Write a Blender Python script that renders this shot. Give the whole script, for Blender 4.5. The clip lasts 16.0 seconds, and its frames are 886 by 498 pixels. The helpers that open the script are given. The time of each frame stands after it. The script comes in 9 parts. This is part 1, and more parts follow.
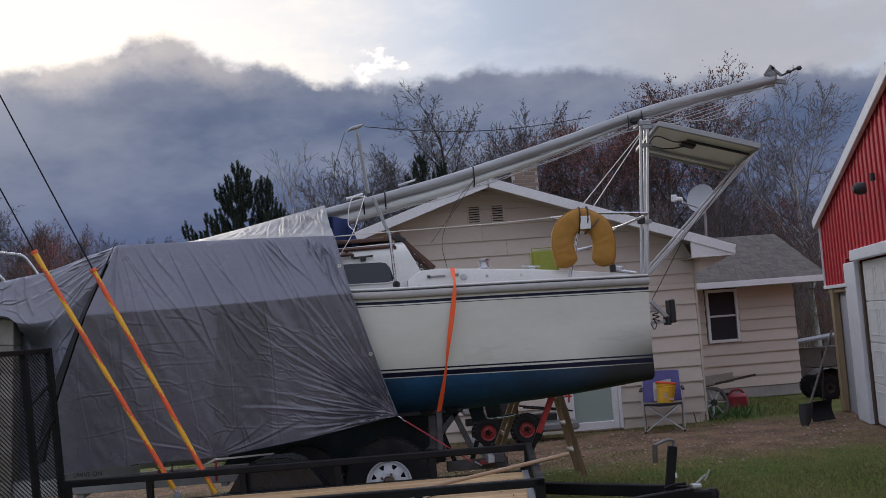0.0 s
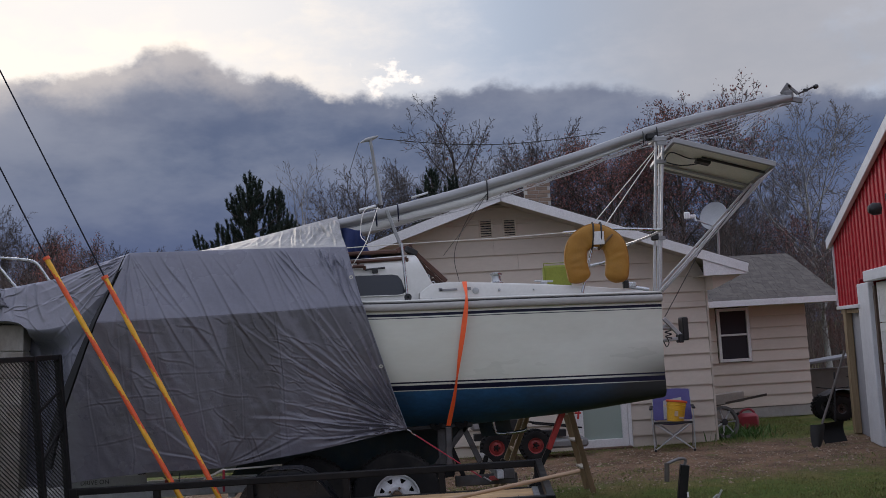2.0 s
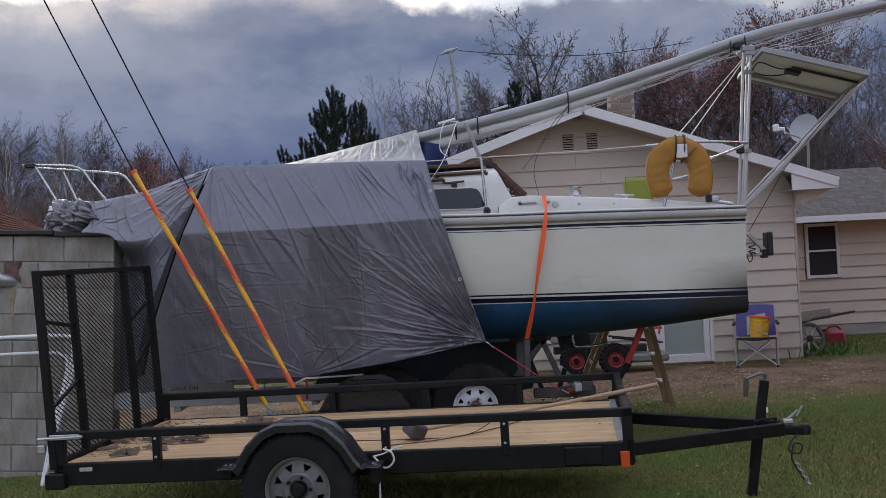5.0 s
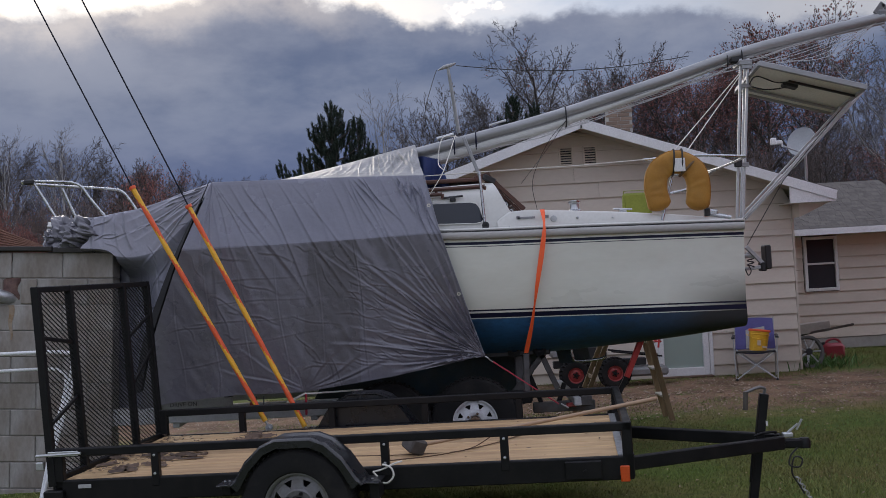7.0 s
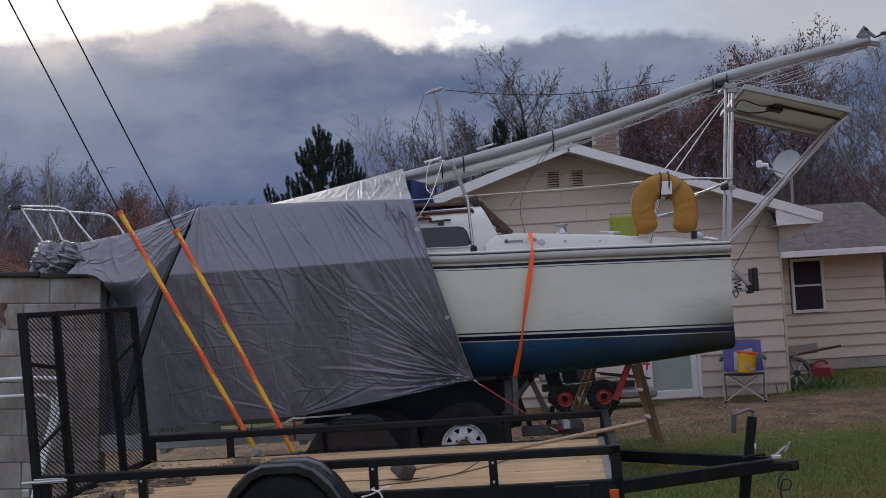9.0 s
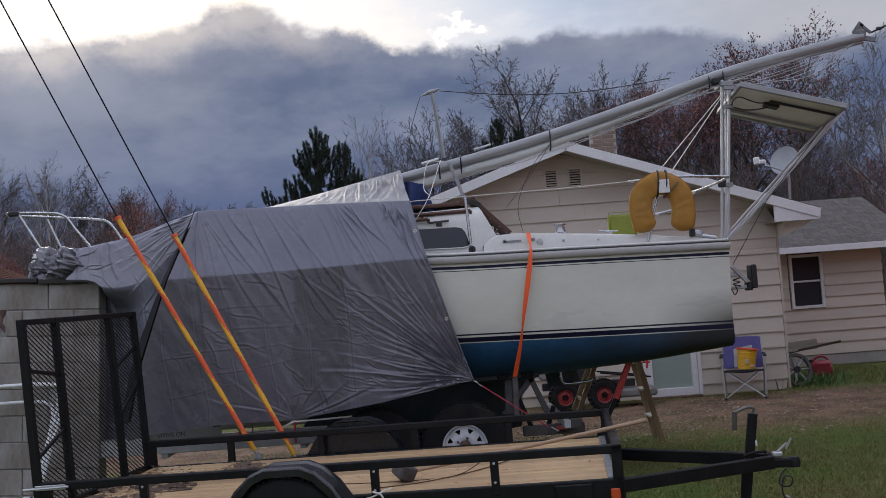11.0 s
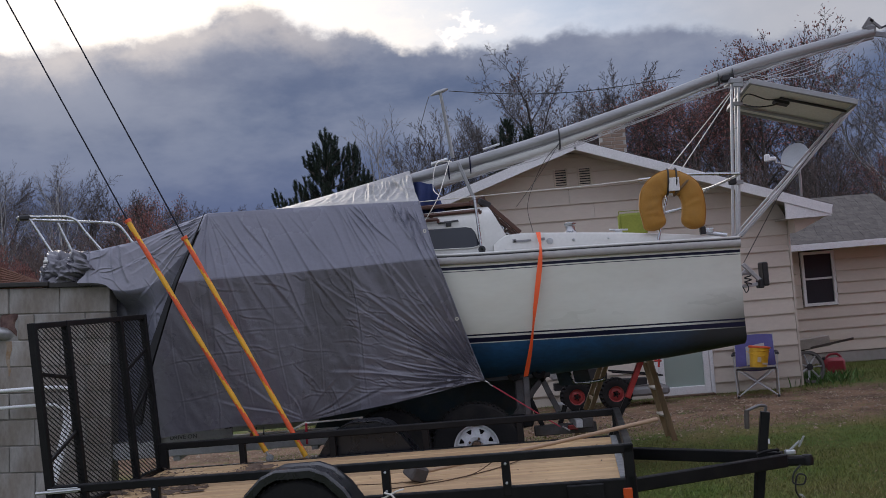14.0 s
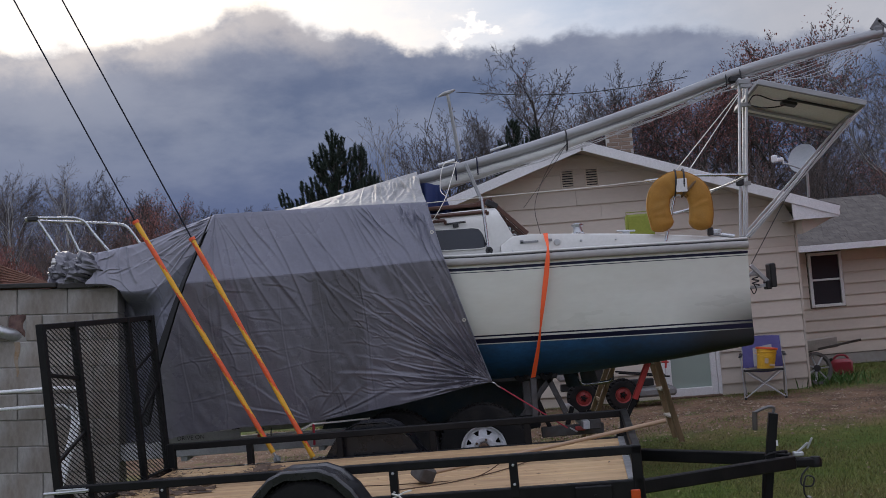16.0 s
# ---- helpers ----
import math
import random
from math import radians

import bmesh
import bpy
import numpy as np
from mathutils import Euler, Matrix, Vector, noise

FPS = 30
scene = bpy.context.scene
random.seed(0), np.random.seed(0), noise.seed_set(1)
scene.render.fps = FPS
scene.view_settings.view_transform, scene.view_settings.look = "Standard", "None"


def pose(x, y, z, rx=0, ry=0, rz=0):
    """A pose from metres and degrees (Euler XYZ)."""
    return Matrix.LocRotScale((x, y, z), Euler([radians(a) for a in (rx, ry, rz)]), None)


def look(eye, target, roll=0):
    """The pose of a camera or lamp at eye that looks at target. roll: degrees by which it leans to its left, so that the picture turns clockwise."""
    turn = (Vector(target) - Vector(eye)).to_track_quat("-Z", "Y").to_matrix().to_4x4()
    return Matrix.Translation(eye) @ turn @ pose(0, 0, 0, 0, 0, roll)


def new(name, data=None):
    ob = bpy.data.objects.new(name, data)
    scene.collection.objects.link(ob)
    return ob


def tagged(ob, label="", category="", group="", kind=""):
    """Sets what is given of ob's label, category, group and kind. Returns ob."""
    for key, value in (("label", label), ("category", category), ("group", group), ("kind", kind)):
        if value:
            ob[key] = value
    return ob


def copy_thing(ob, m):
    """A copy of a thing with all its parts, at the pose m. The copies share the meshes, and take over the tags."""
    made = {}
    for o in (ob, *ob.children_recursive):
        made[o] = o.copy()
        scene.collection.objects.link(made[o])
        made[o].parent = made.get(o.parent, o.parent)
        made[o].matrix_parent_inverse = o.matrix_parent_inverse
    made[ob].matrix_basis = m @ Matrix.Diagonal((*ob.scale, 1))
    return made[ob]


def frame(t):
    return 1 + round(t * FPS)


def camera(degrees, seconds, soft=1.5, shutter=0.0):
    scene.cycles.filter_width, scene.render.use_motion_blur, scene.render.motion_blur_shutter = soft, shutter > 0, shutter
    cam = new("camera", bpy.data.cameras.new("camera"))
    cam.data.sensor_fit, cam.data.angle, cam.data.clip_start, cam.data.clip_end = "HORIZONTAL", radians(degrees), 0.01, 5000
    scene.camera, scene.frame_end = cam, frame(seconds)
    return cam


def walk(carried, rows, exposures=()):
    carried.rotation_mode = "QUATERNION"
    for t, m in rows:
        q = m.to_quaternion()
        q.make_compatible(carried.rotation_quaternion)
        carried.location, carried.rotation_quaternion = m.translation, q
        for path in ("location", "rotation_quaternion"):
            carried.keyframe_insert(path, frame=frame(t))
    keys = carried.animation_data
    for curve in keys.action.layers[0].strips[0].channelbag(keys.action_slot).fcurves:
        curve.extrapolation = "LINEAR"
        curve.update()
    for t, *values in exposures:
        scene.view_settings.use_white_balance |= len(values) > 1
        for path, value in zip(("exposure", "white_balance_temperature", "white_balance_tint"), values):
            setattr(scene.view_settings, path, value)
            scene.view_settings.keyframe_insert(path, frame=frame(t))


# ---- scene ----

# camera and its walk
cam = camera(45.5, 16.0, soft=0.8)
PATH = [
    (0.0, -0.015, -0.039, 1.692, -5.127, 4.240, 4.308),
    (0.5, -0.032, -0.027, 1.688, -6.466, 4.270, 4.268),
    (1.0, -0.022, 0.014, 1.684, -6.141, 4.354, 4.221),
    (1.5, -0.021, 0.004, 1.684, -5.653, 4.542, 3.855),
    (2.0, -0.037, 0.005, 1.687, -4.660, 5.043, 3.295),
    (2.5, -0.022, -0.013, 1.685, -4.550, 4.780, 2.946),
    (3.0, 0.001, -0.004, 1.674, -3.419, 1.543, 2.877),
    (3.5, -0.003, 0.005, 1.669, -1.357, 0.909, 2.930),
    (4.0, -0.001, 0.010, 1.672, 0.092, 0.601, 2.892),
    (6.5, 0.000, -0.001, 1.679, 0.048, 1.166, 3.005),
    (7.0, 0.000, 0.000, 1.680, 0.000, 1.430, 3.150),
    (7.5, -0.002, -0.005, 1.683, -0.026, 1.552, 3.173),
    (8.0, 0.004, -0.005, 1.682, -0.056, 1.994, 3.213),
    (8.5, 0.000, -0.010, 1.686, -0.278, 2.427, 3.283),
    (9.0, 0.002, -0.011, 1.687, -0.701, 2.629, 3.397),
    (11.5, 0.005, -0.006, 1.693, -0.676, 2.650, 4.264),
    (12.0, 0.006, -0.001, 1.693, -0.518, 2.644, 4.244),
    (12.5, 0.007, -0.002, 1.694, -0.444, 2.671, 4.260),
    (13.0, 0.010, -0.005, 1.694, -0.293, 2.694, 4.325),
    (13.5, 0.010, -0.004, 1.695, -0.269, 2.724, 4.496),
    (14.0, 0.012, 0.002, 1.692, -0.199, 2.704, 4.621),
    (14.5, 0.010, 0.013, 1.691, -0.098, 2.559, 4.694),
    (15.0, 0.002, 0.010, 1.690, -0.052, 2.515, 4.691),
    (15.5, 0.005, 0.005, 1.692, 0.115, 2.666, 4.660),
    (16.0, 0.001, 0.001, 1.696, 0.118, 2.767, 4.587),
]


def aim(x, y, z, yaw, pitch, roll):
    return pose(x, y, z, 90, 0, yaw) @ pose(0, 0, 0, pitch) @ pose(0, 0, 0, 0, 0, -roll)


EXPOSURE = [(0.0, 0.0), (0.5, -0.14), (2.0, -0.12), (2.6, -0.12), (3.0, 0.27), (3.5, 0.46), (4.0, 0.39), (6.5, 0.1), (8.0, 0.05), (16.0, 0.05)]
walk(cam, [(t, aim(*row)) for t, *row in PATH], [(t, stops, 6485, 15) for t, stops in EXPOSURE])

# world, sun, exposure
SUN_AZ, SUN_EL = radians(-20), radians(16)
sun_dir = Vector((math.sin(SUN_AZ) * math.cos(SUN_EL), math.cos(SUN_AZ) * math.cos(SUN_EL), math.sin(SUN_EL)))


def make_world():
    world = bpy.data.worlds.new("evening_sky")
    scene.world = world
    world.use_nodes = True
    nt = world.node_tree
    nt.nodes.clear()
    N, link = nt.nodes.new, nt.links.new

    def val(op, a, b=None, c=None, clamp=False):
        n = N("ShaderNodeMath")
        n.operation, n.use_clamp = op, clamp
        for k, v in enumerate((a, b, c)):
            if v is None:
                continue
            if isinstance(v, (int, float)):
                n.inputs[k].default_value = v
            else:
                link(v, n.inputs[k])
        return n.outputs[0]

    def mix(fac, a, b):
        n = N("ShaderNodeMix")
        n.data_type = "RGBA"
        link(fac, n.inputs[0])
        for k, v in ((6, a), (7, b)):
            if isinstance(v, tuple):
                n.inputs[k].default_value = (*v, 1)
            else:
                link(v, n.inputs[k])
        return n.outputs[2]

    def step(v, lo, hi):
        n = N("ShaderNodeMapRange")
        n.interpolation_type = "SMOOTHSTEP"
        link(v, n.inputs[0])
        n.inputs[1].default_value, n.inputs[2].default_value = lo, hi
        return n.outputs[0]

    def cloud(scale, detail, rough, stretch, shift):
        m = N("ShaderNodeMapping")
        m.inputs["Scale"].default_value = stretch
        m.inputs["Location"].default_value = shift
        link(co.outputs["Generated"], m.inputs[0])
        n = N("ShaderNodeTexNoise")
        n.inputs["Scale"].default_value, n.inputs["Detail"].default_value, n.inputs["Roughness"].default_value = scale, detail, rough
        link(m.outputs[0], n.inputs[0])
        return n.outputs[0]

    co = N("ShaderNodeTexCoord")
    sep = N("ShaderNodeSeparateXYZ")
    link(co.outputs["Generated"], sep.inputs[0])
    el = sep.outputs[2]
    dot = N("ShaderNodeVectorMath")
    dot.operation = "DOT_PRODUCT"
    link(co.outputs["Generated"], dot.inputs[0])
    dot.inputs[1].default_value = sun_dir
    near_sun = step(dot.outputs["Value"], 0.86, 1.0)
    # upper edge of the long cloud bank: its height over the compass, with billows and wisps on it
    across = val("DIVIDE", sep.outputs[0], val("MAXIMUM", sep.outputs[1], 0.05))
    along = val("MULTIPLY_ADD", across, 1 / 1.2, 0.5, clamp=True)
    crest = N("ShaderNodeValToRGB")
    crest.color_ramp.interpolation = "B_SPLINE"
    stops = [(-0.60, 0.235), (-0.312, 0.247), (-0.245, 0.246), (-0.205, 0.262), (-0.160, 0.281), (-0.115, 0.260), (-0.060, 0.240), (0.0, 0.228), (0.06, 0.225), (0.14, 0.230), (0.19, 0.221), (0.245, 0.226), (0.305, 0.215), (0.42, 0.20), (0.60, 0.18)]
    while len(crest.color_ramp.elements) < len(stops):
        crest.color_ramp.elements.new(0.5)
    for e, (a, h) in zip(crest.color_ramp.elements, stops):
        e.position, e.color = (a + 0.6) / 1.2, (h * 2, h * 2, h * 2, 1)
    link(along, crest.inputs[0])
    big = cloud(9.0, 3, 0.5, (1, 1, 1.3), (0.3, 1.1, 0))
    fine = cloud(30.0, 9, 0.62, (1, 1, 1.3), (2.1, 0.4, 0))
    wob = val("ADD", val("MULTIPLY", val("SUBTRACT", big, 0.5), 0.030), val("MULTIPLY", val("SUBTRACT", fine, 0.5), 0.031))
    # the bank stands ahead only; behind the viewer the cloud is thin and bright
    ahead = step(sep.outputs[1], -0.1, 0.6)
    lift = val("MULTIPLY", val("SUBTRACT", 1.0, ahead), 0.25)
    edge = val("ADD", val("ADD", val("SUBTRACT", el, val("MULTIPLY", crest.outputs[0], 0.5)), wob), lift)
    bright = step(edge, -0.004, 0.009)
    rim = step(edge, -0.030, 0.004)
    # bank: dark blue grey low down, lighter and browner in folds
    fold = step(cloud(6.0, 8, 0.55, (1, 1, 2.4), (0.7, 3.0, 0.2)), 0.36, 0.68)
    bank = mix(fold, (0.090, 0.126, 0.214), (0.200, 0.236, 0.315))
    low = step(el, 0.19, 0.03)
    bank = mix(val("MULTIPLY", low, 0.70), bank, (0.108, 0.136, 0.25))
    bank = mix(val("MULTIPLY", rim, 0.17), bank, (0.55, 0.555, 0.57))
    # thin upper part of the bank lets the sun behind it through
    thin = val("MULTIPLY", step(edge, -0.11, 0.0), step(dot.outputs["Value"], 0.955, 0.995))
    bank = mix(val("MULTIPLY", thin, 0.26), bank, (0.56, 0.56, 0.57))
    # billows at the sun's side of the bank are lit through
    lit = val("MULTIPLY", step(edge, -0.040, -0.004), step(dot.outputs["Value"], 0.950, 0.990))
    lit = val("MULTIPLY", lit, step(cloud(11.0, 7, 0.6, (1, 1, 1.6), (3.3, 1.7, 0.1)), 0.34, 0.62))
    bank = mix(val("MULTIPLY", lit, 0.50), bank, (0.82, 0.75, 0.66))
    # open sky above: real sky colour with thin bright cloud
    sky = N("ShaderNodeTexSky")
    sky.sky_type, sky.sun_disc = "NISHITA", False
    sky.sun_elevation, sky.sun_rotation = SUN_EL, SUN_AZ
    scaled = N("ShaderNodeVectorMath")
    scaled.operation = "SCALE"
    link(sky.outputs[0], scaled.inputs[0])
    scaled.inputs["Scale"].default_value = 0.10
    veil = step(cloud(5.5, 9, 0.62, (1, 1, 2.2), (4.0, 0.2, 1.0)), 0.42, 0.62)
    white = mix(near_sun, (0.60, 0.66, 0.75), (1.25, 1.12, 0.90))
    tall = step(el, 0.30, 0.62)
    open_sky = mix(val("MULTIPLY", veil, 0.60), mix(near_sun, (0.40, 0.50, 0.63), (0.98, 0.96, 0.90)), white)
    grey = val("MULTIPLY", step(sep.outputs[0], 0.08, 0.34), step(cloud(5.0, 7, 0.58, (1, 1, 1.7), (1.0, 5.0, 0.6)), 0.36, 0.60))
    open_sky = mix(val("MULTIPLY", grey, 0.75), open_sky, (0.405, 0.405, 0.415))
    # small bright puffs that have come away from the bank
    def gap(axis, mid, wide):
        return step(val("ABSOLUTE", val("SUBTRACT", axis, mid)), wide, wide * 0.3)
    where = val("MULTIPLY", gap(across, 0.045, 0.085), gap(el, 0.248, 0.034))
    tuft = step(val("ADD", cloud(24.0, 8, 0.6, (1, 1, 1.5), (0.9, 2.2, 0.35)), val("MULTIPLY", where, 0.075)), 0.63, 0.71)
    open_sky = mix(val("MULTIPLY", tuft, where), open_sky, (1.12, 1.07, 0.98))
    # towards the zenith the veil of cloud is brightest, with some of the clear sky's blue
    zenith = mix(veil, (0.80, 0.89, 1.12), (0.95, 1.0, 1.15))
    open_sky = mix(val("MULTIPLY", tall, 0.92), open_sky, zenith)
    back_light = mix(veil, (0.46, 0.52, 0.68), (0.62, 0.65, 0.73))
    open_sky = mix(val("MULTIPLY", val("SUBTRACT", 1.0, ahead), val("SUBTRACT", 1.0, tall)), open_sky, back_light)
    open_sky = mix(val("MULTIPLY", tall, 0.06), open_sky, scaled.outputs[0])
    col = mix(bright, bank, open_sky)
    back = N("ShaderNodeBackground")
    back.inputs["Strength"].default_value = 1.08
    link(col, back.inputs[0])
    out = N("ShaderNodeOutputWorld")
    link(back.outputs[0], out.inputs[0])


make_world()
sun = new("sun", bpy.data.lights.new("sun", "SUN"))
sun.data.energy, sun.data.angle, sun.data.color = 0.5, radians(25), (1.0, 0.93, 0.82)
sun.matrix_world = look(sun_dir * 50, (0, 0, 0))

# ---- materials ----
def material(name, colour, rough=0.6, metal=0.0, second=None, scale=6.0, amount=0.5, grain=60.0, grain_amount=0.12, bump=0.15,
             stretch=(1, 1, 1), vary=0.0, island=0.0, coat=0.0, spec=0.5, dirt=None, dirt_scale=2.0, dirt_amount=0.0, bump_dist=0.004, stain=None, crinkle=0.0):
    """Colour with variation at two scales, fine relief, and, where asked, a stain and a difference from piece to piece."""
    m = bpy.data.materials.new(name)
    m.use_nodes = True
    nt = m.node_tree
    nt.nodes.clear()
    N, link = nt.nodes.new, nt.links.new
    out, bsdf = N("ShaderNodeOutputMaterial"), N("ShaderNodeBsdfPrincipled")
    link(bsdf.outputs[0], out.inputs[0])
    co, mp = N("ShaderNodeTexCoord"), N("ShaderNodeMapping")
    mp.inputs["Scale"].default_value = stretch
    link(co.outputs["Object"], mp.inputs[0])

    def tex(s, detail, rough_n=0.55):
        n = N("ShaderNodeTexNoise")
        n.inputs["Scale"].default_value, n.inputs["Detail"].default_value, n.inputs["Roughness"].default_value = s, detail, rough_n
        link(mp.outputs[0], n.inputs[0])
        return n.outputs[0]

    def ramp(v, lo, hi, a=0.0, b=1.0):
        n = N("ShaderNodeMapRange")
        link(v, n.inputs[0])
        for k, x in enumerate((lo, hi, a, b)):
            n.inputs[k + 1].default_value = x
        return n.outputs[0]

    def mixc(fac, a, b, blend="MIX"):
        n = N("ShaderNodeMix")
        n.data_type, n.blend_type = "RGBA", blend
        if isinstance(fac, float):
            n.inputs[0].default_value = fac
        else:
            link(fac, n.inputs[0])
        for k, v in ((6, a), (7, b)):
            if isinstance(v, tuple):
                n.inputs[k].default_value = (*v, 1)
            else:
                link(v, n.inputs[k])
        return n.outputs[2]

    second = second or tuple(c * 0.72 for c in colour)
    wide, small = tex(scale, 5), tex(grain, 4)
    col = mixc(ramp(wide, 0.35, 0.68, 0, amount), colour, second)
    light = ramp(small, 0.25, 0.75, 1 - grain_amount, 1 + grain_amount)
    hue = N("ShaderNodeHueSaturation")
    link(light, hue.inputs["Value"])
    link(col, hue.inputs["Color"])
    col = hue.outputs[0]
    if dirt:
        col = mixc(ramp(tex(dirt_scale, 6, 0.65), 0.5, 0.72, 0, dirt_amount), col, dirt)
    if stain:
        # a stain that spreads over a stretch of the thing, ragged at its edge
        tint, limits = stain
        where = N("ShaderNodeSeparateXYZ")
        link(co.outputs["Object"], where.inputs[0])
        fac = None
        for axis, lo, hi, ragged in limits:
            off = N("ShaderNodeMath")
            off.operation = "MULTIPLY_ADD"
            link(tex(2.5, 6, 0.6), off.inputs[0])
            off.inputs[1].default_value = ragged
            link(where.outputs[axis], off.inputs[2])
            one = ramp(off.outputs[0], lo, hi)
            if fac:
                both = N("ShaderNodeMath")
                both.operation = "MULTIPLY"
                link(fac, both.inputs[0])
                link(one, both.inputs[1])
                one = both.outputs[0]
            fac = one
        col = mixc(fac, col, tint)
    if vary or island:
        src = N("ShaderNodeObjectInfo").outputs["Random"] if vary else N("ShaderNodeNewGeometry").outputs["Random Per Island"]
        hue2 = N("ShaderNodeHueSaturation")
        link(ramp(src, 0, 1, 1 - (vary or island), 1 + (vary or island)), hue2.inputs["Value"])
        link(col, hue2.inputs["Color"])
        col = hue2.outputs[0]
    link(col, bsdf.inputs["Base Color"])
    link(ramp(wide, 0.3, 0.7, max(0.03, rough - 0.08), min(1, rough + 0.08)), bsdf.inputs["Roughness"])
    bsdf.inputs["Metallic"].default_value = metal
    bsdf.inputs["Coat Weight"].default_value = coat
    bsdf.inputs["Specular IOR Level"].default_value = spec
    if bump:
        b = N("ShaderNodeBump")
        b.inputs["Strength"].default_value, b.inputs["Distance"].default_value = bump, bump_dist
        link(small, b.inputs["Height"])
        if crinkle:
            # sharp little ridges of a sheet that has been folded and crumpled many times
            for size, deep in ((5.0, 1.0), (14.0, 0.45)):
                rn = N("ShaderNodeTexNoise")
                rn.noise_type = "RIDGED_MULTIFRACTAL"
                rn.inputs["Scale"].default_value, rn.inputs["Detail"].default_value, rn.inputs["Roughness"].default_value = size, 3, 0.5
                rn.inputs["Distortion"].default_value = 0.4
                link(mp.outputs[0], rn.inputs[0])
                cr = N("ShaderNodeBump")
                cr.inputs["Strength"].default_value, cr.inputs["Distance"].default_value = 0.8, crinkle * deep
                link(rn.outputs[0], cr.inputs["Height"])
                link(b.outputs[0], cr.inputs["Normal"])
                b = cr
        link(b.outputs[0], bsdf.inputs["Normal"])
    return m


def glass(name, colour, rough=0.05, shine=0.6):
    """Window glass over a dim room: dark, glossy, hardly clear."""
    m = bpy.data.materials.new(name)
    m.use_nodes = True
    b = m.node_tree.nodes["Principled BSDF"]
    b.inputs["Base Color"].default_value = (*colour, 1)
    b.inputs["Roughness"].default_value = rough
    b.inputs["Specular IOR Level"].default_value = shine
    n = m.node_tree.nodes.new("ShaderNodeTexNoise")
    n.inputs["Scale"].default_value = 3.0
    bump = m.node_tree.nodes.new("ShaderNodeBump")
    bump.inputs["Strength"].default_value, bump.inputs["Distance"].default_value = 0.03, 0.01
    m.node_tree.links.new(n.outputs[0], bump.inputs["Height"])
    m.node_tree.links.new(bump.outputs[0], b.inputs["Normal"])
    return m


BLACK_PAINT = material("black_powder_coat", (0.005, 0.005, 0.006), 0.45, spec=0.22, second=(0.012, 0.0115, 0.011), grain=90, bump=0.1, dirt=(0.03, 0.026, 0.022), dirt_scale=7, dirt_amount=0.25)
RUBBER = material("tyre_rubber", (0.011, 0.011, 0.012), 0.85, spec=0.2, second=(0.022, 0.021, 0.02), scale=9, bump=0.3, dirt=(0.055, 0.05, 0.042), dirt_scale=5, dirt_amount=0.35)
PLASTIC_BLACK = material("black_fender_plastic", (0.010, 0.0105, 0.0125), 0.28, spec=0.5, second=(0.016, 0.017, 0.02), grain=140, bump=0.06)
RIM_GREY = material("dull_silver_rim", (0.17, 0.17, 0.18), 0.45, 0.4, second=(0.17, 0.165, 0.16), dirt=(0.12, 0.09, 0.06), dirt_amount=0.4, dirt_scale=10)
RIM_WHITE = material("white_painted_rim", (0.72, 0.73, 0.76), 0.4, second=(0.6, 0.61, 0.63), dirt=(0.25, 0.2, 0.15), dirt_amount=0.25, dirt_scale=12)
RIM_RED = material("red_painted_rim", (0.36, 0.045, 0.045), 0.5, second=(0.25, 0.04, 0.035), dirt=(0.2, 0.13, 0.1), dirt_amount=0.4, dirt_scale=10)
RUST = material("rusty_hub", (0.16, 0.10, 0.065), 0.75, 0.4, second=(0.07, 0.05, 0.04), scale=25, bump=0.4)
PINE = material("pine_plank", (0.52, 0.355, 0.185), 0.62, second=(0.36, 0.225, 0.115), scale=5, amount=0.85, grain=34, grain_amount=0.16, bump=0.18, stretch=(0.16, 1.5, 1.0), vary=0.18, dirt=(0.24, 0.13, 0.075), dirt_scale=2.2, dirt_amount=0.9)
PINE_EDGE = material("weathered_lumber", (0.30, 0.22, 0.125), 0.75, second=(0.19, 0.135, 0.075), stretch=(2, 2, 0.15), scale=8, amount=0.8, bump=0.25)
ASH = material("ash_handle", (0.37, 0.24, 0.145), 0.5, second=(0.26, 0.165, 0.10), stretch=(0.2, 3, 3), scale=8, amount=0.7)
STEEL = material("galvanised_steel", (0.52, 0.53, 0.54), 0.42, 0.8, second=(0.38, 0.39, 0.40), scale=14, amount=0.7, bump=0.1)
GALV = material("galvanised_paint", (0.46, 0.46, 0.47), 0.6, 0.15, second=(0.36, 0.36, 0.365), scale=8, amount=0.7, bump=0.1)
STAINLESS = material("stainless_tube", (0.40, 0.41, 0.42), 0.26, 1.0, second=(0.6, 0.61, 0.62), scale=12, bump=0.04)
ALUMINIUM = material("weathered_aluminium", (0.32, 0.325, 0.33), 0.42, 0.35, second=(0.23, 0.23, 0.23), scale=5, amount=0.7, grain=80, bump=0.1, stretch=(0.3, 2, 2), dirt=(0.22, 0.22, 0.21), dirt_scale=4, dirt_amount=0.3)
BRIGHT_ALU = material("bright_aluminium", (0.50, 0.51, 0.52), 0.35, 0.4, second=(0.40, 0.41, 0.42), scale=6, amount=0.6, bump=0.05)
AMBER = material("amber_lens", (0.55, 0.075, 0.012), 0.3, second=(0.45, 0.055, 0.01), bump=0.05)
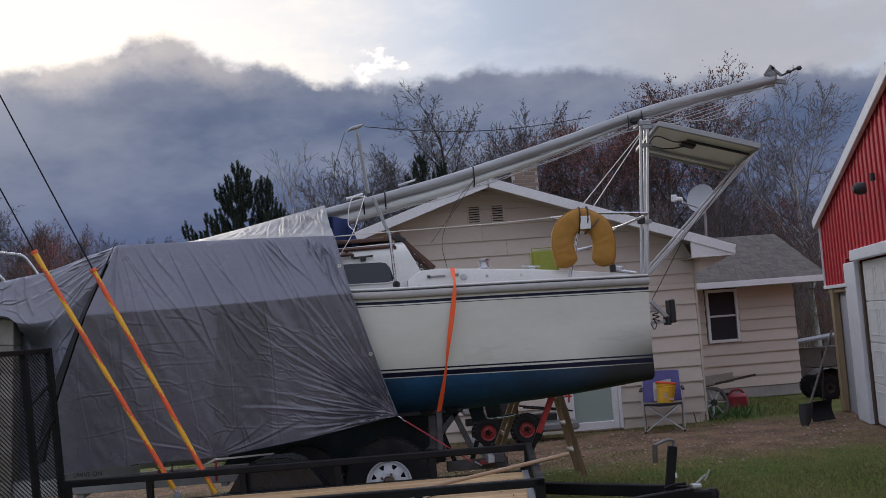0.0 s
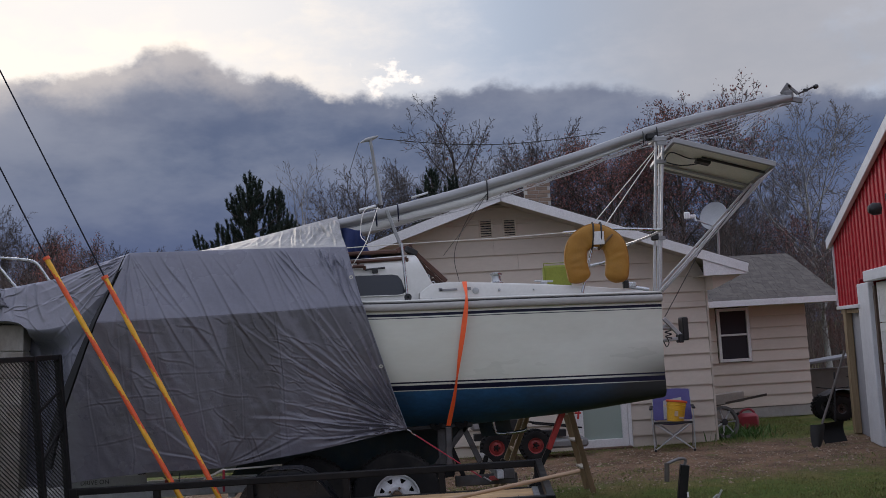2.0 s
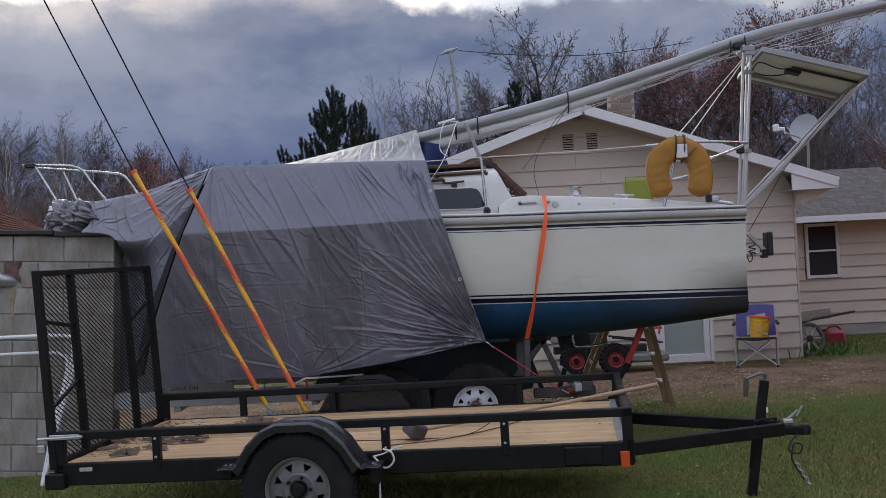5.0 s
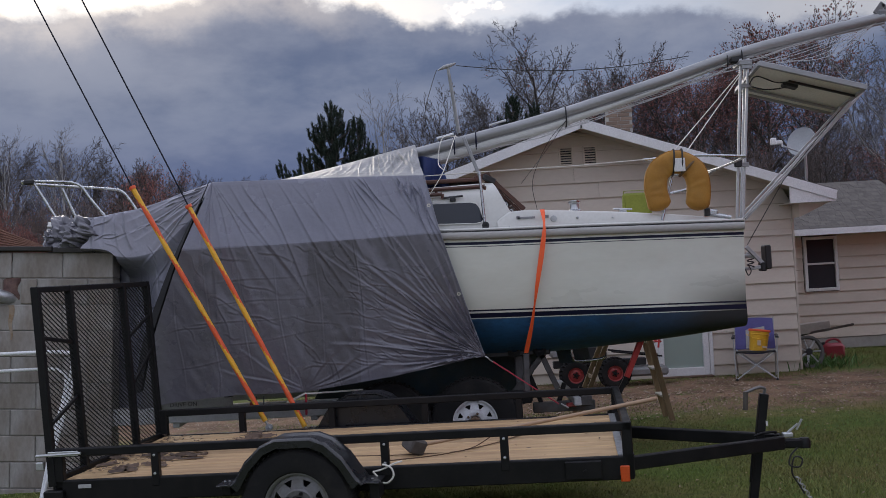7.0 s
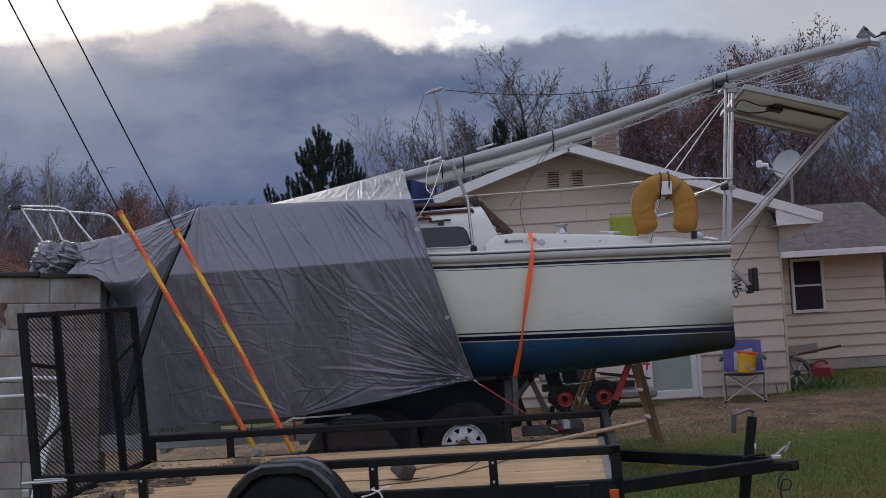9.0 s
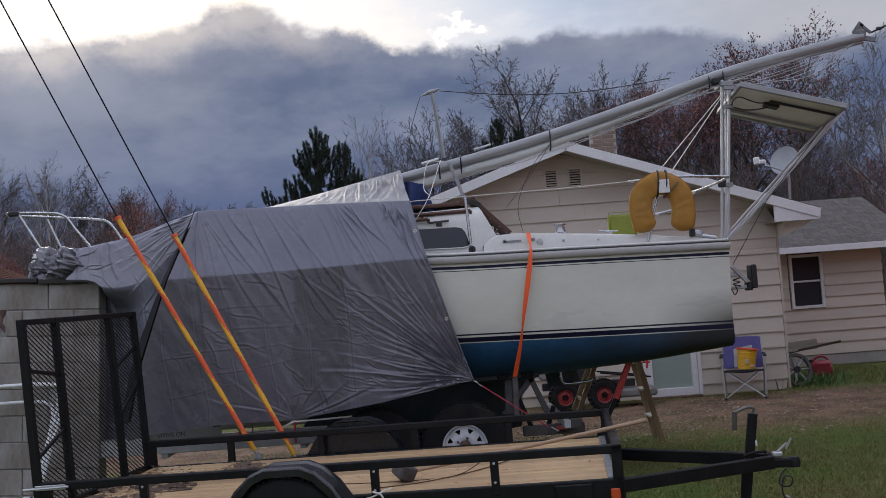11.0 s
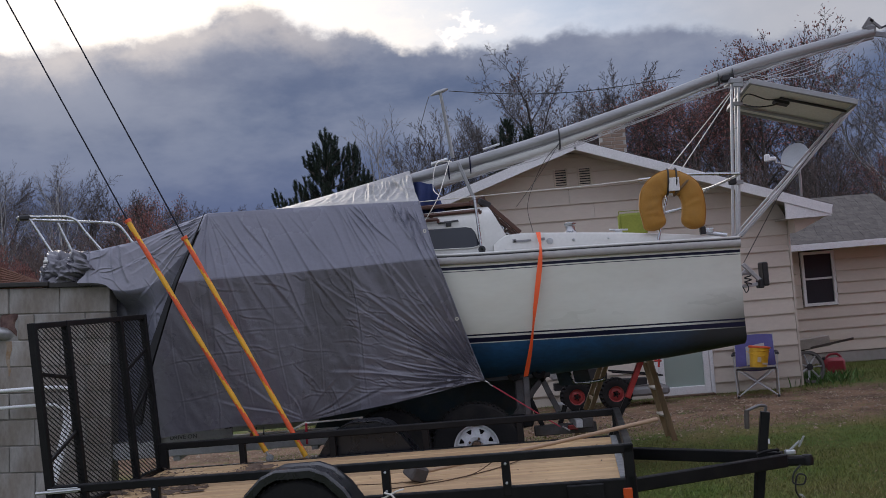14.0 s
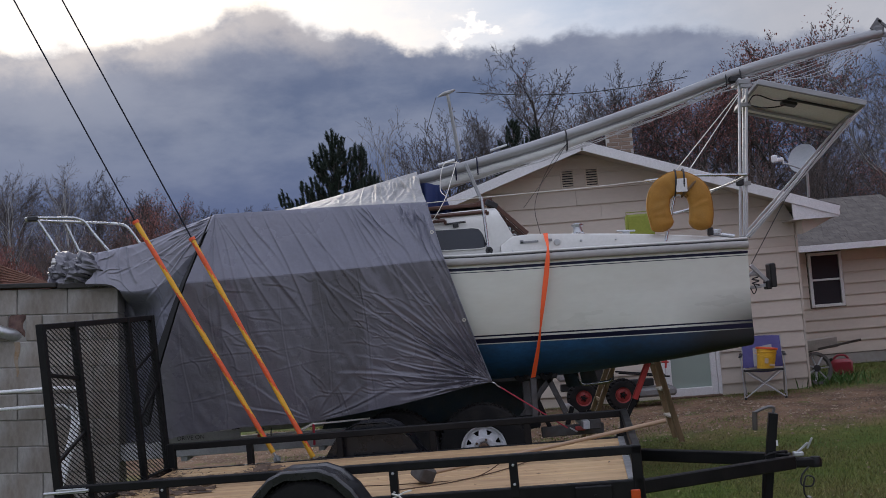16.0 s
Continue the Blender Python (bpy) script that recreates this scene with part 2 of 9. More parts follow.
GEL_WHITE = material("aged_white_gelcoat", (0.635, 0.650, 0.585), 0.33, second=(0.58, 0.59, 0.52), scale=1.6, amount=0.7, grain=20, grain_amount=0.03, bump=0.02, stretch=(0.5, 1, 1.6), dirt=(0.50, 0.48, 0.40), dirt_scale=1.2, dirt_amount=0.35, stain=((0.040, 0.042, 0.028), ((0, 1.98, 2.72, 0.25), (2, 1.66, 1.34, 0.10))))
GEL_DECK = material("white_deck_gelcoat", (0.61, 0.605, 0.57), 0.38, second=(0.53, 0.525, 0.49), scale=3, amount=0.6, grain=40, grain_amount=0.05, bump=0.04, dirt=(0.45, 0.43, 0.38), dirt_scale=2.4, dirt_amount=0.3)
NAVY = material("navy_stripe", (0.006, 0.008, 0.028), 0.4, spec=0.25, second=(0.009, 0.011, 0.034), bump=0.02)
BOTTOM_BLUE = material("worn_blue_antifouling", (0.018, 0.095, 0.215), 0.62, second=(0.012, 0.05, 0.115), scale=2.2, amount=0.85, grain=30, grain_amount=0.2, bump=0.2, stretch=(0.6, 1, 1.2), dirt=(0.03, 0.045, 0.05), dirt_scale=3.2, dirt_amount=0.75, stain=((0.015, 0.018, 0.019), ((0, 1.55, 2.6, 0.8),)))
SLIME = material("dark_algae_stain", (0.035, 0.045, 0.045), 0.7, second=(0.02, 0.055, 0.08), scale=5, amount=0.7, bump=0.25, dirt=(0.10, 0.11, 0.10), dirt_scale=4, dirt_amount=0.4)
RUB_RAIL = material("grey_rub_rail", (0.37, 0.36, 0.345), 0.5, second=(0.32, 0.31, 0.30), scale=6, stretch=(0.3, 1, 1), bump=0.05)
TEAK = material("oiled_teak", (0.092, 0.036, 0.021), 0.5, second=(0.05, 0.02, 0.013), stretch=(0.3, 3, 3), scale=9, amount=0.7, bump=0.15)
SMOKED = glass("smoked_window", (0.018, 0.020, 0.026), 0.06, 0.5)
HOUSE_GLASS = glass("dark_house_window", (0.040, 0.041, 0.047), 0.12, 0.10)
DOOR_GLASS = glass("green_tinted_glass", (0.30, 0.37, 0.33), 0.2)
CUSHION = material("mustard_buoy_cloth", (0.40, 0.195, 0.027), 0.7, second=(0.31, 0.14, 0.02), scale=7, amount=0.7, grain=120, bump=0.25, dirt=(0.2, 0.12, 0.04), dirt_scale=5, dirt_amount=0.35)
GREEN_CLOTH = material("olive_green_cushion", (0.24, 0.27, 0.04), 0.8, second=(0.18, 0.20, 0.03), scale=5, bump=0.2)
STRAP = material("orange_webbing", (0.88, 0.115, 0.022), 0.6, second=(0.74, 0.09, 0.018), grain=200, bump=0.3)
ROPE_WHITE = material("white_rope", (0.68, 0.66, 0.60), 0.7, second=(0.5, 0.48, 0.43), grain=250, bump=0.4)
ROPE_RED = material("red_cord", (0.42, 0.035, 0.06), 0.6, second=(0.3, 0.03, 0.05), grain=250, bump=0.4)
WIRE_DARK = material("dark_wire", (0.03, 0.03, 0.032), 0.5, 0.3, grain=200, bump=0.1)
SAILCLOTH = material("grey_white_sailcloth", (0.50, 0.50, 0.475), 0.8, second=(0.38, 0.38, 0.36), scale=4, stretch=(0.4, 2, 2), amount=0.7, bump=0.2)
SPRUCE_BARK = material("grey_bark", (0.080, 0.066, 0.058), 0.9, second=(0.045, 0.037, 0.033), scale=4, amount=0.8, bump=0.5)
BARK_PALE = material("pale_birch_bark", (0.40, 0.385, 0.37), 0.85, second=(0.17, 0.155, 0.145), scale=3, amount=0.8, bump=0.3)
BRUSH = material("brown_brush", (0.155, 0.112, 0.100), 0.9, second=(0.095, 0.070, 0.064), scale=1.5, amount=0.8, bump=0, island=0.25)
CABLE = material("steel_cable", (0.024, 0.026, 0.036), 0.8, spec=0.15, scale=3, grain=8, bump=0)
TWIG = material("bare_twigs", (0.082, 0.066, 0.061), 0.9, second=(0.050, 0.040, 0.038), scale=1.5, amount=0.8, bump=0, island=0.25)
LEAF_RUST = material("rust_brown_leaves", (0.245, 0.096, 0.080), 0.7, second=(0.155, 0.068, 0.060), scale=1.2, amount=0.8, bump=0, island=0.4)
NEEDLES = material("dark_pine_needles", (0.016, 0.028, 0.018), 0.8, second=(0.025, 0.038, 0.025), scale=2, amount=0.8, bump=0, island=0.45)

# ---- mesh kit ----
class Shape:
    """Vertices and faces that are gathered and then made into one mesh."""

    def __init__(self):
        self.v, self.f, self.m = [], [], []

    def add(self, verts, faces, mat=0, m=None):
        n = len(self.v)
        self.v += [tuple(m @ Vector(p)) for p in verts] if m else [tuple(p) for p in verts]
        self.f += [tuple(n + i for i in q) for q in faces]
        self.m += [mat] * len(faces)
        return self

    def box(self, c, s, bevel=0.0, m=None, mat=0):
        """A box of size s round c, with chamfered edges."""
        h = [x / 2 for x in s]
        b = min([bevel] + [x * 0.49 for x in h])
        if b <= 0:
            v = [(c[0] + i * h[0], c[1] + j * h[1], c[2] + k * h[2]) for i in (-1, 1) for j in (-1, 1) for k in (-1, 1)]
            return self.add(v, [(0, 1, 3, 2), (4, 6, 7, 5), (0, 4, 5, 1), (2, 3, 7, 6), (0, 2, 6, 4), (1, 5, 7, 3)], mat, m)
        v, ids = [], {}
        for i in (-1, 1):
            for j in (-1, 1):
                for k in (-1, 1):
                    for a in range(3):
                        q = [i * (h[0] - b), j * (h[1] - b), k * (h[2] - b)]
                        q[a] += (i, j, k)[a] * b
                        ids[i, j, k, a] = len(v)
                        v.append(tuple(c[n] + q[n] for n in range(3)))
        f = []
        for a in range(3):
            o1, o2 = (a + 1) % 3, (a + 2) % 3
            for sgn in (-1, 1):
                ring = []
                for p, q in ((-1, -1), (1, -1), (1, 1), (-1, 1)):
                    key = [0, 0, 0]
                    key[a], key[o1], key[o2] = sgn, p, q
                    ring.append(ids[(*key, a)])
                f.append(tuple(ring) if sgn > 0 else tuple(reversed(ring)))
            for p in (-1, 1):
                for q in (-1, 1):
                    lo, hi = [0, 0, 0], [0, 0, 0]
                    lo[a], hi[a] = -1, 1
                    lo[o1] = hi[o1] = p
                    lo[o2] = hi[o2] = q
                    ring = (ids[(*lo, o1)], ids[(*hi, o1)], ids[(*hi, o2)], ids[(*lo, o2)])
                    f.append(ring if p * q > 0 else tuple(reversed(ring)))
        for i in (-1, 1):
            for j in (-1, 1):
                for k in (-1, 1):
                    ring = tuple(ids[i, j, k, a] for a in range(3))
                    f.append(ring if i * j * k > 0 else tuple(reversed(ring)))
        return self.add(v, f, mat, m)

    def beam(self, a, b, w, h, bevel=0.004, mat=0, up=(0, 0, 1)):
        """A bar of section w x h from a to b; h lies along up."""
        a, b = Vector(a), Vector(b)
        x = (b - a).normalized()
        y = Vector(up).cross(x)
        y = y.normalized() if y.length > 1e-5 else x.orthogonal().normalized()
        z = x.cross(y)
        m = Matrix((x, y, z)).transposed().to_4x4()
        m.translation = (a + b) / 2
        return self.box((0, 0, 0), ((b - a).length, w, h), bevel, m, mat)

    def tube(self, pts, r, n=8, mat=0, caps=True, flat=1.0):
        """A round bar along points; r is one radius or one for each point; flat squeezes its height."""
        pts = [Vector(p) for p in pts]
        rs = r if isinstance(r, (list, tuple)) else [r] * len(pts)
        v, f = [], []
        side = None
        for i, p in enumerate(pts):
            d = (pts[min(i + 1, len(pts) - 1)] - pts[max(i - 1, 0)]).normalized()
            if side is None:
                side = Vector((0, 0, 1)).cross(d)
                side = side.normalized() if side.length > 1e-4 else d.orthogonal().normalized()
            else:
                side = (side - d * side.dot(d)).normalized()
            top = d.cross(side)
            for k in range(n):
                a = 2 * math.pi * k / n
                v.append(p + (side * math.cos(a) + top * (math.sin(a) * flat)) * rs[i])
        for i in range(len(pts) - 1):
            for k in range(n):
                k2 = (k + 1) % n
                f.append((i * n + k, i * n + k2, (i + 1) * n + k2, (i + 1) * n + k))
        if caps:
            f += [tuple(reversed(range(n))), tuple((len(pts) - 1) * n + k for k in range(n))]
        return self.add(v, f, mat)

    def lathe(self, profile, n=32, m=None, mat=0, closed=False):
        """A profile of (radius, height) turned round z."""
        v, f = [], []
        for r, z in profile:
            v += [(r * math.cos(2 * math.pi * k / n), r * math.sin(2 * math.pi * k / n), z) for k in range(n)]
        rows = len(profile)
        for i in range(rows if closed else rows - 1):
            i2 = (i + 1) % rows
            for k in range(n):
                k2 = (k + 1) % n
                f.append((i * n + k, i * n + k2, i2 * n + k2, i2 * n + k))
        return self.add(v, f, mat, m)

    def grid(self, fn, nu, nv, mat=0, m=None, close_u=False):
        """A sheet of points fn(u, v) for u, v from 0 to 1; mat may be a function of (u, v)."""
        n = len(self.v)
        for i in range(nu + 1):
            for j in range(nv + 1):
                p = Vector(fn(i / nu, j / nv))
                self.v.append(tuple(m @ p if m else p))
        for i in range(nu):
            for j in range(nv):
                a = n + i * (nv + 1) + j
                self.f.append((a, a + nv + 1, a + nv + 2, a + 1))
                self.m.append(mat((i + 0.5) / nu, (j + 0.5) / nv) if callable(mat) else mat)
        return self

    def prism(self, outline, depth, m=None, mat=0):
        """A flat outline of (x, y), pushed up by depth."""
        n = len(outline)
        v = [(x, y, 0) for x, y in outline] + [(x, y, depth) for x, y in outline]
        f = [tuple(reversed(range(n))), tuple(range(n, 2 * n))]
        f += [(k, (k + 1) % n, n + (k + 1) % n, n + k) for k in range(n)]
        return self.add(v, f, mat, m)

    def mesh(self, name, mats, smooth=False):
        me = bpy.data.meshes.new(name)
        me.from_pydata(self.v, [], self.f)
        for x in mats if isinstance(mats, (list, tuple)) else [mats]:
            me.materials.append(x)
        me.polygons.foreach_set("material_index", self.m)
        me.polygons.foreach_set("use_smooth", [bool(smooth)] * len(self.f))
        me.validate()
        me.update()
        return me


def smooth_by_angle(me, degrees):
    """Smooth shading with edges over that angle kept sharp."""
    bm = bmesh.new()
    bm.from_mesh(me)
    bmesh.ops.recalc_face_normals(bm, faces=bm.faces)
    for e in bm.edges:
        e.smooth = len(e.link_faces) == 2 and e.calc_face_angle(0) < radians(degrees)
    for q in bm.faces:
        q.smooth = True
    bm.to_mesh(me)
    bm.free()


def part(name, shape, mats, parent=None, label="", smooth=0, kind=""):
    """ONE mesh object, under its thing or part; smooth: the angle up to which edges are shaded round."""
    me = shape.mesh(name, mats) if isinstance(shape, Shape) else shape
    if smooth:
        smooth_by_angle(me, smooth)
    ob = new(name, me)
    ob.parent = parent
    if label:
        tagged(ob, label)
    if kind:
        tagged(ob, kind=kind)
    return ob


def thing(name, at, label, category, turn=0.0, group="", kind=""):
    """An empty at a thing's base, which carries its parts."""
    ob = new(name)
    ob.matrix_basis = at if isinstance(at, Matrix) else pose(*at, 0, 0, turn)
    ob.empty_display_size = 0.1
    return tagged(ob, label, category, group, kind)


def curve(points, n):
    """Points on a smooth line through the given ones."""
    p = [Vector(q) for q in points]
    p = [p[0] * 2 - p[1]] + p + [p[-1] * 2 - p[-2]]
    out = []
    for i in range(1, len(p) - 2):
        for k in range(n):
            t = k / n
            out.append(0.5 * (2 * p[i] + (p[i + 1] - p[i - 1]) * t + (2 * p[i - 1] - 5 * p[i] + 4 * p[i + 1] - p[i + 2]) * t * t + (3 * p[i] - p[i - 1] - 3 * p[i + 1] + p[i + 2]) * t ** 3))
    return out + [p[-2]]


def lerp(knots, x):
    """Value at x of a line through (x, value) knots."""
    if x <= knots[0][0]:
        return knots[0][1]
    for (a, p), (b, q) in zip(knots, knots[1:]):
        if x <= b:
            t = (x - a) / (b - a)
            return p + (q - p) * t
    return knots[-1][1]


def wheel(parent, at, radius, width, rim_r, rim_mat, spokes=8, windows=True, lug=False):
    """A tyre with tread and a pressed steel rim, its axle along y, its face towards -y."""
    m = pose(*at, 90, 0, 0)
    w = width / 2
    prof = [(rim_r * 0.97, w * 0.62), (rim_r * 1.06, w * 0.88), (rim_r + (radius - rim_r) * 0.45, w * 1.0), (radius * 0.94, w * 0.93), (radius * 0.985, w * 0.78), (radius, w * 0.5), (radius, 0)]
    prof = prof + [(r, -z) for r, z in reversed(prof[:-1])]
    tyre, tread = Shape().lathe(prof, 48, m), Shape()
    count = 22 if lug else 54
    for k in range(count):
        a = 2 * math.pi * k / count
        for s in (-1, 1):
            t = m @ Matrix.Rotation(a + (0.5 if s > 0 else 0) * 2 * math.pi / count, 4, "Z") @ pose(radius, 0, s * w * 0.45, 0 if not lug else s * 25, 0, 0)
            tread.box((0, 0, 0), (0.05 if lug else 0.012, (0.045 if lug else 0.5 * 2 * math.pi * radius / count), w * (0.8 if lug else 0.72)), 0.004, t)
    ty = part("tyre", tyre, RUBBER, parent, smooth=35)
    part("tread", tread, RUBBER, ty, kind="stuff")
    rim = Shape()
    rim.lathe([(rim_r * 0.97, w * 0.75), (rim_r * 1.03, w * 0.78), (rim_r * 1.03, w * 0.70), (rim_r * 0.93, w * 0.62), (rim_r * 0.88, w * 0.1), (rim_r * 0.86, -w * 0.7), (rim_r * 1.0, -w * 0.8)], 40, m)
    z = w * 0.34
    if windows:
        ro, ri = rim_r * 0.89, rim_r * 0.55
        for k in range(spokes):
            a0, step = 2 * math.pi * k / spokes, math.pi / spokes
            def pt(r, a, dz=0.0):
                return (r * math.cos(a), r * math.sin(a), z + dz)
            # each spoke widens towards the hub, so that the gaps are triangles with the point inward
            wide_o, wide_i = step * 0.46, step * 0.97
            v = [pt(ro, a0 - wide_o), pt(ro, a0 + wide_o), pt(ri, a0 + wide_i, 0.012), pt(ri, a0 - wide_i, 0.012)]
            rim.add(v + [(x, y, zz - 0.012) for x, y, zz in v], [(0, 1, 2, 3), (7, 6, 5, 4), (0, 4, 5, 1), (1, 5, 6, 2), (2, 6, 7, 3), (3, 7, 4, 0)], 0, m)
        rim.lathe([(rim_r * 0.93, z + 0.004), (rim_r * 0.80, z + 0.008), (rim_r * 0.79, z - 0.012), (rim_r * 0.93, z - 0.012)], 40, m)
    rim.lathe([(rim_r * 0.60 if windows else rim_r * 0.9, z), (rim_r * 0.46, z + 0.016), (rim_r * 0.30, z + 0.010), (rim_r * 0.27, z - 0.01), (0.0, z - 0.01)], 32, m)
    part("rim", rim, rim_mat, ty, smooth=30)
    hub = Shape().lathe([(rim_r * 0.24, z - 0.01), (rim_r * 0.23, z + 0.045), (rim_r * 0.17, z + 0.06), (0.0, z + 0.062)], 20, m)
    for k in range(5):
        a = 2 * math.pi * k / 5
        hub.lathe([(0.011, 0), (0.011, 0.022), (0.0, 0.024)], 6, m @ pose(rim_r * 0.38 * math.cos(a), rim_r * 0.38 * math.sin(a), z + 0.008))
    part("hub", hub, RUST if rim_mat is RIM_WHITE else BLACK_PAINT, ty, smooth=30)
    # added black disc, stands in for the dark inside of the wheel
    part("brake_drum", Shape().lathe([(0.0, -w * 0.2), (rim_r * 0.8, -w * 0.2), (rim_r * 0.84, -w * 0.55), (rim_r * 0.3, -w * 0.6), (0, -w * 0.6)], 24, m), BLACK_PAINT, ty, smooth=30)
    return ty

# ---- ground ----
def ground_material():
    m = bpy.data.materials.new("lawn_with_bare_earth")
    m.use_nodes = True
    nt = m.node_tree
    N, link = nt.nodes.new, nt.links.new
    bsdf = nt.nodes["Principled BSDF"]
    bsdf.inputs["Roughness"].default_value = 0.95
    bsdf.inputs["Specular IOR Level"].default_value = 0.15
    geo = N("ShaderNodeNewGeometry")
    sep = N("ShaderNodeSeparateXYZ")
    link(geo.outputs["Position"], sep.inputs[0])

    def tex(s, d=6, r=0.6):
        n = N("ShaderNodeTexNoise")
        n.inputs["Scale"].default_value, n.inputs["Detail"].default_value, n.inputs["Roughness"].default_value = s, d, r
        link(geo.outputs["Position"], n.inputs[0])
        return n.outputs[0]

    def ramp(v, lo, hi, a=0.0, b=1.0):
        n = N("ShaderNodeMapRange")
        n.interpolation_type = "SMOOTHSTEP"
        link(v, n.inputs[0])
        for k, x in enumerate((lo, hi, a, b)):
            n.inputs[k + 1].default_value = x
        return n.outputs[0]

    def op(o, a, b):
        n = N("ShaderNodeMath")
        n.operation = o
        for k, v in enumerate((a, b)):
            if isinstance(v, (int, float)):
                n.inputs[k].default_value = v
            else:
                link(v, n.inputs[k])
        return n.outputs[0]

    def mixc(f, a, b):
        n = N("ShaderNodeMix")
        n.data_type = "RGBA"
        link(f, n.inputs[0])
        for k, v in ((6, a), (7, b)):
            if isinstance(v, tuple):
                n.inputs[k].default_value = (*v, 1)
            else:
                link(v, n.inputs[k])
        return n.outputs[2]

    grass = mixc(ramp(tex(1.1), 0.35, 0.65), (0.084, 0.138, 0.026), (0.165, 0.150, 0.050))
    grass = mixc(ramp(tex(14), 0.45, 0.75), grass, (0.05, 0.055, 0.02))
    earth = mixc(ramp(tex(2.3), 0.35, 0.65), (0.225, 0.138, 0.088), (0.115, 0.072, 0.047))
    earth = mixc(ramp(tex(30, 4), 0.52, 0.7), earth, (0.34, 0.26, 0.19))
    # worn drive strip in front of the house: bare where many wheels pass
    y = op("ADD", sep.outputs[1], op("MULTIPLY", op("SUBTRACT", tex(0.9, 5), 0.5), 2.2))
    strip = op("MULTIPLY", ramp(y, 11.2, 12.4), ramp(y, 15.6, 15.0))
    patch = ramp(tex(0.55, 5), 0.62, 0.74)
    f = op("MAXIMUM", op("MULTIPLY", strip, ramp(tex(3.5, 6, 0.7), 0.30, 0.48)), op("MULTIPLY", patch, 0.6))
    col = mixc(f, grass, earth)
    link(col, bsdf.inputs["Base Color"])
    b = N("ShaderNodeBump")
    b.inputs["Strength"].default_value, b.inputs["Distance"].default_value = 0.6, 0.03
    link(tex(25, 6), b.inputs["Height"])
    link(b.outputs[0], bsdf.inputs["Normal"])
    return m


def ground():
    s = Shape()

    def z(x, y):
        near = max(0.0, 1 - math.hypot(x, y - 10) / 40)
        return near * (0.02 * noise.noise((x * 0.5, y * 0.5, 0)) + 0.012 * noise.noise((x * 2, y * 2, 5)))

    xs = [-2500, -600, -150, -60, -30] + [-16 + 0.5 * k for k in range(65)] + [30, 60, 150, 600, 2500]
    ys = [-2500, -600, -100, -30, -10] + [-4 + 0.5 * k for k in range(65)] + [40, 60, 150, 600, 2500]
    for x in xs:
        for y in ys:
            s.v.append((x, y, z(x, y)))
    n = len(ys)
    for i in range(len(xs) - 1):
        for j in range(n - 1):
            s.f.append((i * n + j, (i + 1) * n + j, (i + 1) * n + j + 1, i * n + j + 1))
            s.m.append(0)
    o = part("ground", s, ground_material(), smooth=80)
    tagged(o, "autumn lawn with a worn brown earth drive", "ground", kind="structure")


ground()

GRASS = material("grass_blades", (0.140, 0.198, 0.040), 0.7, second=(0.215, 0.178, 0.070), scale=0.9, amount=0.9, bump=0, island=0.45)
DRY = material("fallen_leaves", (0.26, 0.18, 0.11), 0.8, second=(0.36, 0.29, 0.20), scale=3, amount=0.9, bump=0, island=0.4)


def bare(x, y):
    """How bare the ground is at a place, 0 to 1."""
    w = y + 1.0 * noise.noise((x * 0.9, y * 0.9, 3.0))
    a = max(0.0, min(1.0, (w - 11.0) / 1.9)) * max(0.0, min(1.0, (15.4 - w) / 0.5))
    return a


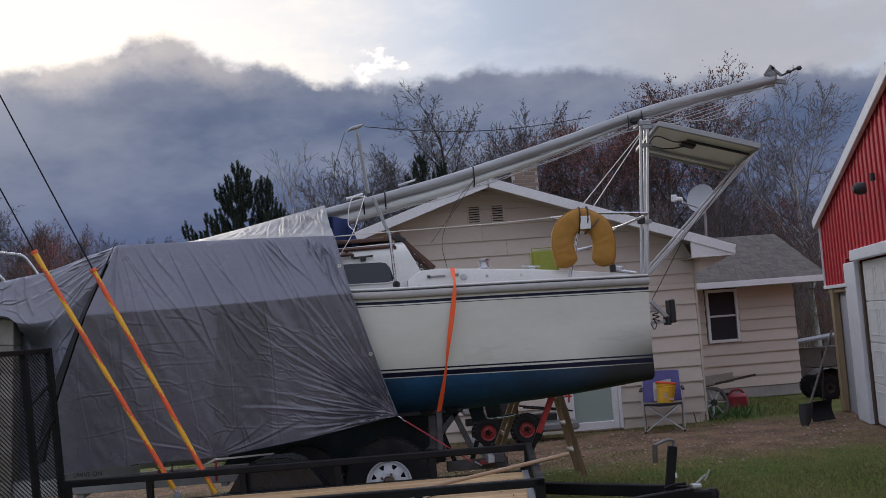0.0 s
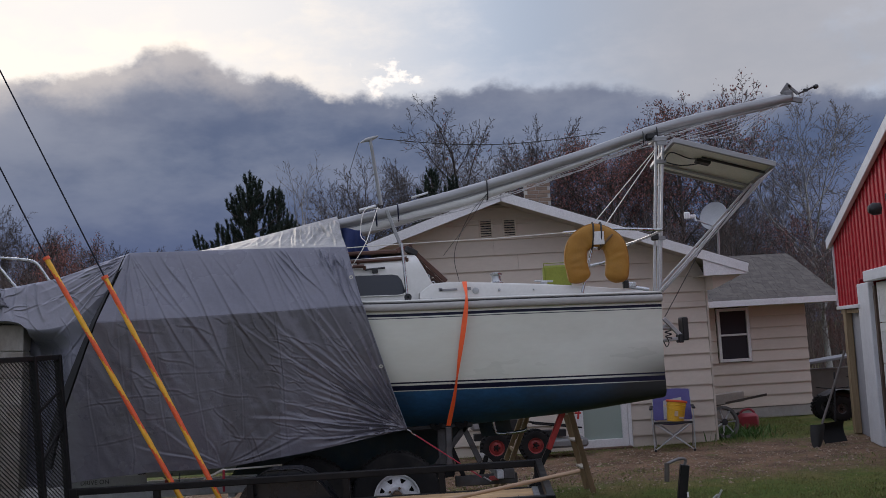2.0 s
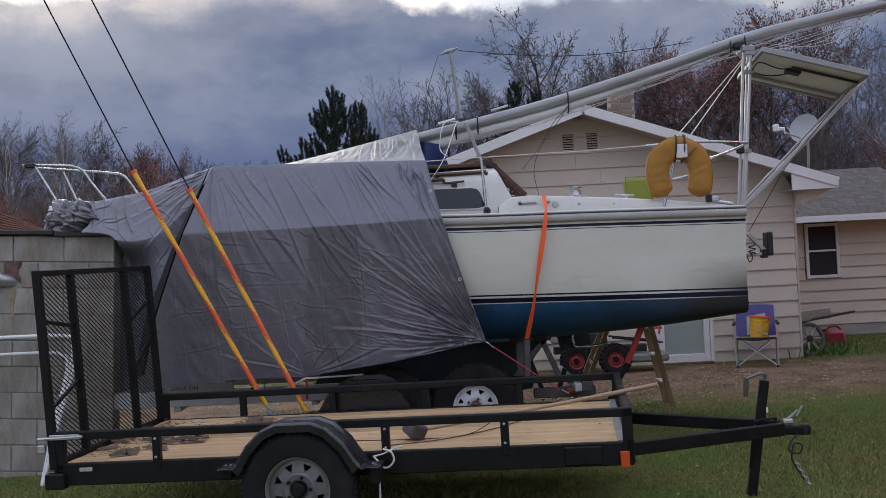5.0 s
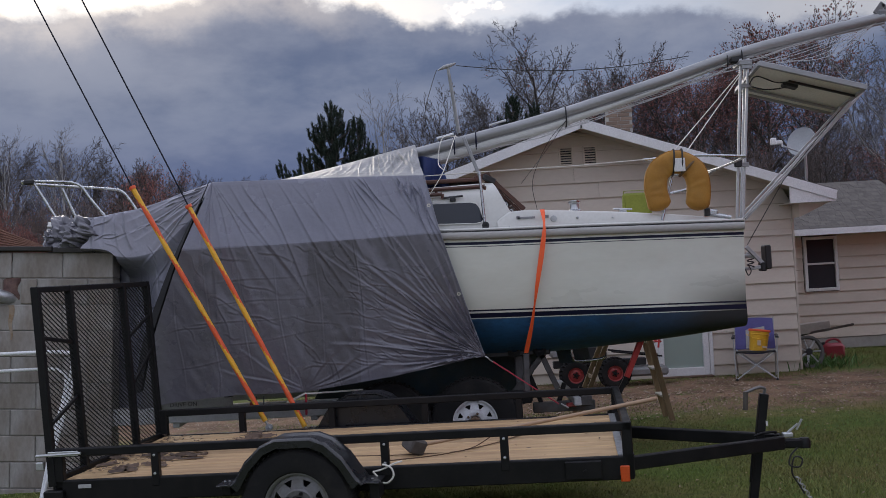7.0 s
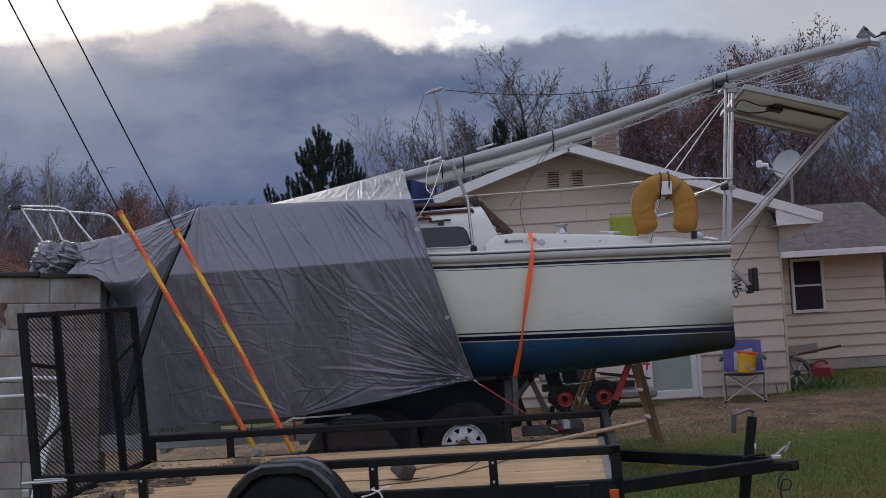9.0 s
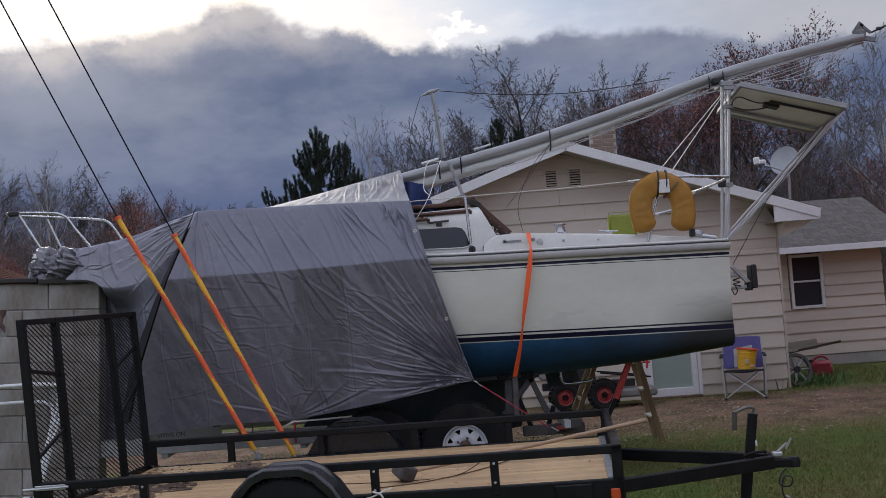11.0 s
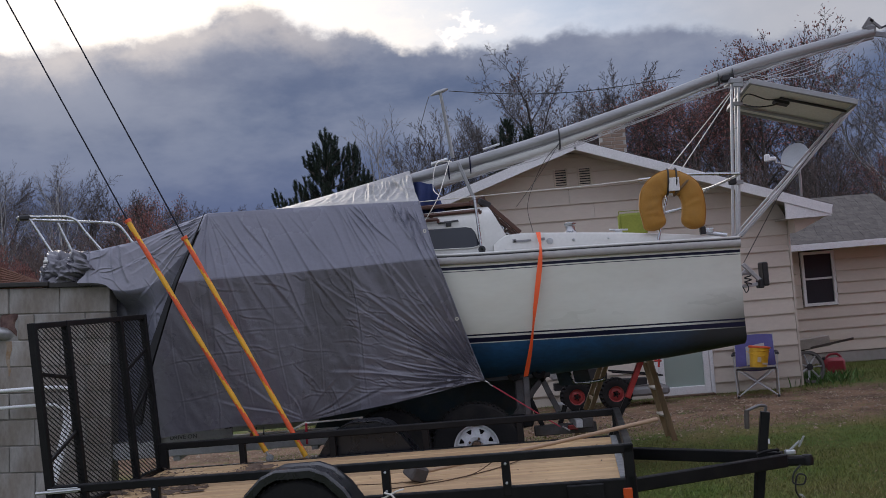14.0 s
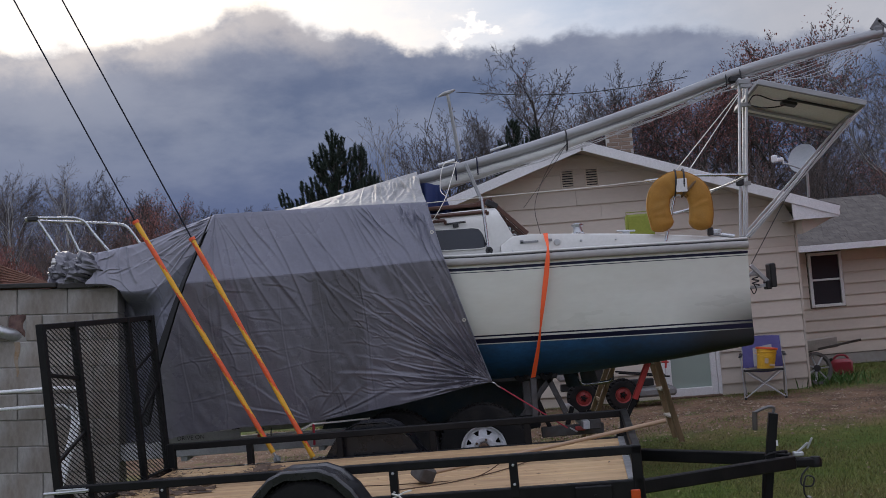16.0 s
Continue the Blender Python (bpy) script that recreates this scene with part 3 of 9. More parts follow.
def lawn():
    rng = random.Random(4)
    s = Shape()
    n = 0
    while n < 210000:
        y = 6.0 + 14.5 * rng.random() ** 1.25
        x = rng.uniform(-0.62 * y, 0.66 * y)
        if rng.random() < bare(x, y) * (1.0 if noise.noise((x * 1.6, y * 1.6, 9)) < 0.25 else 0.88):
            continue
        if y > 15.45 and x < 5.1 or y > 18.7:
            continue
        if x > 6.3 + (y - 12.6) * 0.21 or (x < -2.7 and 9.1 < y):
            continue
        n += 1
        clump = 0.5 + 0.5 * noise.noise((x * 2.3, y * 2.3, 0))
        h = rng.uniform(0.012, 0.032) * (0.6 + 0.9 * clump)
        if 14.9 < y and x > 5.0:
            h *= 1.9
        a = rng.uniform(0, math.pi)
        w = rng.uniform(0.003, 0.006)
        dx, dy = math.cos(a) * w, math.sin(a) * w
        lx, ly = rng.gauss(0, 0.8) * h, rng.gauss(0, 0.8) * h
        s.add([(x - dx, y - dy, -0.012), (x + dx, y + dy, -0.012), (x + lx, y + ly, h)], [(0, 1, 2)])
    o = part("grass", s, GRASS)
    tagged(o, "short patchy autumn grass on the ground", "grass", kind="stuff")
    s = Shape()
    for k in range(2600):
        y = rng.uniform(7, 19)
        x = rng.uniform(-0.6 * y, 0.65 * y)
        if (y > 15.4 and x < 5.1) or x > 6.2 + (y - 12.6) * 0.21 or y > 18.6 or (x < -2.7 and 9.1 < y):
            continue
        r = rng.uniform(0.006, 0.018)
        m = pose(x, y, 0.02 + rng.random() * 0.02, rng.uniform(-35, 35), rng.uniform(-35, 35), rng.uniform(0, 360))
        s.add([(-r, 0, 0), (-0.2 * r, -0.6 * r, 0.25 * r), (r, 0, 0), (-0.2 * r, 0.6 * r, 0.25 * r), (0.3 * r, 0, 0.02 * r)], [(0, 1, 4), (1, 2, 4), (2, 3, 4), (3, 0, 4)], 0, m)
    o = part("fallen_leaves", s, DRY)
    tagged(o, "scattered dry brown fallen leaves on the ground", "leaves", kind="stuff")
    # pebbles and clods on the worn drive
    s = Shape()
    k = 0
    while k < 4200:
        y = rng.uniform(11.2, 15.4)
        x = rng.uniform(-0.3 * y, 0.48 * y)
        if rng.random() > bare(x, y):
            continue
        k += 1
        r = 0.006 + 0.020 * rng.random() ** 3
        m = pose(x, y, r * 0.2, 0, 0, rng.uniform(0, 360))
        a, b, c = (r * rng.uniform(0.7, 1.3) for _ in range(3))
        s.add([(a, 0, 0), (0, b, 0), (-a, 0.2 * b, 0), (0, -b, 0), (0.2 * a, 0, 0.7 * c), (0, 0, -0.7 * c)], [(0, 1, 4), (1, 2, 4), (2, 3, 4), (3, 0, 4), (1, 0, 5), (2, 1, 5), (3, 2, 5), (0, 3, 5)], 0, m)
    o = part("gravel", s, material("drive_gravel", (0.36, 0.28, 0.21), 0.9, second=(0.25, 0.19, 0.14), scale=3, amount=0.9, bump=0, island=0.3))
    tagged(o, "pebbles and brown clods of earth on the drive", "gravel", kind="stuff")


lawn()

# ---- house ----
SIDING = material("cream_hardboard_siding", (0.60, 0.53, 0.45), 0.65, second=(0.54, 0.475, 0.40), scale=1.6, amount=0.6, grain=30, grain_amount=0.04, bump=0.06, stretch=(0.4, 1, 1), vary=0.05, dirt=(0.40, 0.34, 0.27), dirt_scale=1.3, dirt_amount=0.30)
WALL_BACK = material("shadowed_sheathing", (0.14, 0.12, 0.10), 0.9)
WHITE_TRIM = material("white_painted_trim", (0.70, 0.70, 0.70), 0.5, second=(0.62, 0.62, 0.615), scale=2, amount=0.5, bump=0.05, dirt=(0.5, 0.48, 0.44), dirt_scale=3, dirt_amount=0.3)
SOFFIT = material("soffit_board", (0.50, 0.46, 0.40), 0.7, second=(0.42, 0.38, 0.33))
SHINGLE = material("grey_brown_shingle", (0.108, 0.093, 0.080), 0.95, second=(0.078, 0.070, 0.064), scale=9, amount=0.8, grain=160, grain_amount=0.3, bump=0.4, island=0.16)
BRICK_MAT = material("tan_chimney_brick", (0.27, 0.195, 0.145), 0.9, second=(0.20, 0.145, 0.11), vary=0.15)
CONCRETE = material("grey_concrete", (0.40, 0.385, 0.36), 0.9, second=(0.30, 0.29, 0.27), scale=3, amount=0.7, bump=0.3, dirt=(0.2, 0.18, 0.15), dirt_amount=0.4)

WALL_Y, PEAK_X, PEAK_Z, CORNER_X, EAVE_Z = 15.5, 2.05, 3.80, 5.15, 2.56
SLOPE = 1.21 / 3.55


def siding(wall, x0, x1, z0, z1, y, holes, course=0.235, roof=None, offset=0.0):
    """Lap boards as separate pieces, cut at openings and under the roof slope."""
    cuts_z = {z0, z1}
    z = z0
    while z < z1 - 0.02:
        cuts_z.add(round(z, 4))
        z += course
    laps = set(cuts_z)
    for hole in holes:
        cuts_z |= {q for q in hole[2:] if z0 < q < z1 and min(abs(q - c) for c in laps) > 0.02}
    levels = sorted(cuts_z)
    for z, zt in zip(levels, levels[1:]):
        spans = [(x0, x1)]
        if roof:
            lim = [roof(z, -1), roof(z, 1)]
            spans = [(max(x0, lim[0]), min(x1, lim[1]))]
        for hx0, hx1, hz0, hz1 in holes:
            if hz0 < zt - 0.01 and hz1 > z + 0.01:
                nxt = []
                for a, b in spans:
                    if hx0 > a:
                        nxt.append((a, min(b, hx0)))
                    if hx1 < b:
                        nxt.append((max(a, hx1), b))
                    if hx1 <= a or hx0 >= b:
                        pass
                spans = nxt
        for a, b in spans:
            # butt joints along a course
            cuts = [a]
            if b - a > 3.8:
                cuts.append(a + (b - a) * (0.42 + 0.2 * ((z * 7.3 + offset) % 1)))
            cuts.append(b)
            for p, q in zip(cuts, cuts[1:]):
                if q - p < 0.04:
                    continue
                jut = 0.034 if z in laps else 0.014
                v = []
                for xx in (p + 0.0015, q - 0.0015):
                    v += [(xx, y, z), (xx, y - jut, z + 0.003), (xx, y - jut, z + 0.014), (xx, y - 0.006, zt + 0.01), (xx, y, zt + 0.01)]
                if roof:
                    # clip the upper corners to the roof line
                    for k in (3, 4, 8, 9):
                        lx, rx = roof(zt, -1), roof(zt, 1)
                        v[k] = (min(max(v[k][0], lx), rx), v[k][1], v[k][2])
                f = [(0, 1, 2, 3, 4), (9, 8, 7, 6, 5)] + [(k, k + 5, (k + 1) % 5 + 5, (k + 1) % 5) for k in range(5)]
                part("siding_board", Shape().add(v, f), SIDING, wall)


def window_unit(parent, x0, x1, z0, z1, y, glass_mat, name="window", split=True, frame_w=0.055, depth=0.05):
    """A double-hung window: frame, sash bars, panes, sill."""
    s = Shape()
    yc = y - depth / 2
    for a, b in (((x0, z0), (x0, z1)), ((x1, z0), (x1, z1))):
        s.box((a[0] + (frame_w / 2 if a[0] == x0 else -frame_w / 2), yc, (z0 + z1) / 2), (frame_w, depth, z1 - z0), 0.005)
    for zz in (z0 + frame_w / 2, z1 - frame_w / 2):
        s.box(((x0 + x1) / 2, yc, zz), (x1 - x0 - 2 * frame_w, depth, frame_w), 0.005)
    w = part(name, s, WHITE_TRIM, parent, "white framed window")
    zm = (z0 + z1) / 2
    if split:
        part("sash_rail", Shape().box(((x0 + x1) / 2, yc + 0.008, zm), (x1 - x0 - 2 * frame_w, depth * 0.6, 0.035), 0.004), WHITE_TRIM, w)
        panes = ((z0 + frame_w, zm - 0.017), (zm + 0.017, z1 - frame_w))
    else:
        panes = ((z0 + frame_w, z1 - frame_w),)
    for a, b in panes:
        part("pane", Shape().box(((x0 + x1) / 2, y - 0.012, (a + b) / 2), (x1 - x0 - 2 * frame_w, 0.006, b - a)), glass_mat, w)
    return w


def house():
    h = thing("house", (0, 0, 0), "cream lap-sided single storey house with low gable and grey shingle roof", "house")
    rise = lambda z, side: PEAK_X + side * max(0.0, (PEAK_Z - 0.10 - z) / SLOPE)
    # gable wall: backing with thickness, then lap boards
    left_x = -1.2
    out = [(left_x, 0), (CORNER_X, 0), (CORNER_X, EAVE_Z), (PEAK_X, PEAK_Z - 0.12), (left_x, PEAK_Z - 0.12 - (PEAK_X - left_x) * SLOPE)]
    back = Shape().prism(out, 0.14, Matrix(((1, 0, 0, 0), (0, 0, -1, WALL_Y + 0.15), (0, 1, 0, 0), (0, 0, 0, 1))))
    wall = part("wall", back, WALL_BACK, h)
    door = (3.02, 3.86, 0.0, 2.08)
    vents = [(1.775, 1.98, 3.19, 3.46), (2.13, 2.335, 3.19, 3.46)]
    siding(wall, left_x, CORNER_X - 0.03, -0.076, PEAK_Z - 0.14, WALL_Y, [door] + vents, course=0.2305, roof=rise)
    part("corner_board", Shape().box((CORNER_X - 0.012, WALL_Y - 0.012, 1.25), (0.03, 0.04, 2.46), 0.003), SIDING, wall)
    # side wall behind the corner, up to the wing
    side = part("wall", Shape().box((CORNER_X - 0.07, WALL_Y + 1.8, 1.25), (0.14, 3.3, 2.5), 0), SIDING, h)
    # louvred gable vents
    for x0, x1, z0, z1 in vents:
        v = part("gable_vent", Shape().box(((x0 + x1) / 2, WALL_Y + 0.005, (z0 + z1) / 2), (x1 - x0, 0.012, z1 - z0)), WIRE_DARK, wall, "cream louvred gable vent")
        for xx in (x0 + 0.012, x1 - 0.012):
            part("vent_frame", Shape().box((xx, WALL_Y - 0.012, (z0 + z1) / 2), (0.024, 0.03, z1 - z0), 0.003), SIDING, v)
        for zz in (z0 + 0.01, z1 - 0.01):
            part("vent_frame", Shape().box(((x0 + x1) / 2, WALL_Y - 0.012, zz), (x1 - x0 - 0.05, 0.03, 0.02), 0.003), SIDING, v)
        for k in range(6):
            zz = z0 + 0.035 + k * (z1 - z0 - 0.05) / 6
            part("louvre", Shape().box((0, 0, 0), (x1 - x0 - 0.05, 0.034, 0.006), 0.001, pose((x0 + x1) / 2, WALL_Y - 0.008, zz + 0.012, 40)), SIDING, v)
    # roof slabs with overhang; rake boards along the gable edge
    front, backy = WALL_Y - 0.55, WALL_Y + 7.0
    run_r, run_l = 5.60 - PEAK_X, PEAK_X + 1.9
    roof = part("roof", roof_slab(PEAK_X, run_r, 1, front, backy), [SHINGLE, SOFFIT], h, "grey brown asphalt shingle roof")
    part("roof_slope", roof_slab(PEAK_X, run_l, -1, front, backy), [SHINGLE, SOFFIT], roof)
    for run, sgn in ((run_r, 1), (run_l, -1)):
        b = Shape().beam((PEAK_X, front - 0.012, PEAK_Z - 0.075), (PEAK_X + sgn * run, front - 0.012, PEAK_Z - 0.075 - run * SLOPE), 0.025, 0.135, 0.003)
        part("rake_board", b, WHITE_TRIM, roof, "white painted rake board")
    # boxed eave return at the corner, with a sloping cheek below it
    ez = PEAK_Z - 0.075 - run_r * SLOPE
    flat = lambda y, d: Matrix(((1, 0, 0, 0), (0, 0, -1, y + d), (0, 1, 0, 0), (0, 0, 0, 1)))
    ret = Shape().prism([(4.95, ez - 0.085), (5.59, ez - 0.085), (5.59, ez + 0.03), (5.42, ez + 0.05), (4.95, ez + 0.16)], 0.03, flat(front - 0.006, 0.03))
    part("eave_return", ret, WHITE_TRIM, roof)
    part("return_soffit", Shape().box((5.27, front + 0.29, ez - 0.078), (0.62, 0.52, 0.014), 0.002), SOFFIT, roof)
    part("return_cheek", Shape().prism([(5.13, 2.235), (5.22, 2.27), (5.57, 2.43), (5.57, 2.455), (5.13, 2.455)], 0.30, flat(WALL_Y - 0.36, 0.30)), SIDING, roof, "cream sloping cheek of the eave return")
    part("soffit", Shape().box((5.36, (front + backy) / 2, ez - 0.045), (0.46, backy - front, 0.02), 0), SOFFIT, roof)
    part("fascia", Shape().box((5.60, (front + backy) / 2, ez), (0.025, backy - front, 0.13), 0.003), WHITE_TRIM, roof)
    # chimney
    ch = part("chimney", Shape().box((3.15, 18.2, 4.0), (0.40, 0.40, 1.0), 0.01), CONCRETE, roof, "tan brick chimney")
    br = Shape().box((0, 0, 0), (0.195, 0.01, 0.056), 0.003).mesh("brick", BRICK_MAT)
    for r in range(9):
        for k in range(2):
            o = part("brick", br, BRICK_MAT, ch)
            o.location = (3.05 + 0.205 * k - (0.05 if r % 2 else -0.0), 17.998, 3.92 + r * 0.066)
    part("chimney_cap", Shape().box((3.15, 18.2, 4.52), (0.46, 0.46, 0.06), 0.01), CONCRETE, ch)
    # back door with glass, at grade
    d = part("door", Shape().box((3.095, WALL_Y - 0.02, 1.03), (0.085, 0.07, 2.06), 0.006).box((3.755, WALL_Y - 0.02, 1.03), (0.085, 0.07, 2.06), 0.006).box((3.425, WALL_Y - 0.02, 0.07), (0.575, 0.07, 0.14), 0.006).box((3.425, WALL_Y - 0.02, 2.01), (0.575, 0.07, 0.10), 0.006), WHITE_TRIM, h, "white door with a tall glass pane")
    part("pane", Shape().box((3.425, WALL_Y - 0.005, 1.05), (0.575, 0.01, 1.82)), DOOR_GLASS, d)
    part("door_trim", Shape().box((3.83, WALL_Y - 0.03, 1.04), (0.055, 0.05, 2.08), 0.004).box((3.025, WALL_Y - 0.03, 1.04), (0.05, 0.05, 2.08), 0.004), WHITE_TRIM, d)
    part("threshold", Shape().box((3.425, WALL_Y - 0.09, 0.012), (0.80, 0.16, 0.03), 0.006), RUST, d)
    # wing set back behind the corner
    wy, wx0, wx1, wz = 18.8, CORNER_X - 0.1, 8.06, 2.05
    w2 = part("wing_wall", Shape().box(((wx0 + wx1) / 2, wy + 0.085, wz / 2 + 0.1), (wx1 - wx0 - 0.02, 0.14, wz - 0.1)).box((wx1 - 0.07, wy + 1.9, wz / 2 + 0.1), (0.14, 3.4, wz - 0.1)), WALL_BACK, h)
    siding(w2, wx0, wx1, 0.205, wz, wy, [(6.37, 7.0, 1.02, 2.02)], course=0.2025, offset=0.4)
    part("foundation", Shape().box(((wx0 + wx1) / 2, wy + 0.06, 0.10), (wx1 - wx0, 0.16, 0.20), 0.01), CONCRETE, w2)
    window_unit(w2, 6.385, 6.985, 1.035, 2.005, wy - 0.012, HOUSE_GLASS)
    ey = wy - 0.55
    eslope = (2.86 - 2.12) / 1.75
    wing = part("wing_roof", wing_roof(5.2, 8.50, ey, 2.13, eslope, 2.35), [SHINGLE, SOFFIT], h, "grey brown asphalt shingle roof")
    part("fascia", Shape().box((6.86, ey - 0.012, 2.075), (3.30, 0.025, 0.11), 0.003), WHITE_TRIM, wing)
    part("soffit", Shape().box((6.86, ey + 0.28, 2.03), (3.28, 0.55, 0.015)), SOFFIT, wing)
    return h


def roof_slab(px, run, sgn, front, backy):
    """One slope of the gable roof with rows of shingles on a deck."""
    s = Shape()
    ln = math.hypot(run, run * SLOPE)
    m = Matrix.Translation((px, 0, PEAK_Z)) @ Matrix.Rotation(sgn * math.atan(SLOPE), 4, "Y")
    s.box((sgn * ln / 2, (front + backy) / 2, -0.055), (ln, backy - front, 0.09), 0, m, 1)
    rows = int(ln / 0.14)
    for k in range(rows):
        y = front
        while y < backy:
            w = random.uniform(0.25, 0.40)
            s.box((sgn * (k + 0.5) * ln / rows, y + w / 2, 0.004 + 0.002 * (k % 2)), (ln / rows + 0.02, w - 0.006, 0.010), 0, m @ pose(0, 0, 0, 0, -sgn * 2.0 * 0, 0), 0)
            y += w
    return s


def wing_roof(x0, x1, ey, ez, slope, length):
    s = Shape()
    ln = length
    m = Matrix.Translation((0, ey, ez)) @ Matrix.Rotation(math.atan(slope), 4, "X")
    s.box(((x0 + x1) / 2, ln / 2, -0.05), (x1 - x0, ln, 0.08), 0, m, 1)
    rows = 20
    for k in range(rows):
        x = x0 - random.uniform(0, 0.2)
        while x < x1:
            w = random.uniform(0.09, 0.22)
            a, b = max(x, x0), min(x + w, x1)
            if b - a > 0.02:
                s.box(((a + b) / 2, (k + 0.5) * ln / rows, 0.006), (b - a - 0.006, ln / rows + 0.03, 0.010 + 0.006 * random.random()), 0, m @ pose(0, 0, 0.0), 0)
            x += w
    return s


house()


def satellite_dish():
    d = thing("satellite_dish", (5.24, 15.05, 2.72), "grey oval satellite dish on a mast at the roof edge", "satellite dish")
    bowl = Shape()
    m = pose(-0.045, -0.05, 0.555, 68, 0, -38)
    bowl.grid(lambda u, v: (0.205 * v * math.cos(2 * math.pi * u), 0.225 * v * math.sin(2 * math.pi * u), 0.06 * v * v), 36, 8, 0, m)
    o = part("bowl", bowl, material("dish_grey", (0.33, 0.345, 0.36), 0.5, second=(0.28, 0.29, 0.30), dirt=(0.22, 0.22, 0.21), dirt_amount=0.35), d, smooth=60)
    so = o.modifiers.new("thick", "SOLIDIFY")
    so.thickness = 0.008
    part("mast", Shape().tube(curve([(0.02, 0.1, -0.02), (0.02, 0.06, 0.25), (0.0, 0.02, 0.50)], 4), 0.02), STEEL, d, smooth=50)
    part("mast_bracket", Shape().box((0.0, 0.0, 0.52), (0.07, 0.08, 0.12), 0.01), GALV, d)
    part("feed_arm", Shape().tube([(0.0, -0.02, 0.40), (-0.42, -0.34, 0.50)], 0.012), STEEL, d, smooth=50)
    part("receiver", Shape().box((-0.56, -0.36, 0.57), (0.075, 0.06, 0.10), 0.012).box((-0.49, -0.34, 0.555), (0.12, 0.05, 0.055), 0.012).tube([(-0.44, -0.34, 0.56), (-0.43, -0.34, 0.49)], 0.012), WHITE_TRIM, d, "pale receiver head")


satellite_dish()

# ---- barn ----
BARN_RED = material("red_ribbed_steel", (0.47, 0.024, 0.034), 0.42, second=(0.41, 0.021, 0.03), scale=1.2, amount=0.6, bump=0.03, dirt=(0.22, 0.03, 0.03), dirt_amount=0.3)
BARN_WHITE = material("white_trim_steel", (0.70, 0.72, 0.74), 0.45, second=(0.62, 0.64, 0.66), bump=0.03, dirt=(0.45, 0.44, 0.42), dirt_amount=0.3)
DOOR_WHITE = material("white_door_panel", (0.68, 0.68, 0.66), 0.5, second=(0.60, 0.60, 0.585), scale=2, bump=0.03, dirt=(0.45, 0.43, 0.39), dirt_scale=2, dirt_amount=0.35)


material("dark_jamb", (0.06, 0.04, 0.03), 0.8, second=(0.16, 0.10, 0.07), scale=2, stretch=(1, 1, 0.4))


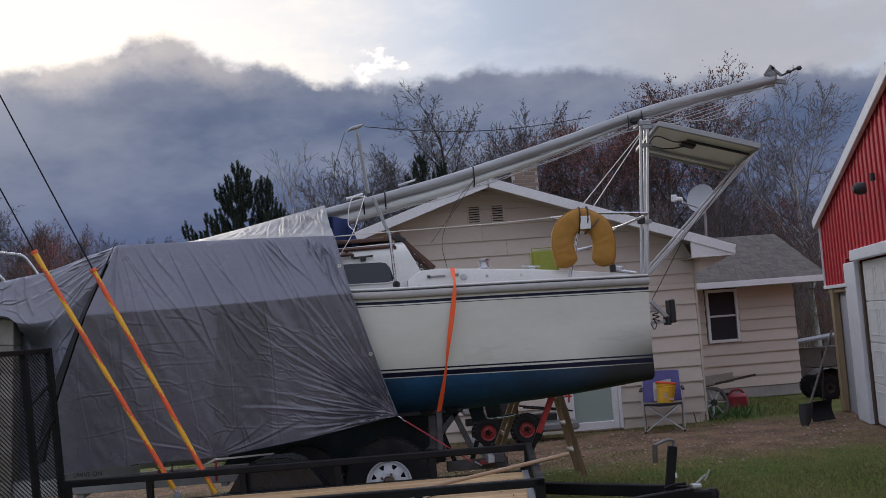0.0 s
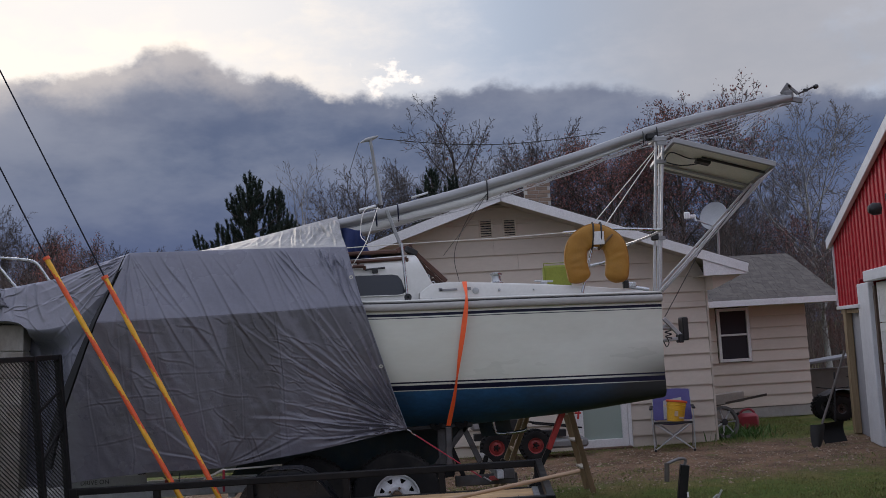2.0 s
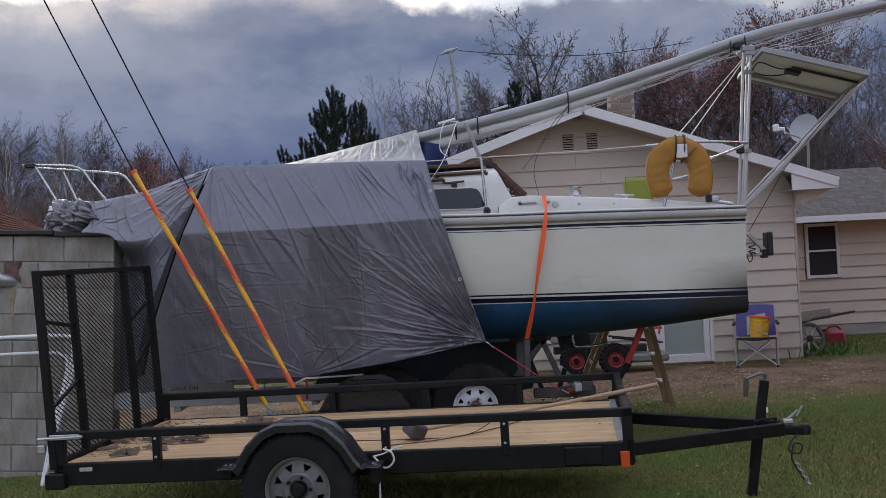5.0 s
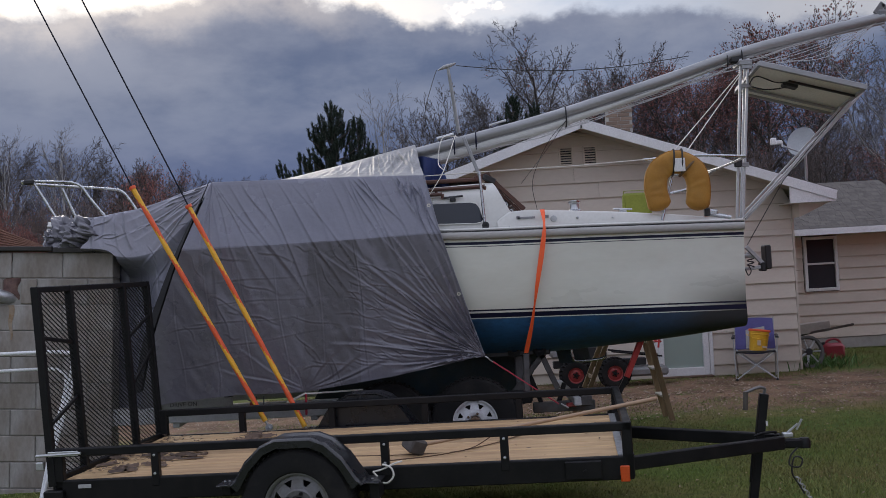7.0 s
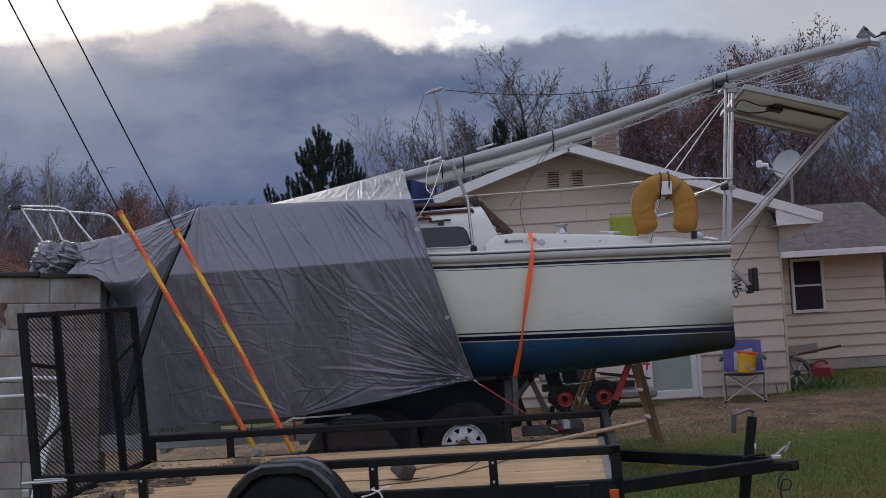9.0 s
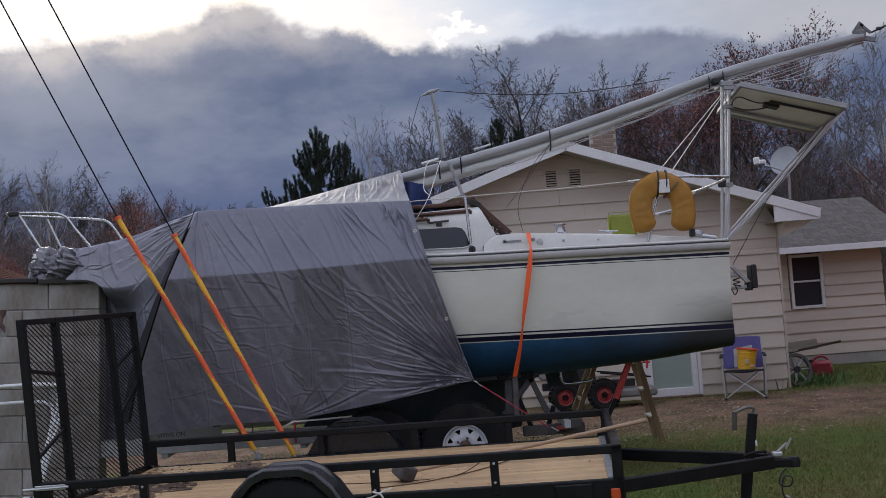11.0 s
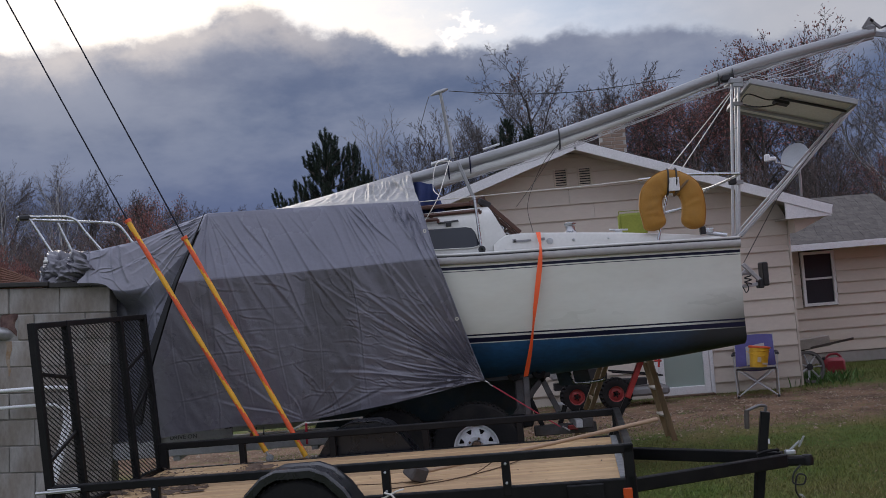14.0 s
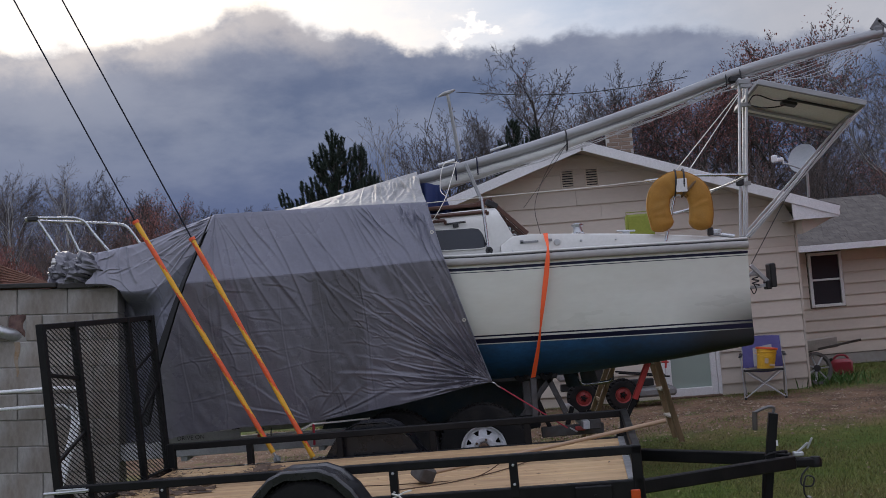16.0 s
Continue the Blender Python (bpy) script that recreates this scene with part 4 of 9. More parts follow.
def barn():
    """Local frame: x runs along the gable front towards the viewer, y goes into the barn, z up."""
    base = Matrix.Translation((7.255, 15.65, 0)) @ Matrix.Rotation(radians(255), 4, "Z")
    b = thing("barn", base, "red steel barn with white trim and a white sectional garage door", "barn")
    E, PX, PZ = 2.90, 5.25, 4.07
    slope = (PZ - E) / PX
    top = lambda x: E + slope * x if x < PX else PZ - slope * (x - PX)
    W = 2 * PX
    DX0, DX1, DH, JL = 2.40, 7.0, 2.10, 1.60
    def wallpart(name, outline, mat, y0=0.0, depth=0.16, parent=b, label=""):
        m = Matrix(((1, 0, 0, 0), (0, 0, -1, y0 + depth), (0, 1, 0, 0), (0, 0, 0, 1)))
        return part(name, Shape().prism(outline, depth, m), mat, parent, label)
    wall = wallpart("wall", [(0, 1.87), (JL, 1.87), (JL, DH + 0.12), (DX1 + 0.25, DH + 0.12), (DX1 + 0.25, 0), (W, 0), (W, top(W)), (PX, PZ), (0, E)], BARN_RED, label="red ribbed steel wall panel")
    # ribs of the steel sheets
    x = 0.10
    while x < 8.4:
        z0 = 1.89 if x < JL else DH + 0.13 if x < DX1 + 0.25 else 0.05
        rib = Shape().beam((x, -0.008, z0), (x, -0.008, top(x) - 0.03), 0.03, 0.028, 0.007, up=(0, 1, 0))
        part("rib", rib, BARN_RED, wall)
        x += 0.23
    part("drip_trim", Shape().box((0.82, -0.02, 1.86), (1.66, 0.05, 0.05), 0.004), BARN_WHITE, wall)
    # unfinished framing below the sheet, beside the door
    part("corner_trim", Shape().box((-0.005, -0.012, 2.36), (0.035, 0.04, 1.00), 0.004), BARN_WHITE, b)
    part("stud", Shape().box((0.40, 0.03, 0.93), (0.20, 0.09, 1.84), 0.006), PINE_EDGE, b, "bare lumber framing stud")
    part("stud_plate", Shape().box((0.70, 0.04, 1.80), (1.30, 0.07, 0.06), 0.005), PINE_EDGE, b)
    part("side_panel", Shape().box((0.97, 0.10, 0.92), (1.40, 0.03, 1.84), 0.004), material("grey_house_wrap", (0.36, 0.37, 0.40), 0.6, second=(0.30, 0.31, 0.34)), b, "grey sheathing panel")
    part("jamb_trim", Shape().box((1.88, 0.02, 1.08), (0.72, 0.08, 2.16), 0.008), BARN_WHITE, b, "wide white steel jamb")
    part("header_trim", Shape().box(((DX0 + DX1) / 2 - 0.04, -0.023, DH + 0.13), (DX1 - DX0 + 0.08, 0.12, 0.14), 0.008), BARN_WHITE, b)
    part("jamb_board", Shape().box((DX0 - 0.075, 0.055, 1.06), (0.09, 0.05, 2.10), 0.005), bpy.data.materials["dark_jamb"], b, "dark bare door jamb")
    # sectional door
    d = part("garage_door", Shape().box(((DX0 + DX1) / 2, 0.10, DH / 2 + 0.01), (DX1 - DX0, 0.03, DH)), DOOR_WHITE, b, "white sectional garage door")
    for r in range(4):
        z0, z1 = 0.03 + r * 0.53, 0.03 + (r + 1) * 0.53 - 0.008
        sec = part("door_section", Shape().box(((DX0 + DX1) / 2, 0.07, (z0 + z1) / 2), (DX1 - DX0 - 0.02, 0.03, z1 - z0), 0.006), DOOR_WHITE, d)
        for k in range(8):
            x0 = DX0 + 0.12 + k * 0.57
            f = Shape()
            for cx, cz, sx, sz in ((x0 + 0.23, z0 + 0.10, 0.46, 0.016), (x0 + 0.23, z1 - 0.10, 0.46, 0.016), (x0 + 0.008, (z0 + z1) / 2, 0.016, z1 - z0 - 0.184), (x0 + 0.452, (z0 + z1) / 2, 0.016, z1 - z0 - 0.184)):
                f.box((cx, 0.053, cz), (sx, 0.010, sz), 0.003)
            part("pressed_panel", f, DOOR_WHITE, sec)
    # roof with rake trim
    roof = part("roof", Shape().beam((-0.14, 4.22, E + 0.01 - 0.14 * slope), (PX, 4.22, PZ + 0.05), 8.5, 0.06, 0.004).beam((W + 0.14, 4.22, E + 0.01 - 0.14 * slope), (PX, 4.22, PZ + 0.05), 8.5, 0.06, 0.004), BARN_WHITE, b, "pale steel roof")
    part("rake_trim", Shape().beam((-0.14, -0.065, E - 0.02 - 0.14 * slope), (PX, -0.065, PZ + 0.02), 0.06, 0.15, 0.006), BARN_WHITE, roof)
    part("rake_trim", Shape().beam((W + 0.14, -0.065, E - 0.02 - 0.14 * slope), (PX, -0.065, PZ + 0.02), 0.06, 0.15, 0.006), BARN_WHITE, roof)
    part("side_wall", Shape().box((0.05, 4.1, E / 2 - 0.05), (0.1, 8.0, E - 0.1)).box((W - 0.05, 4.1, E / 2), (0.1, 8.0, E - 0.1)).box((PX, 8.0, E / 2), (W, 0.1, E)), BARN_RED, b)
    lamp = part("flood_lamp", Shape().lathe([(0.0, 0), (0.07, 0.01), (0.075, 0.10), (0.04, 0.15), (0, 0.155)], 16, pose(4.0, -0.14, 2.95, 90)).tube([(4.0, -0.06, 3.03), (4.0, -0.06, 3.12)], 0.03), WIRE_DARK, b, "small black floodlight", smooth=40)
    return b


barn()

# ---- block wall with pipe ----
BLOCK = material("weathered_concrete_block", (0.36, 0.345, 0.325), 0.92, second=(0.25, 0.225, 0.20), scale=2.2, amount=0.9, grain=55, grain_amount=0.14, bump=0.5, vary=0.10, dirt=(0.17, 0.13, 0.095), dirt_scale=2.0, dirt_amount=0.75, stretch=(1, 1, 0.45))
MORTAR = material("grey_mortar", (0.29, 0.28, 0.26), 0.95, second=(0.21, 0.20, 0.185), bump=0.4)


def block_wall():
    x0, x1, y0 = -9.2, -2.855, 9.15
    w = part("block_wall", Shape().box(((x0 + x1) / 2, y0 + 0.10, 0.88), (x1 - x0 - 0.02, 0.17, 2.14)), MORTAR)
    tagged(w, "weathered grey concrete block wall with stains", "wall", kind="structure")
    COURSE = 0.2265
    bl = Shape().box((0, 0, 0), (0.433, 0.2, COURSE - 0.007), 0.006).mesh("block", BLOCK)
    half = Shape().box((0, 0, 0), (0.213, 0.2, COURSE - 0.007), 0.006).mesh("block", BLOCK)
    for r in range(10):
        z = -0.115 + r * COURSE
        x = x1
        if r % 2 == 0:
            o = part("block", half, BLOCK, w)
            o.location = (x - 0.108, y0 + 0.1, z)
            x -= 0.22
        while x > x0:
            c = x - 0.22
            x -= 0.44
            if r == 8 and abs(c + 3.735) < 0.2:
                # hole for the pipe
                for side in (-1, 1):
                    o = part("block", Shape().box((0, 0, 0), (0.14, 0.2, COURSE - 0.008), 0.008), BLOCK, w)
                    o.location = (c + side * 0.146, y0 + 0.1, z)
                continue
            o = part("block", bl, BLOCK, w)
            o.location = (c, y0 + 0.1 + random.uniform(-0.004, 0.004), z)
    # dark plate of boards along the top
    tarred = material("tarred_board", (0.030, 0.027, 0.025), 0.7)
    for a, b_, z, h in ((x0, -3.38, 2.066, 0.040), (-3.37, -3.02, 2.056, 0.046), (-3.01, -2.86, 2.050, 0.022)):
        part("top_board", Shape().box(((a + b_) / 2, y0 + 0.08, z), (b_ - a, 0.24, h), 0.006), tarred, w, "dark tarred board")
    p = Shape().tube(curve([(-4.6, y0 - 0.10, 1.82), (-4.1, y0 - 0.10, 1.78), (-3.93, y0 - 0.09, 1.71), (-3.80, y0 - 0.03, 1.655), (-3.73, y0 + 0.06, 1.64)], 5), 0.052, 14)
    part("duct", p, STEEL, w, "galvanised pipe elbow", smooth=50)
    def wad(u, v):
        a, b = 2 * math.pi * u, math.pi * v
        r = 1 + 0.35 * noise.noise((math.cos(a) * 2.2, v * 5, 1)) + 0.25 * (0.5 - abs(noise.noise((math.sin(a) * 5, v * 9, 3))))
        cx, cz = math.cos(a) * math.sin(b), math.cos(b)
        return (-3.735 + 0.075 * r * abs(cx) ** 0.6 * (1 if cx > 0 else -1), y0 + 0.045 + 0.045 * r * math.sin(a) * math.sin(b), 1.725 + 0.105 * r * abs(cz) ** 0.7 * (1 if cz > 0 else -1))
    rag = Shape().grid(wad, 36, 24)
    part("packing_rag", rag, material("brown_rag", (0.085, 0.045, 0.04), 0.9, second=(0.19, 0.12, 0.10), scale=22, amount=0.9), w, "brown rag packed round the pipe", smooth=50)
    part("rust_streak", Shape().grid(lambda u, v: (-3.735 + 0.055 * (u - 0.5) * (1 - 0.75 * v) + 0.008 * math.sin(9 * v), y0 - 0.0065, 1.58 - 0.30 * v), 4, 8), material("rust_stain", (0.27, 0.17, 0.09), 0.95, second=(0.33, 0.28, 0.23), scale=14, amount=0.95), w, "rust stain below the pipe")
    # the wall has settled: its courses slope down towards the yard
    w.matrix_basis = Matrix.Translation((x1, 0, 2.0)) @ Matrix.Rotation(radians(3.2), 4, "Y") @ Matrix.Translation((-x1, 0, -2.0))
    return w


block_wall()

# ---- utility trailer ----
TRAILER = pose(-2.563, 6.764, 0, 0.46, -0.63, -7.0)


def utility_trailer():
    L, W, DECK = 3.66, 1.80, 0.50
    t = thing("utility_trailer", TRAILER, "black single axle utility trailer with pine deck and ramp gate", "trailer")
    frame_ = Shape()
    for v in (0.03, W - 0.03):
        frame_.beam((0, v, 0.435), (L, v, 0.435), 0.05, 0.14, 0.006)
    for u in (0.03, 0.75, 1.45, 2.15, 2.85, L - 0.03):
        frame_.beam((u, 0.05, 0.41), (u, W - 0.05, 0.41), 0.05, 0.07, 0.004)
    part("frame", frame_, BLACK_PAINT, t)
    # front sill angle round the deck
    part("front_sill", Shape().beam((L - 0.02, 0, 0.45), (L - 0.02, W, 0.45), 0.05, 0.14, 0.005), BLACK_PAINT, t)
    for k, v in enumerate((0.0, W)):
        s = 1 if k == 0 else -1
        part("top_rail", Shape().beam((0, v + s * 0.025, 0.682), (L, v + s * 0.025, 0.682), 0.05, 0.052, 0.006), BLACK_PAINT, t)
        for u in (0.69, 1.42, 2.16, 2.895):
            post = Shape().beam((u, v + s * 0.022, 0.45), (u, v + s * 0.022, 0.665), 0.045, 0.05, 0.004, up=(1, 0, 0))
            p = part("rail_post", post, BLACK_PAINT, t)
            for z in (0.53, 0.645):
                part("bolt", Shape().lathe([(0.009, 0), (0.009, 0.006), (0.0, 0.008)], 6, pose(u, v - (0.004 if k == 0 else -0.004), z, 90 if k == 0 else -90)), STEEL, p)
        part("corner_post", Shape().beam((L - 0.03, v + s * 0.03, 0.37), (L - 0.03, v + s * 0.03, 0.71), 0.06, 0.062, 0.006, up=(1, 0, 0)), BLACK_PAINT, t)
        part("rear_post", Shape().beam((0.045, v + s * 0.03, 0.40), (0.045, v + s * 0.03, 0.71), 0.05, 0.06, 0.006, up=(1, 0, 0)), BLACK_PAINT, t)
    part("front_rail", Shape().beam((L - 0.025, 0.06, 0.682), (L - 0.025, W - 0.06, 0.682), 0.05, 0.052, 0.005), BLACK_PAINT, t)
    # deck of long planks
    n = 9
    pitch = (W - 0.11) / n
    plank = Shape().box((L / 2 + 0.005, 0, DECK - 0.019), (L - 0.09, pitch - 0.009, 0.038), 0.005).mesh("plank", PINE)
    for k in range(n):
        o = part("plank", plank, PINE, t)
        o.location = (random.uniform(-0.004, 0.004), 0.055 + pitch * (k + 0.5), random.uniform(-0.002, 0.003))
        o.rotation_euler = (0, radians(180) if k % 2 else 0, 0)
        if k % 2:
            o.location.x += L + 0.01
            o.location.z += 2 * (DECK - 0.019)
    # bright end strip of the deck at the front
    part("deck_end_strip", Shape().box((L - 0.065, W / 2, DECK + 0.006), (0.05, W - 0.12, 0.012), 0.003), STEEL, t, "galvanised strip")
    # axle, springs and wheels
    ax = 1.66
    part("axle", Shape().tube([(ax, -0.05, 0.33), (ax, W + 0.05, 0.33)], 0.03), BLACK_PAINT, t, smooth=40)
    for v, out in ((-0.17, -1), (W + 0.17, 1)):
        wheel(t, (ax, v, 0.34), 0.345, 0.21, 0.195, RIM_GREY)
        if out > 0:
            wheel_ob = t.children[-1]
            wheel_ob.matrix_basis = pose(2 * ax, 2 * v, 0, 0, 0, 180)
        # moulded fender with a flat crown, two flares and end flanges
        path = [(-0.50, 0.480), (-0.405, 0.485), (-0.365, 0.52), (-0.30, 0.62), (-0.20, 0.712), (-0.11, 0.748), (0.11, 0.748), (0.20, 0.712), (0.30, 0.62), (0.365, 0.52), (0.405, 0.465), (0.50, 0.46)]
        def fen(u, w, out=out, v=v):
            i = u * (len(path) - 1)
            k = min(int(i), len(path) - 2)
            x = path[k][0] + (path[k + 1][0] - path[k][0]) * (i - k)
            z = path[k][1] + (path[k + 1][1] - path[k][1]) * (i - k)
            width = 0.255 if 0.09 < u < 0.91 else 0.20
            edge = max(0.0, (w - 0.86) / 0.14)
            sink = 0.055 * edge ** 2 if 0.12 < u < 0.88 else 0.01 * edge
            dx = -x / 0.5 * sink * 0.8
            return (ax + x + dx, v + out * (-0.14 + width * min(w / 0.9, 1.02)), z - sink - (0.012 if w < 0.75 and abs(x) < 0.3 and w > 0.2 else 0))
        f = Shape().grid(fen, 44, 14)
        ob = part("fender", f, PLASTIC_BLACK, t, "moulded black plastic fender", smooth=38)
        so = ob.modifiers.new("thick", "SOLIDIFY")
        so.thickness = 0.006
        skirt = [(x_, z_ - 0.012) for x_, z_ in path[1:-1]] + [(0.36, 0.42), (-0.36, 0.42)]
        part("fender_skirt", Shape().prism(skirt, 0.006, Matrix(((1, 0, 0, ax), (0, 0, 1, v - out * 0.137), (0, 1, 0, 0), (0, 0, 0, 1)))), PLASTIC_BLACK, ob)
        for x, z in ((-0.46, 0.488), (-0.43, 0.488), (0.45, 0.469)):
            part("bolt", Shape().lathe([(0.008, 0), (0.008, 0.007), (0, 0.008)], 6, pose(ax + x, v + out * 0.0, z)), STEEL, ob)
        part("fender_bracket", Shape().box((ax + 0.46, v + out * (-0.06), 0.40), (0.06, 0.16, 0.10), 0.005), BLACK_PAINT, t)
        part("fender_bracket", Shape().box((ax - 0.45, v - out * 0.06, 0.44), (0.06, 0.16, 0.06), 0.005), BLACK_PAINT, t)
    # A-frame tongue, coupler and jack
    cu, cv, cz = 4.84, 0.90, 0.385
    for v in (0.10, W - 0.10):
        part("tongue_beam", Shape().beam((L - 0.35, v, 0.415), (cu - 0.16, cv + (v - cv) * 0.06, 0.392), 0.052, 0.085, 0.006), BLACK_PAINT, t)
    c = Shape().beam((cu - 0.30, cv, cz + 0.002), (cu, cv, cz - 0.012), 0.075, 0.062, 0.012)
    c.lathe([(0.040, -0.035), (0.042, 0.01), (0.03, 0.03), (0, 0.033)], 18, pose(cu - 0.015, cv, cz - 0.005))
    cp = part("coupler", c, BLACK_PAINT, t, smooth=40)
    lev = Shape().beam((cu - 0.13, cv, cz + 0.055), (cu - 0.05, cv, cz + 0.12), 0.02, 0.012, 0.002).beam((cu - 0.06, cv, cz + 0.08), (cu - 0.02, cv, cz + 0.15), 0.014, 0.012, 0.002)
    lev.box((cu - 0.12, cv, cz + 0.05), (0.07, 0.05, 0.03), 0.006)
    part("latch", lev, STEEL, cp, "galvanised latch lever")
    ju = 4.575
    jack = Shape().beam((ju - 0.118, cv, -0.06), (ju + 0.012, cv, 0.715), 0.058, 0.058, 0.004, up=(1, 0, 0))
    jp = part("jack_post", jack, BLACK_PAINT, t, "square steel jack leg")
    part("jack_label", Shape().box((ju + 0.012, cv - 0.0305, 0.52), (0.012, 0.003, 0.035), 0.0005), WHITE_TRIM, jp, "small white sticker")
    h = Shape().tube(curve([(ju + 0.012, cv, 0.715), (ju + 0.018, cv - 0.01, 0.75), (ju - 0.02, cv - 0.03, 0.762), (ju - 0.07, cv - 0.05, 0.752), (ju - 0.115, cv - 0.06, 0.735)], 4), 0.010, 8)
    part("crank", h, RIM_GREY, jp, smooth=50)
    part("crank_grip", Shape().tube([(ju - 0.115, cv - 0.06, 0.742), (ju - 0.125, cv - 0.06, 0.62)], 0.017, 10), material("worn_grip", (0.07, 0.06, 0.05), 0.6), jp, smooth=50)
    cl = Shape()
    for z in (0.345, 0.445):
        cl.tube(curve([(ju - 0.08, cv - 0.06, z), (ju - 0.02, cv - 0.07, z + 0.02), (ju + 0.06, cv - 0.05, z + 0.02), (ju + 0.07, cv + 0.02, z)], 4), 0.009, 6)
    cl.tube([(ju - 0.09, cv - 0.05, 0.36), (ju - 0.12, cv - 0.05, 0.14)], 0.012, 6)
    part("u_bolt", cl, BLACK_PAINT, jp, smooth=50)
    # safety chain and plug lead that hang from the coupler
    ch = Shape()
    path_c = curve([(cu - 0.07, cv - 0.05, cz - 0.03), (cu - 0.12, cv - 0.06, cz - 0.08), (cu - 0.13, cv - 0.07, cz - 0.14), (cu - 0.07, cv - 0.08, cz - 0.15), (cu - 0.05, cv - 0.07, cz - 0.10), (cu - 0.10, cv - 0.07, cz - 0.09), (cu - 0.12, cv - 0.07, cz - 0.19), (cu - 0.08, cv - 0.07, cz - 0.27), (cu - 0.05, cv - 0.07, cz - 0.33)], 5)
    ch.tube(path_c, 0.006, 6)
    part("safety_chain", ch, WIRE_DARK, t, "thin dark safety chain", smooth=60)
    links = Shape()
    for k in range(7):
        links.lathe([(0.011, -0.003), (0.016, -0.003), (0.016, 0.003), (0.011, 0.003)], 10, pose(cu - 0.09 + 0.012 * k, cv - 0.075, cz - 0.22 - 0.022 * k, 90 * (k % 2), 30, 40), closed=True)
    part("chain_link", links, STEEL, t)
    # side marker lamp and plates
    part("marker_lamp", Shape().box((L - 0.055, -0.008, 0.405), (0.055, 0.02, 0.095), 0.006), AMBER, t, "orange side marker lamp")
    part("stake_pocket", Shape().box((L - 0.30, -0.012, 0.435), (0.22, 0.024, 0.11), 0.006).lathe([(0.011, 0), (0.011, 0.006), (0, 0.007)], 8, pose(L - 0.29, -0.024, 0.43, 90)), BLACK_PAINT, t)
    part("maker_plate", Shape().box((0.22, -0.003, 0.468), (0.085, 0.006, 0.024), 0.001), material("white_plate", (0.42, 0.42, 0.42), 0.4), t, "small white plate with worn print")
    # ramp gate, folded upright at the rear
    def gate_pt(v, z):
        return (0.0 - 0.037 * (z - 0.5), v, z)
    HZ0, HZ1 = 0.47, 1.75
    gate = part("ramp_gate", Shape().beam(gate_pt(0, HZ1 - 0.02), gate_pt(W, HZ1 - 0.02), 0.04, 0.04, 0.004), BLACK_PAINT, t, "black folding ramp gate")
    part("gate_sill", Shape().beam(gate_pt(0, HZ0 + 0.03), gate_pt(W, HZ0 + 0.03), 0.045, 0.05, 0.004), BLACK_PAINT, gate)
    for v in (0.02, 0.26 * W, 0.735 * W, W - 0.02):
        part("gate_post", Shape().beam(gate_pt(v, HZ0), gate_pt(v, HZ1), 0.05, 0.045, 0.004, up=(0, 1, 0)), BLACK_PAINT, gate)
    for (a, za), (b, zb) in (((0.02, 1.42), (0.26, 1.36)), ((0.02, 0.85), (0.26, 1.0)), ((0.735, 1.32), (0.98, 1.47)), ((0.735, 0.95), (0.98, 1.20))):
        part("gate_brace", Shape().beam(gate_pt(a * W, za), gate_pt(b * W, zb), 0.018, 0.026, 0.003), BLACK_PAINT, gate)
    net = Shape()
    rise, pitch_z = 0.62, 0.034
    for sgn in (-1, 1):
        k = -110
        while k < 170:
            z0 = HZ0 + k * pitch_z
            k += 1
            a, b = (0.0, z0), (W, z0 + sgn * rise * W)
            pts = []
            for (v0, zz0), (v1, zz1) in ((a, b),):
                t0, t1 = 0.0, 1.0
                for lo, hi in ((HZ0 + 0.03, HZ1 - 0.03),):
                    d = zz1 - zz0
                    ta, tb = (lo - zz0) / d, (hi - zz0) / d
                    t0, t1 = max(t0, min(ta, tb)), min(t1, max(ta, tb))
                if t1 - t0 > 0.01:
                    pts = [(v0 + (v1 - v0) * q, zz0 + (zz1 - zz0) * q) for q in (t0, t1)]
            if pts:
                net.beam(gate_pt(*pts[0]), gate_pt(*pts[1]), 0.0016 if sgn > 0 else 0.0034, 0.0018 if sgn > 0 else 0.0062, 0)
    part("expanded_mesh", net, BLACK_PAINT, gate, "black expanded metal mesh", kind="stuff")
    latch = Shape().box((0.10, -0.03, 0.682), (0.20, 0.012, 0.032), 0.003).tube([(-0.08, -0.03, 0.675), (0.22, -0.032, 0.682)], 0.009, 8).box((-0.06, -0.02, 0.61), (0.05, 0.03, 0.05), 0.005)
    part("gate_latch", latch, STEEL, gate, "galvanised gate latch")
    part("tail_lamp_box", Shape().box((0.02, -0.005, 0.40), (0.13, 0.07, 0.10), 0.008), BLACK_PAINT, t)
    return t


utility_trailer()

# ---- sailboat ----
BOAT_X0, BOAT_LEN = -3.72, 6.31
BEAM = [(0, 0.015), (0.04, 0.16), (0.12, 0.42), (0.25, 0.78), (0.42, 1.03), (0.58, 1.11), (0.78, 1.08), (1.0, 0.93)]
SHEER = [(0, 2.33), (0.3, 2.16), (0.58, 2.045), (0.8, 2.02), (1.0, 2.0)]
KEEL = [(0, 1.62), (0.08, 1.27), (0.22, 1.05), (0.42, 0.90), (0.62, 0.88), (0.82, 0.955), (1.0, 1.085)]


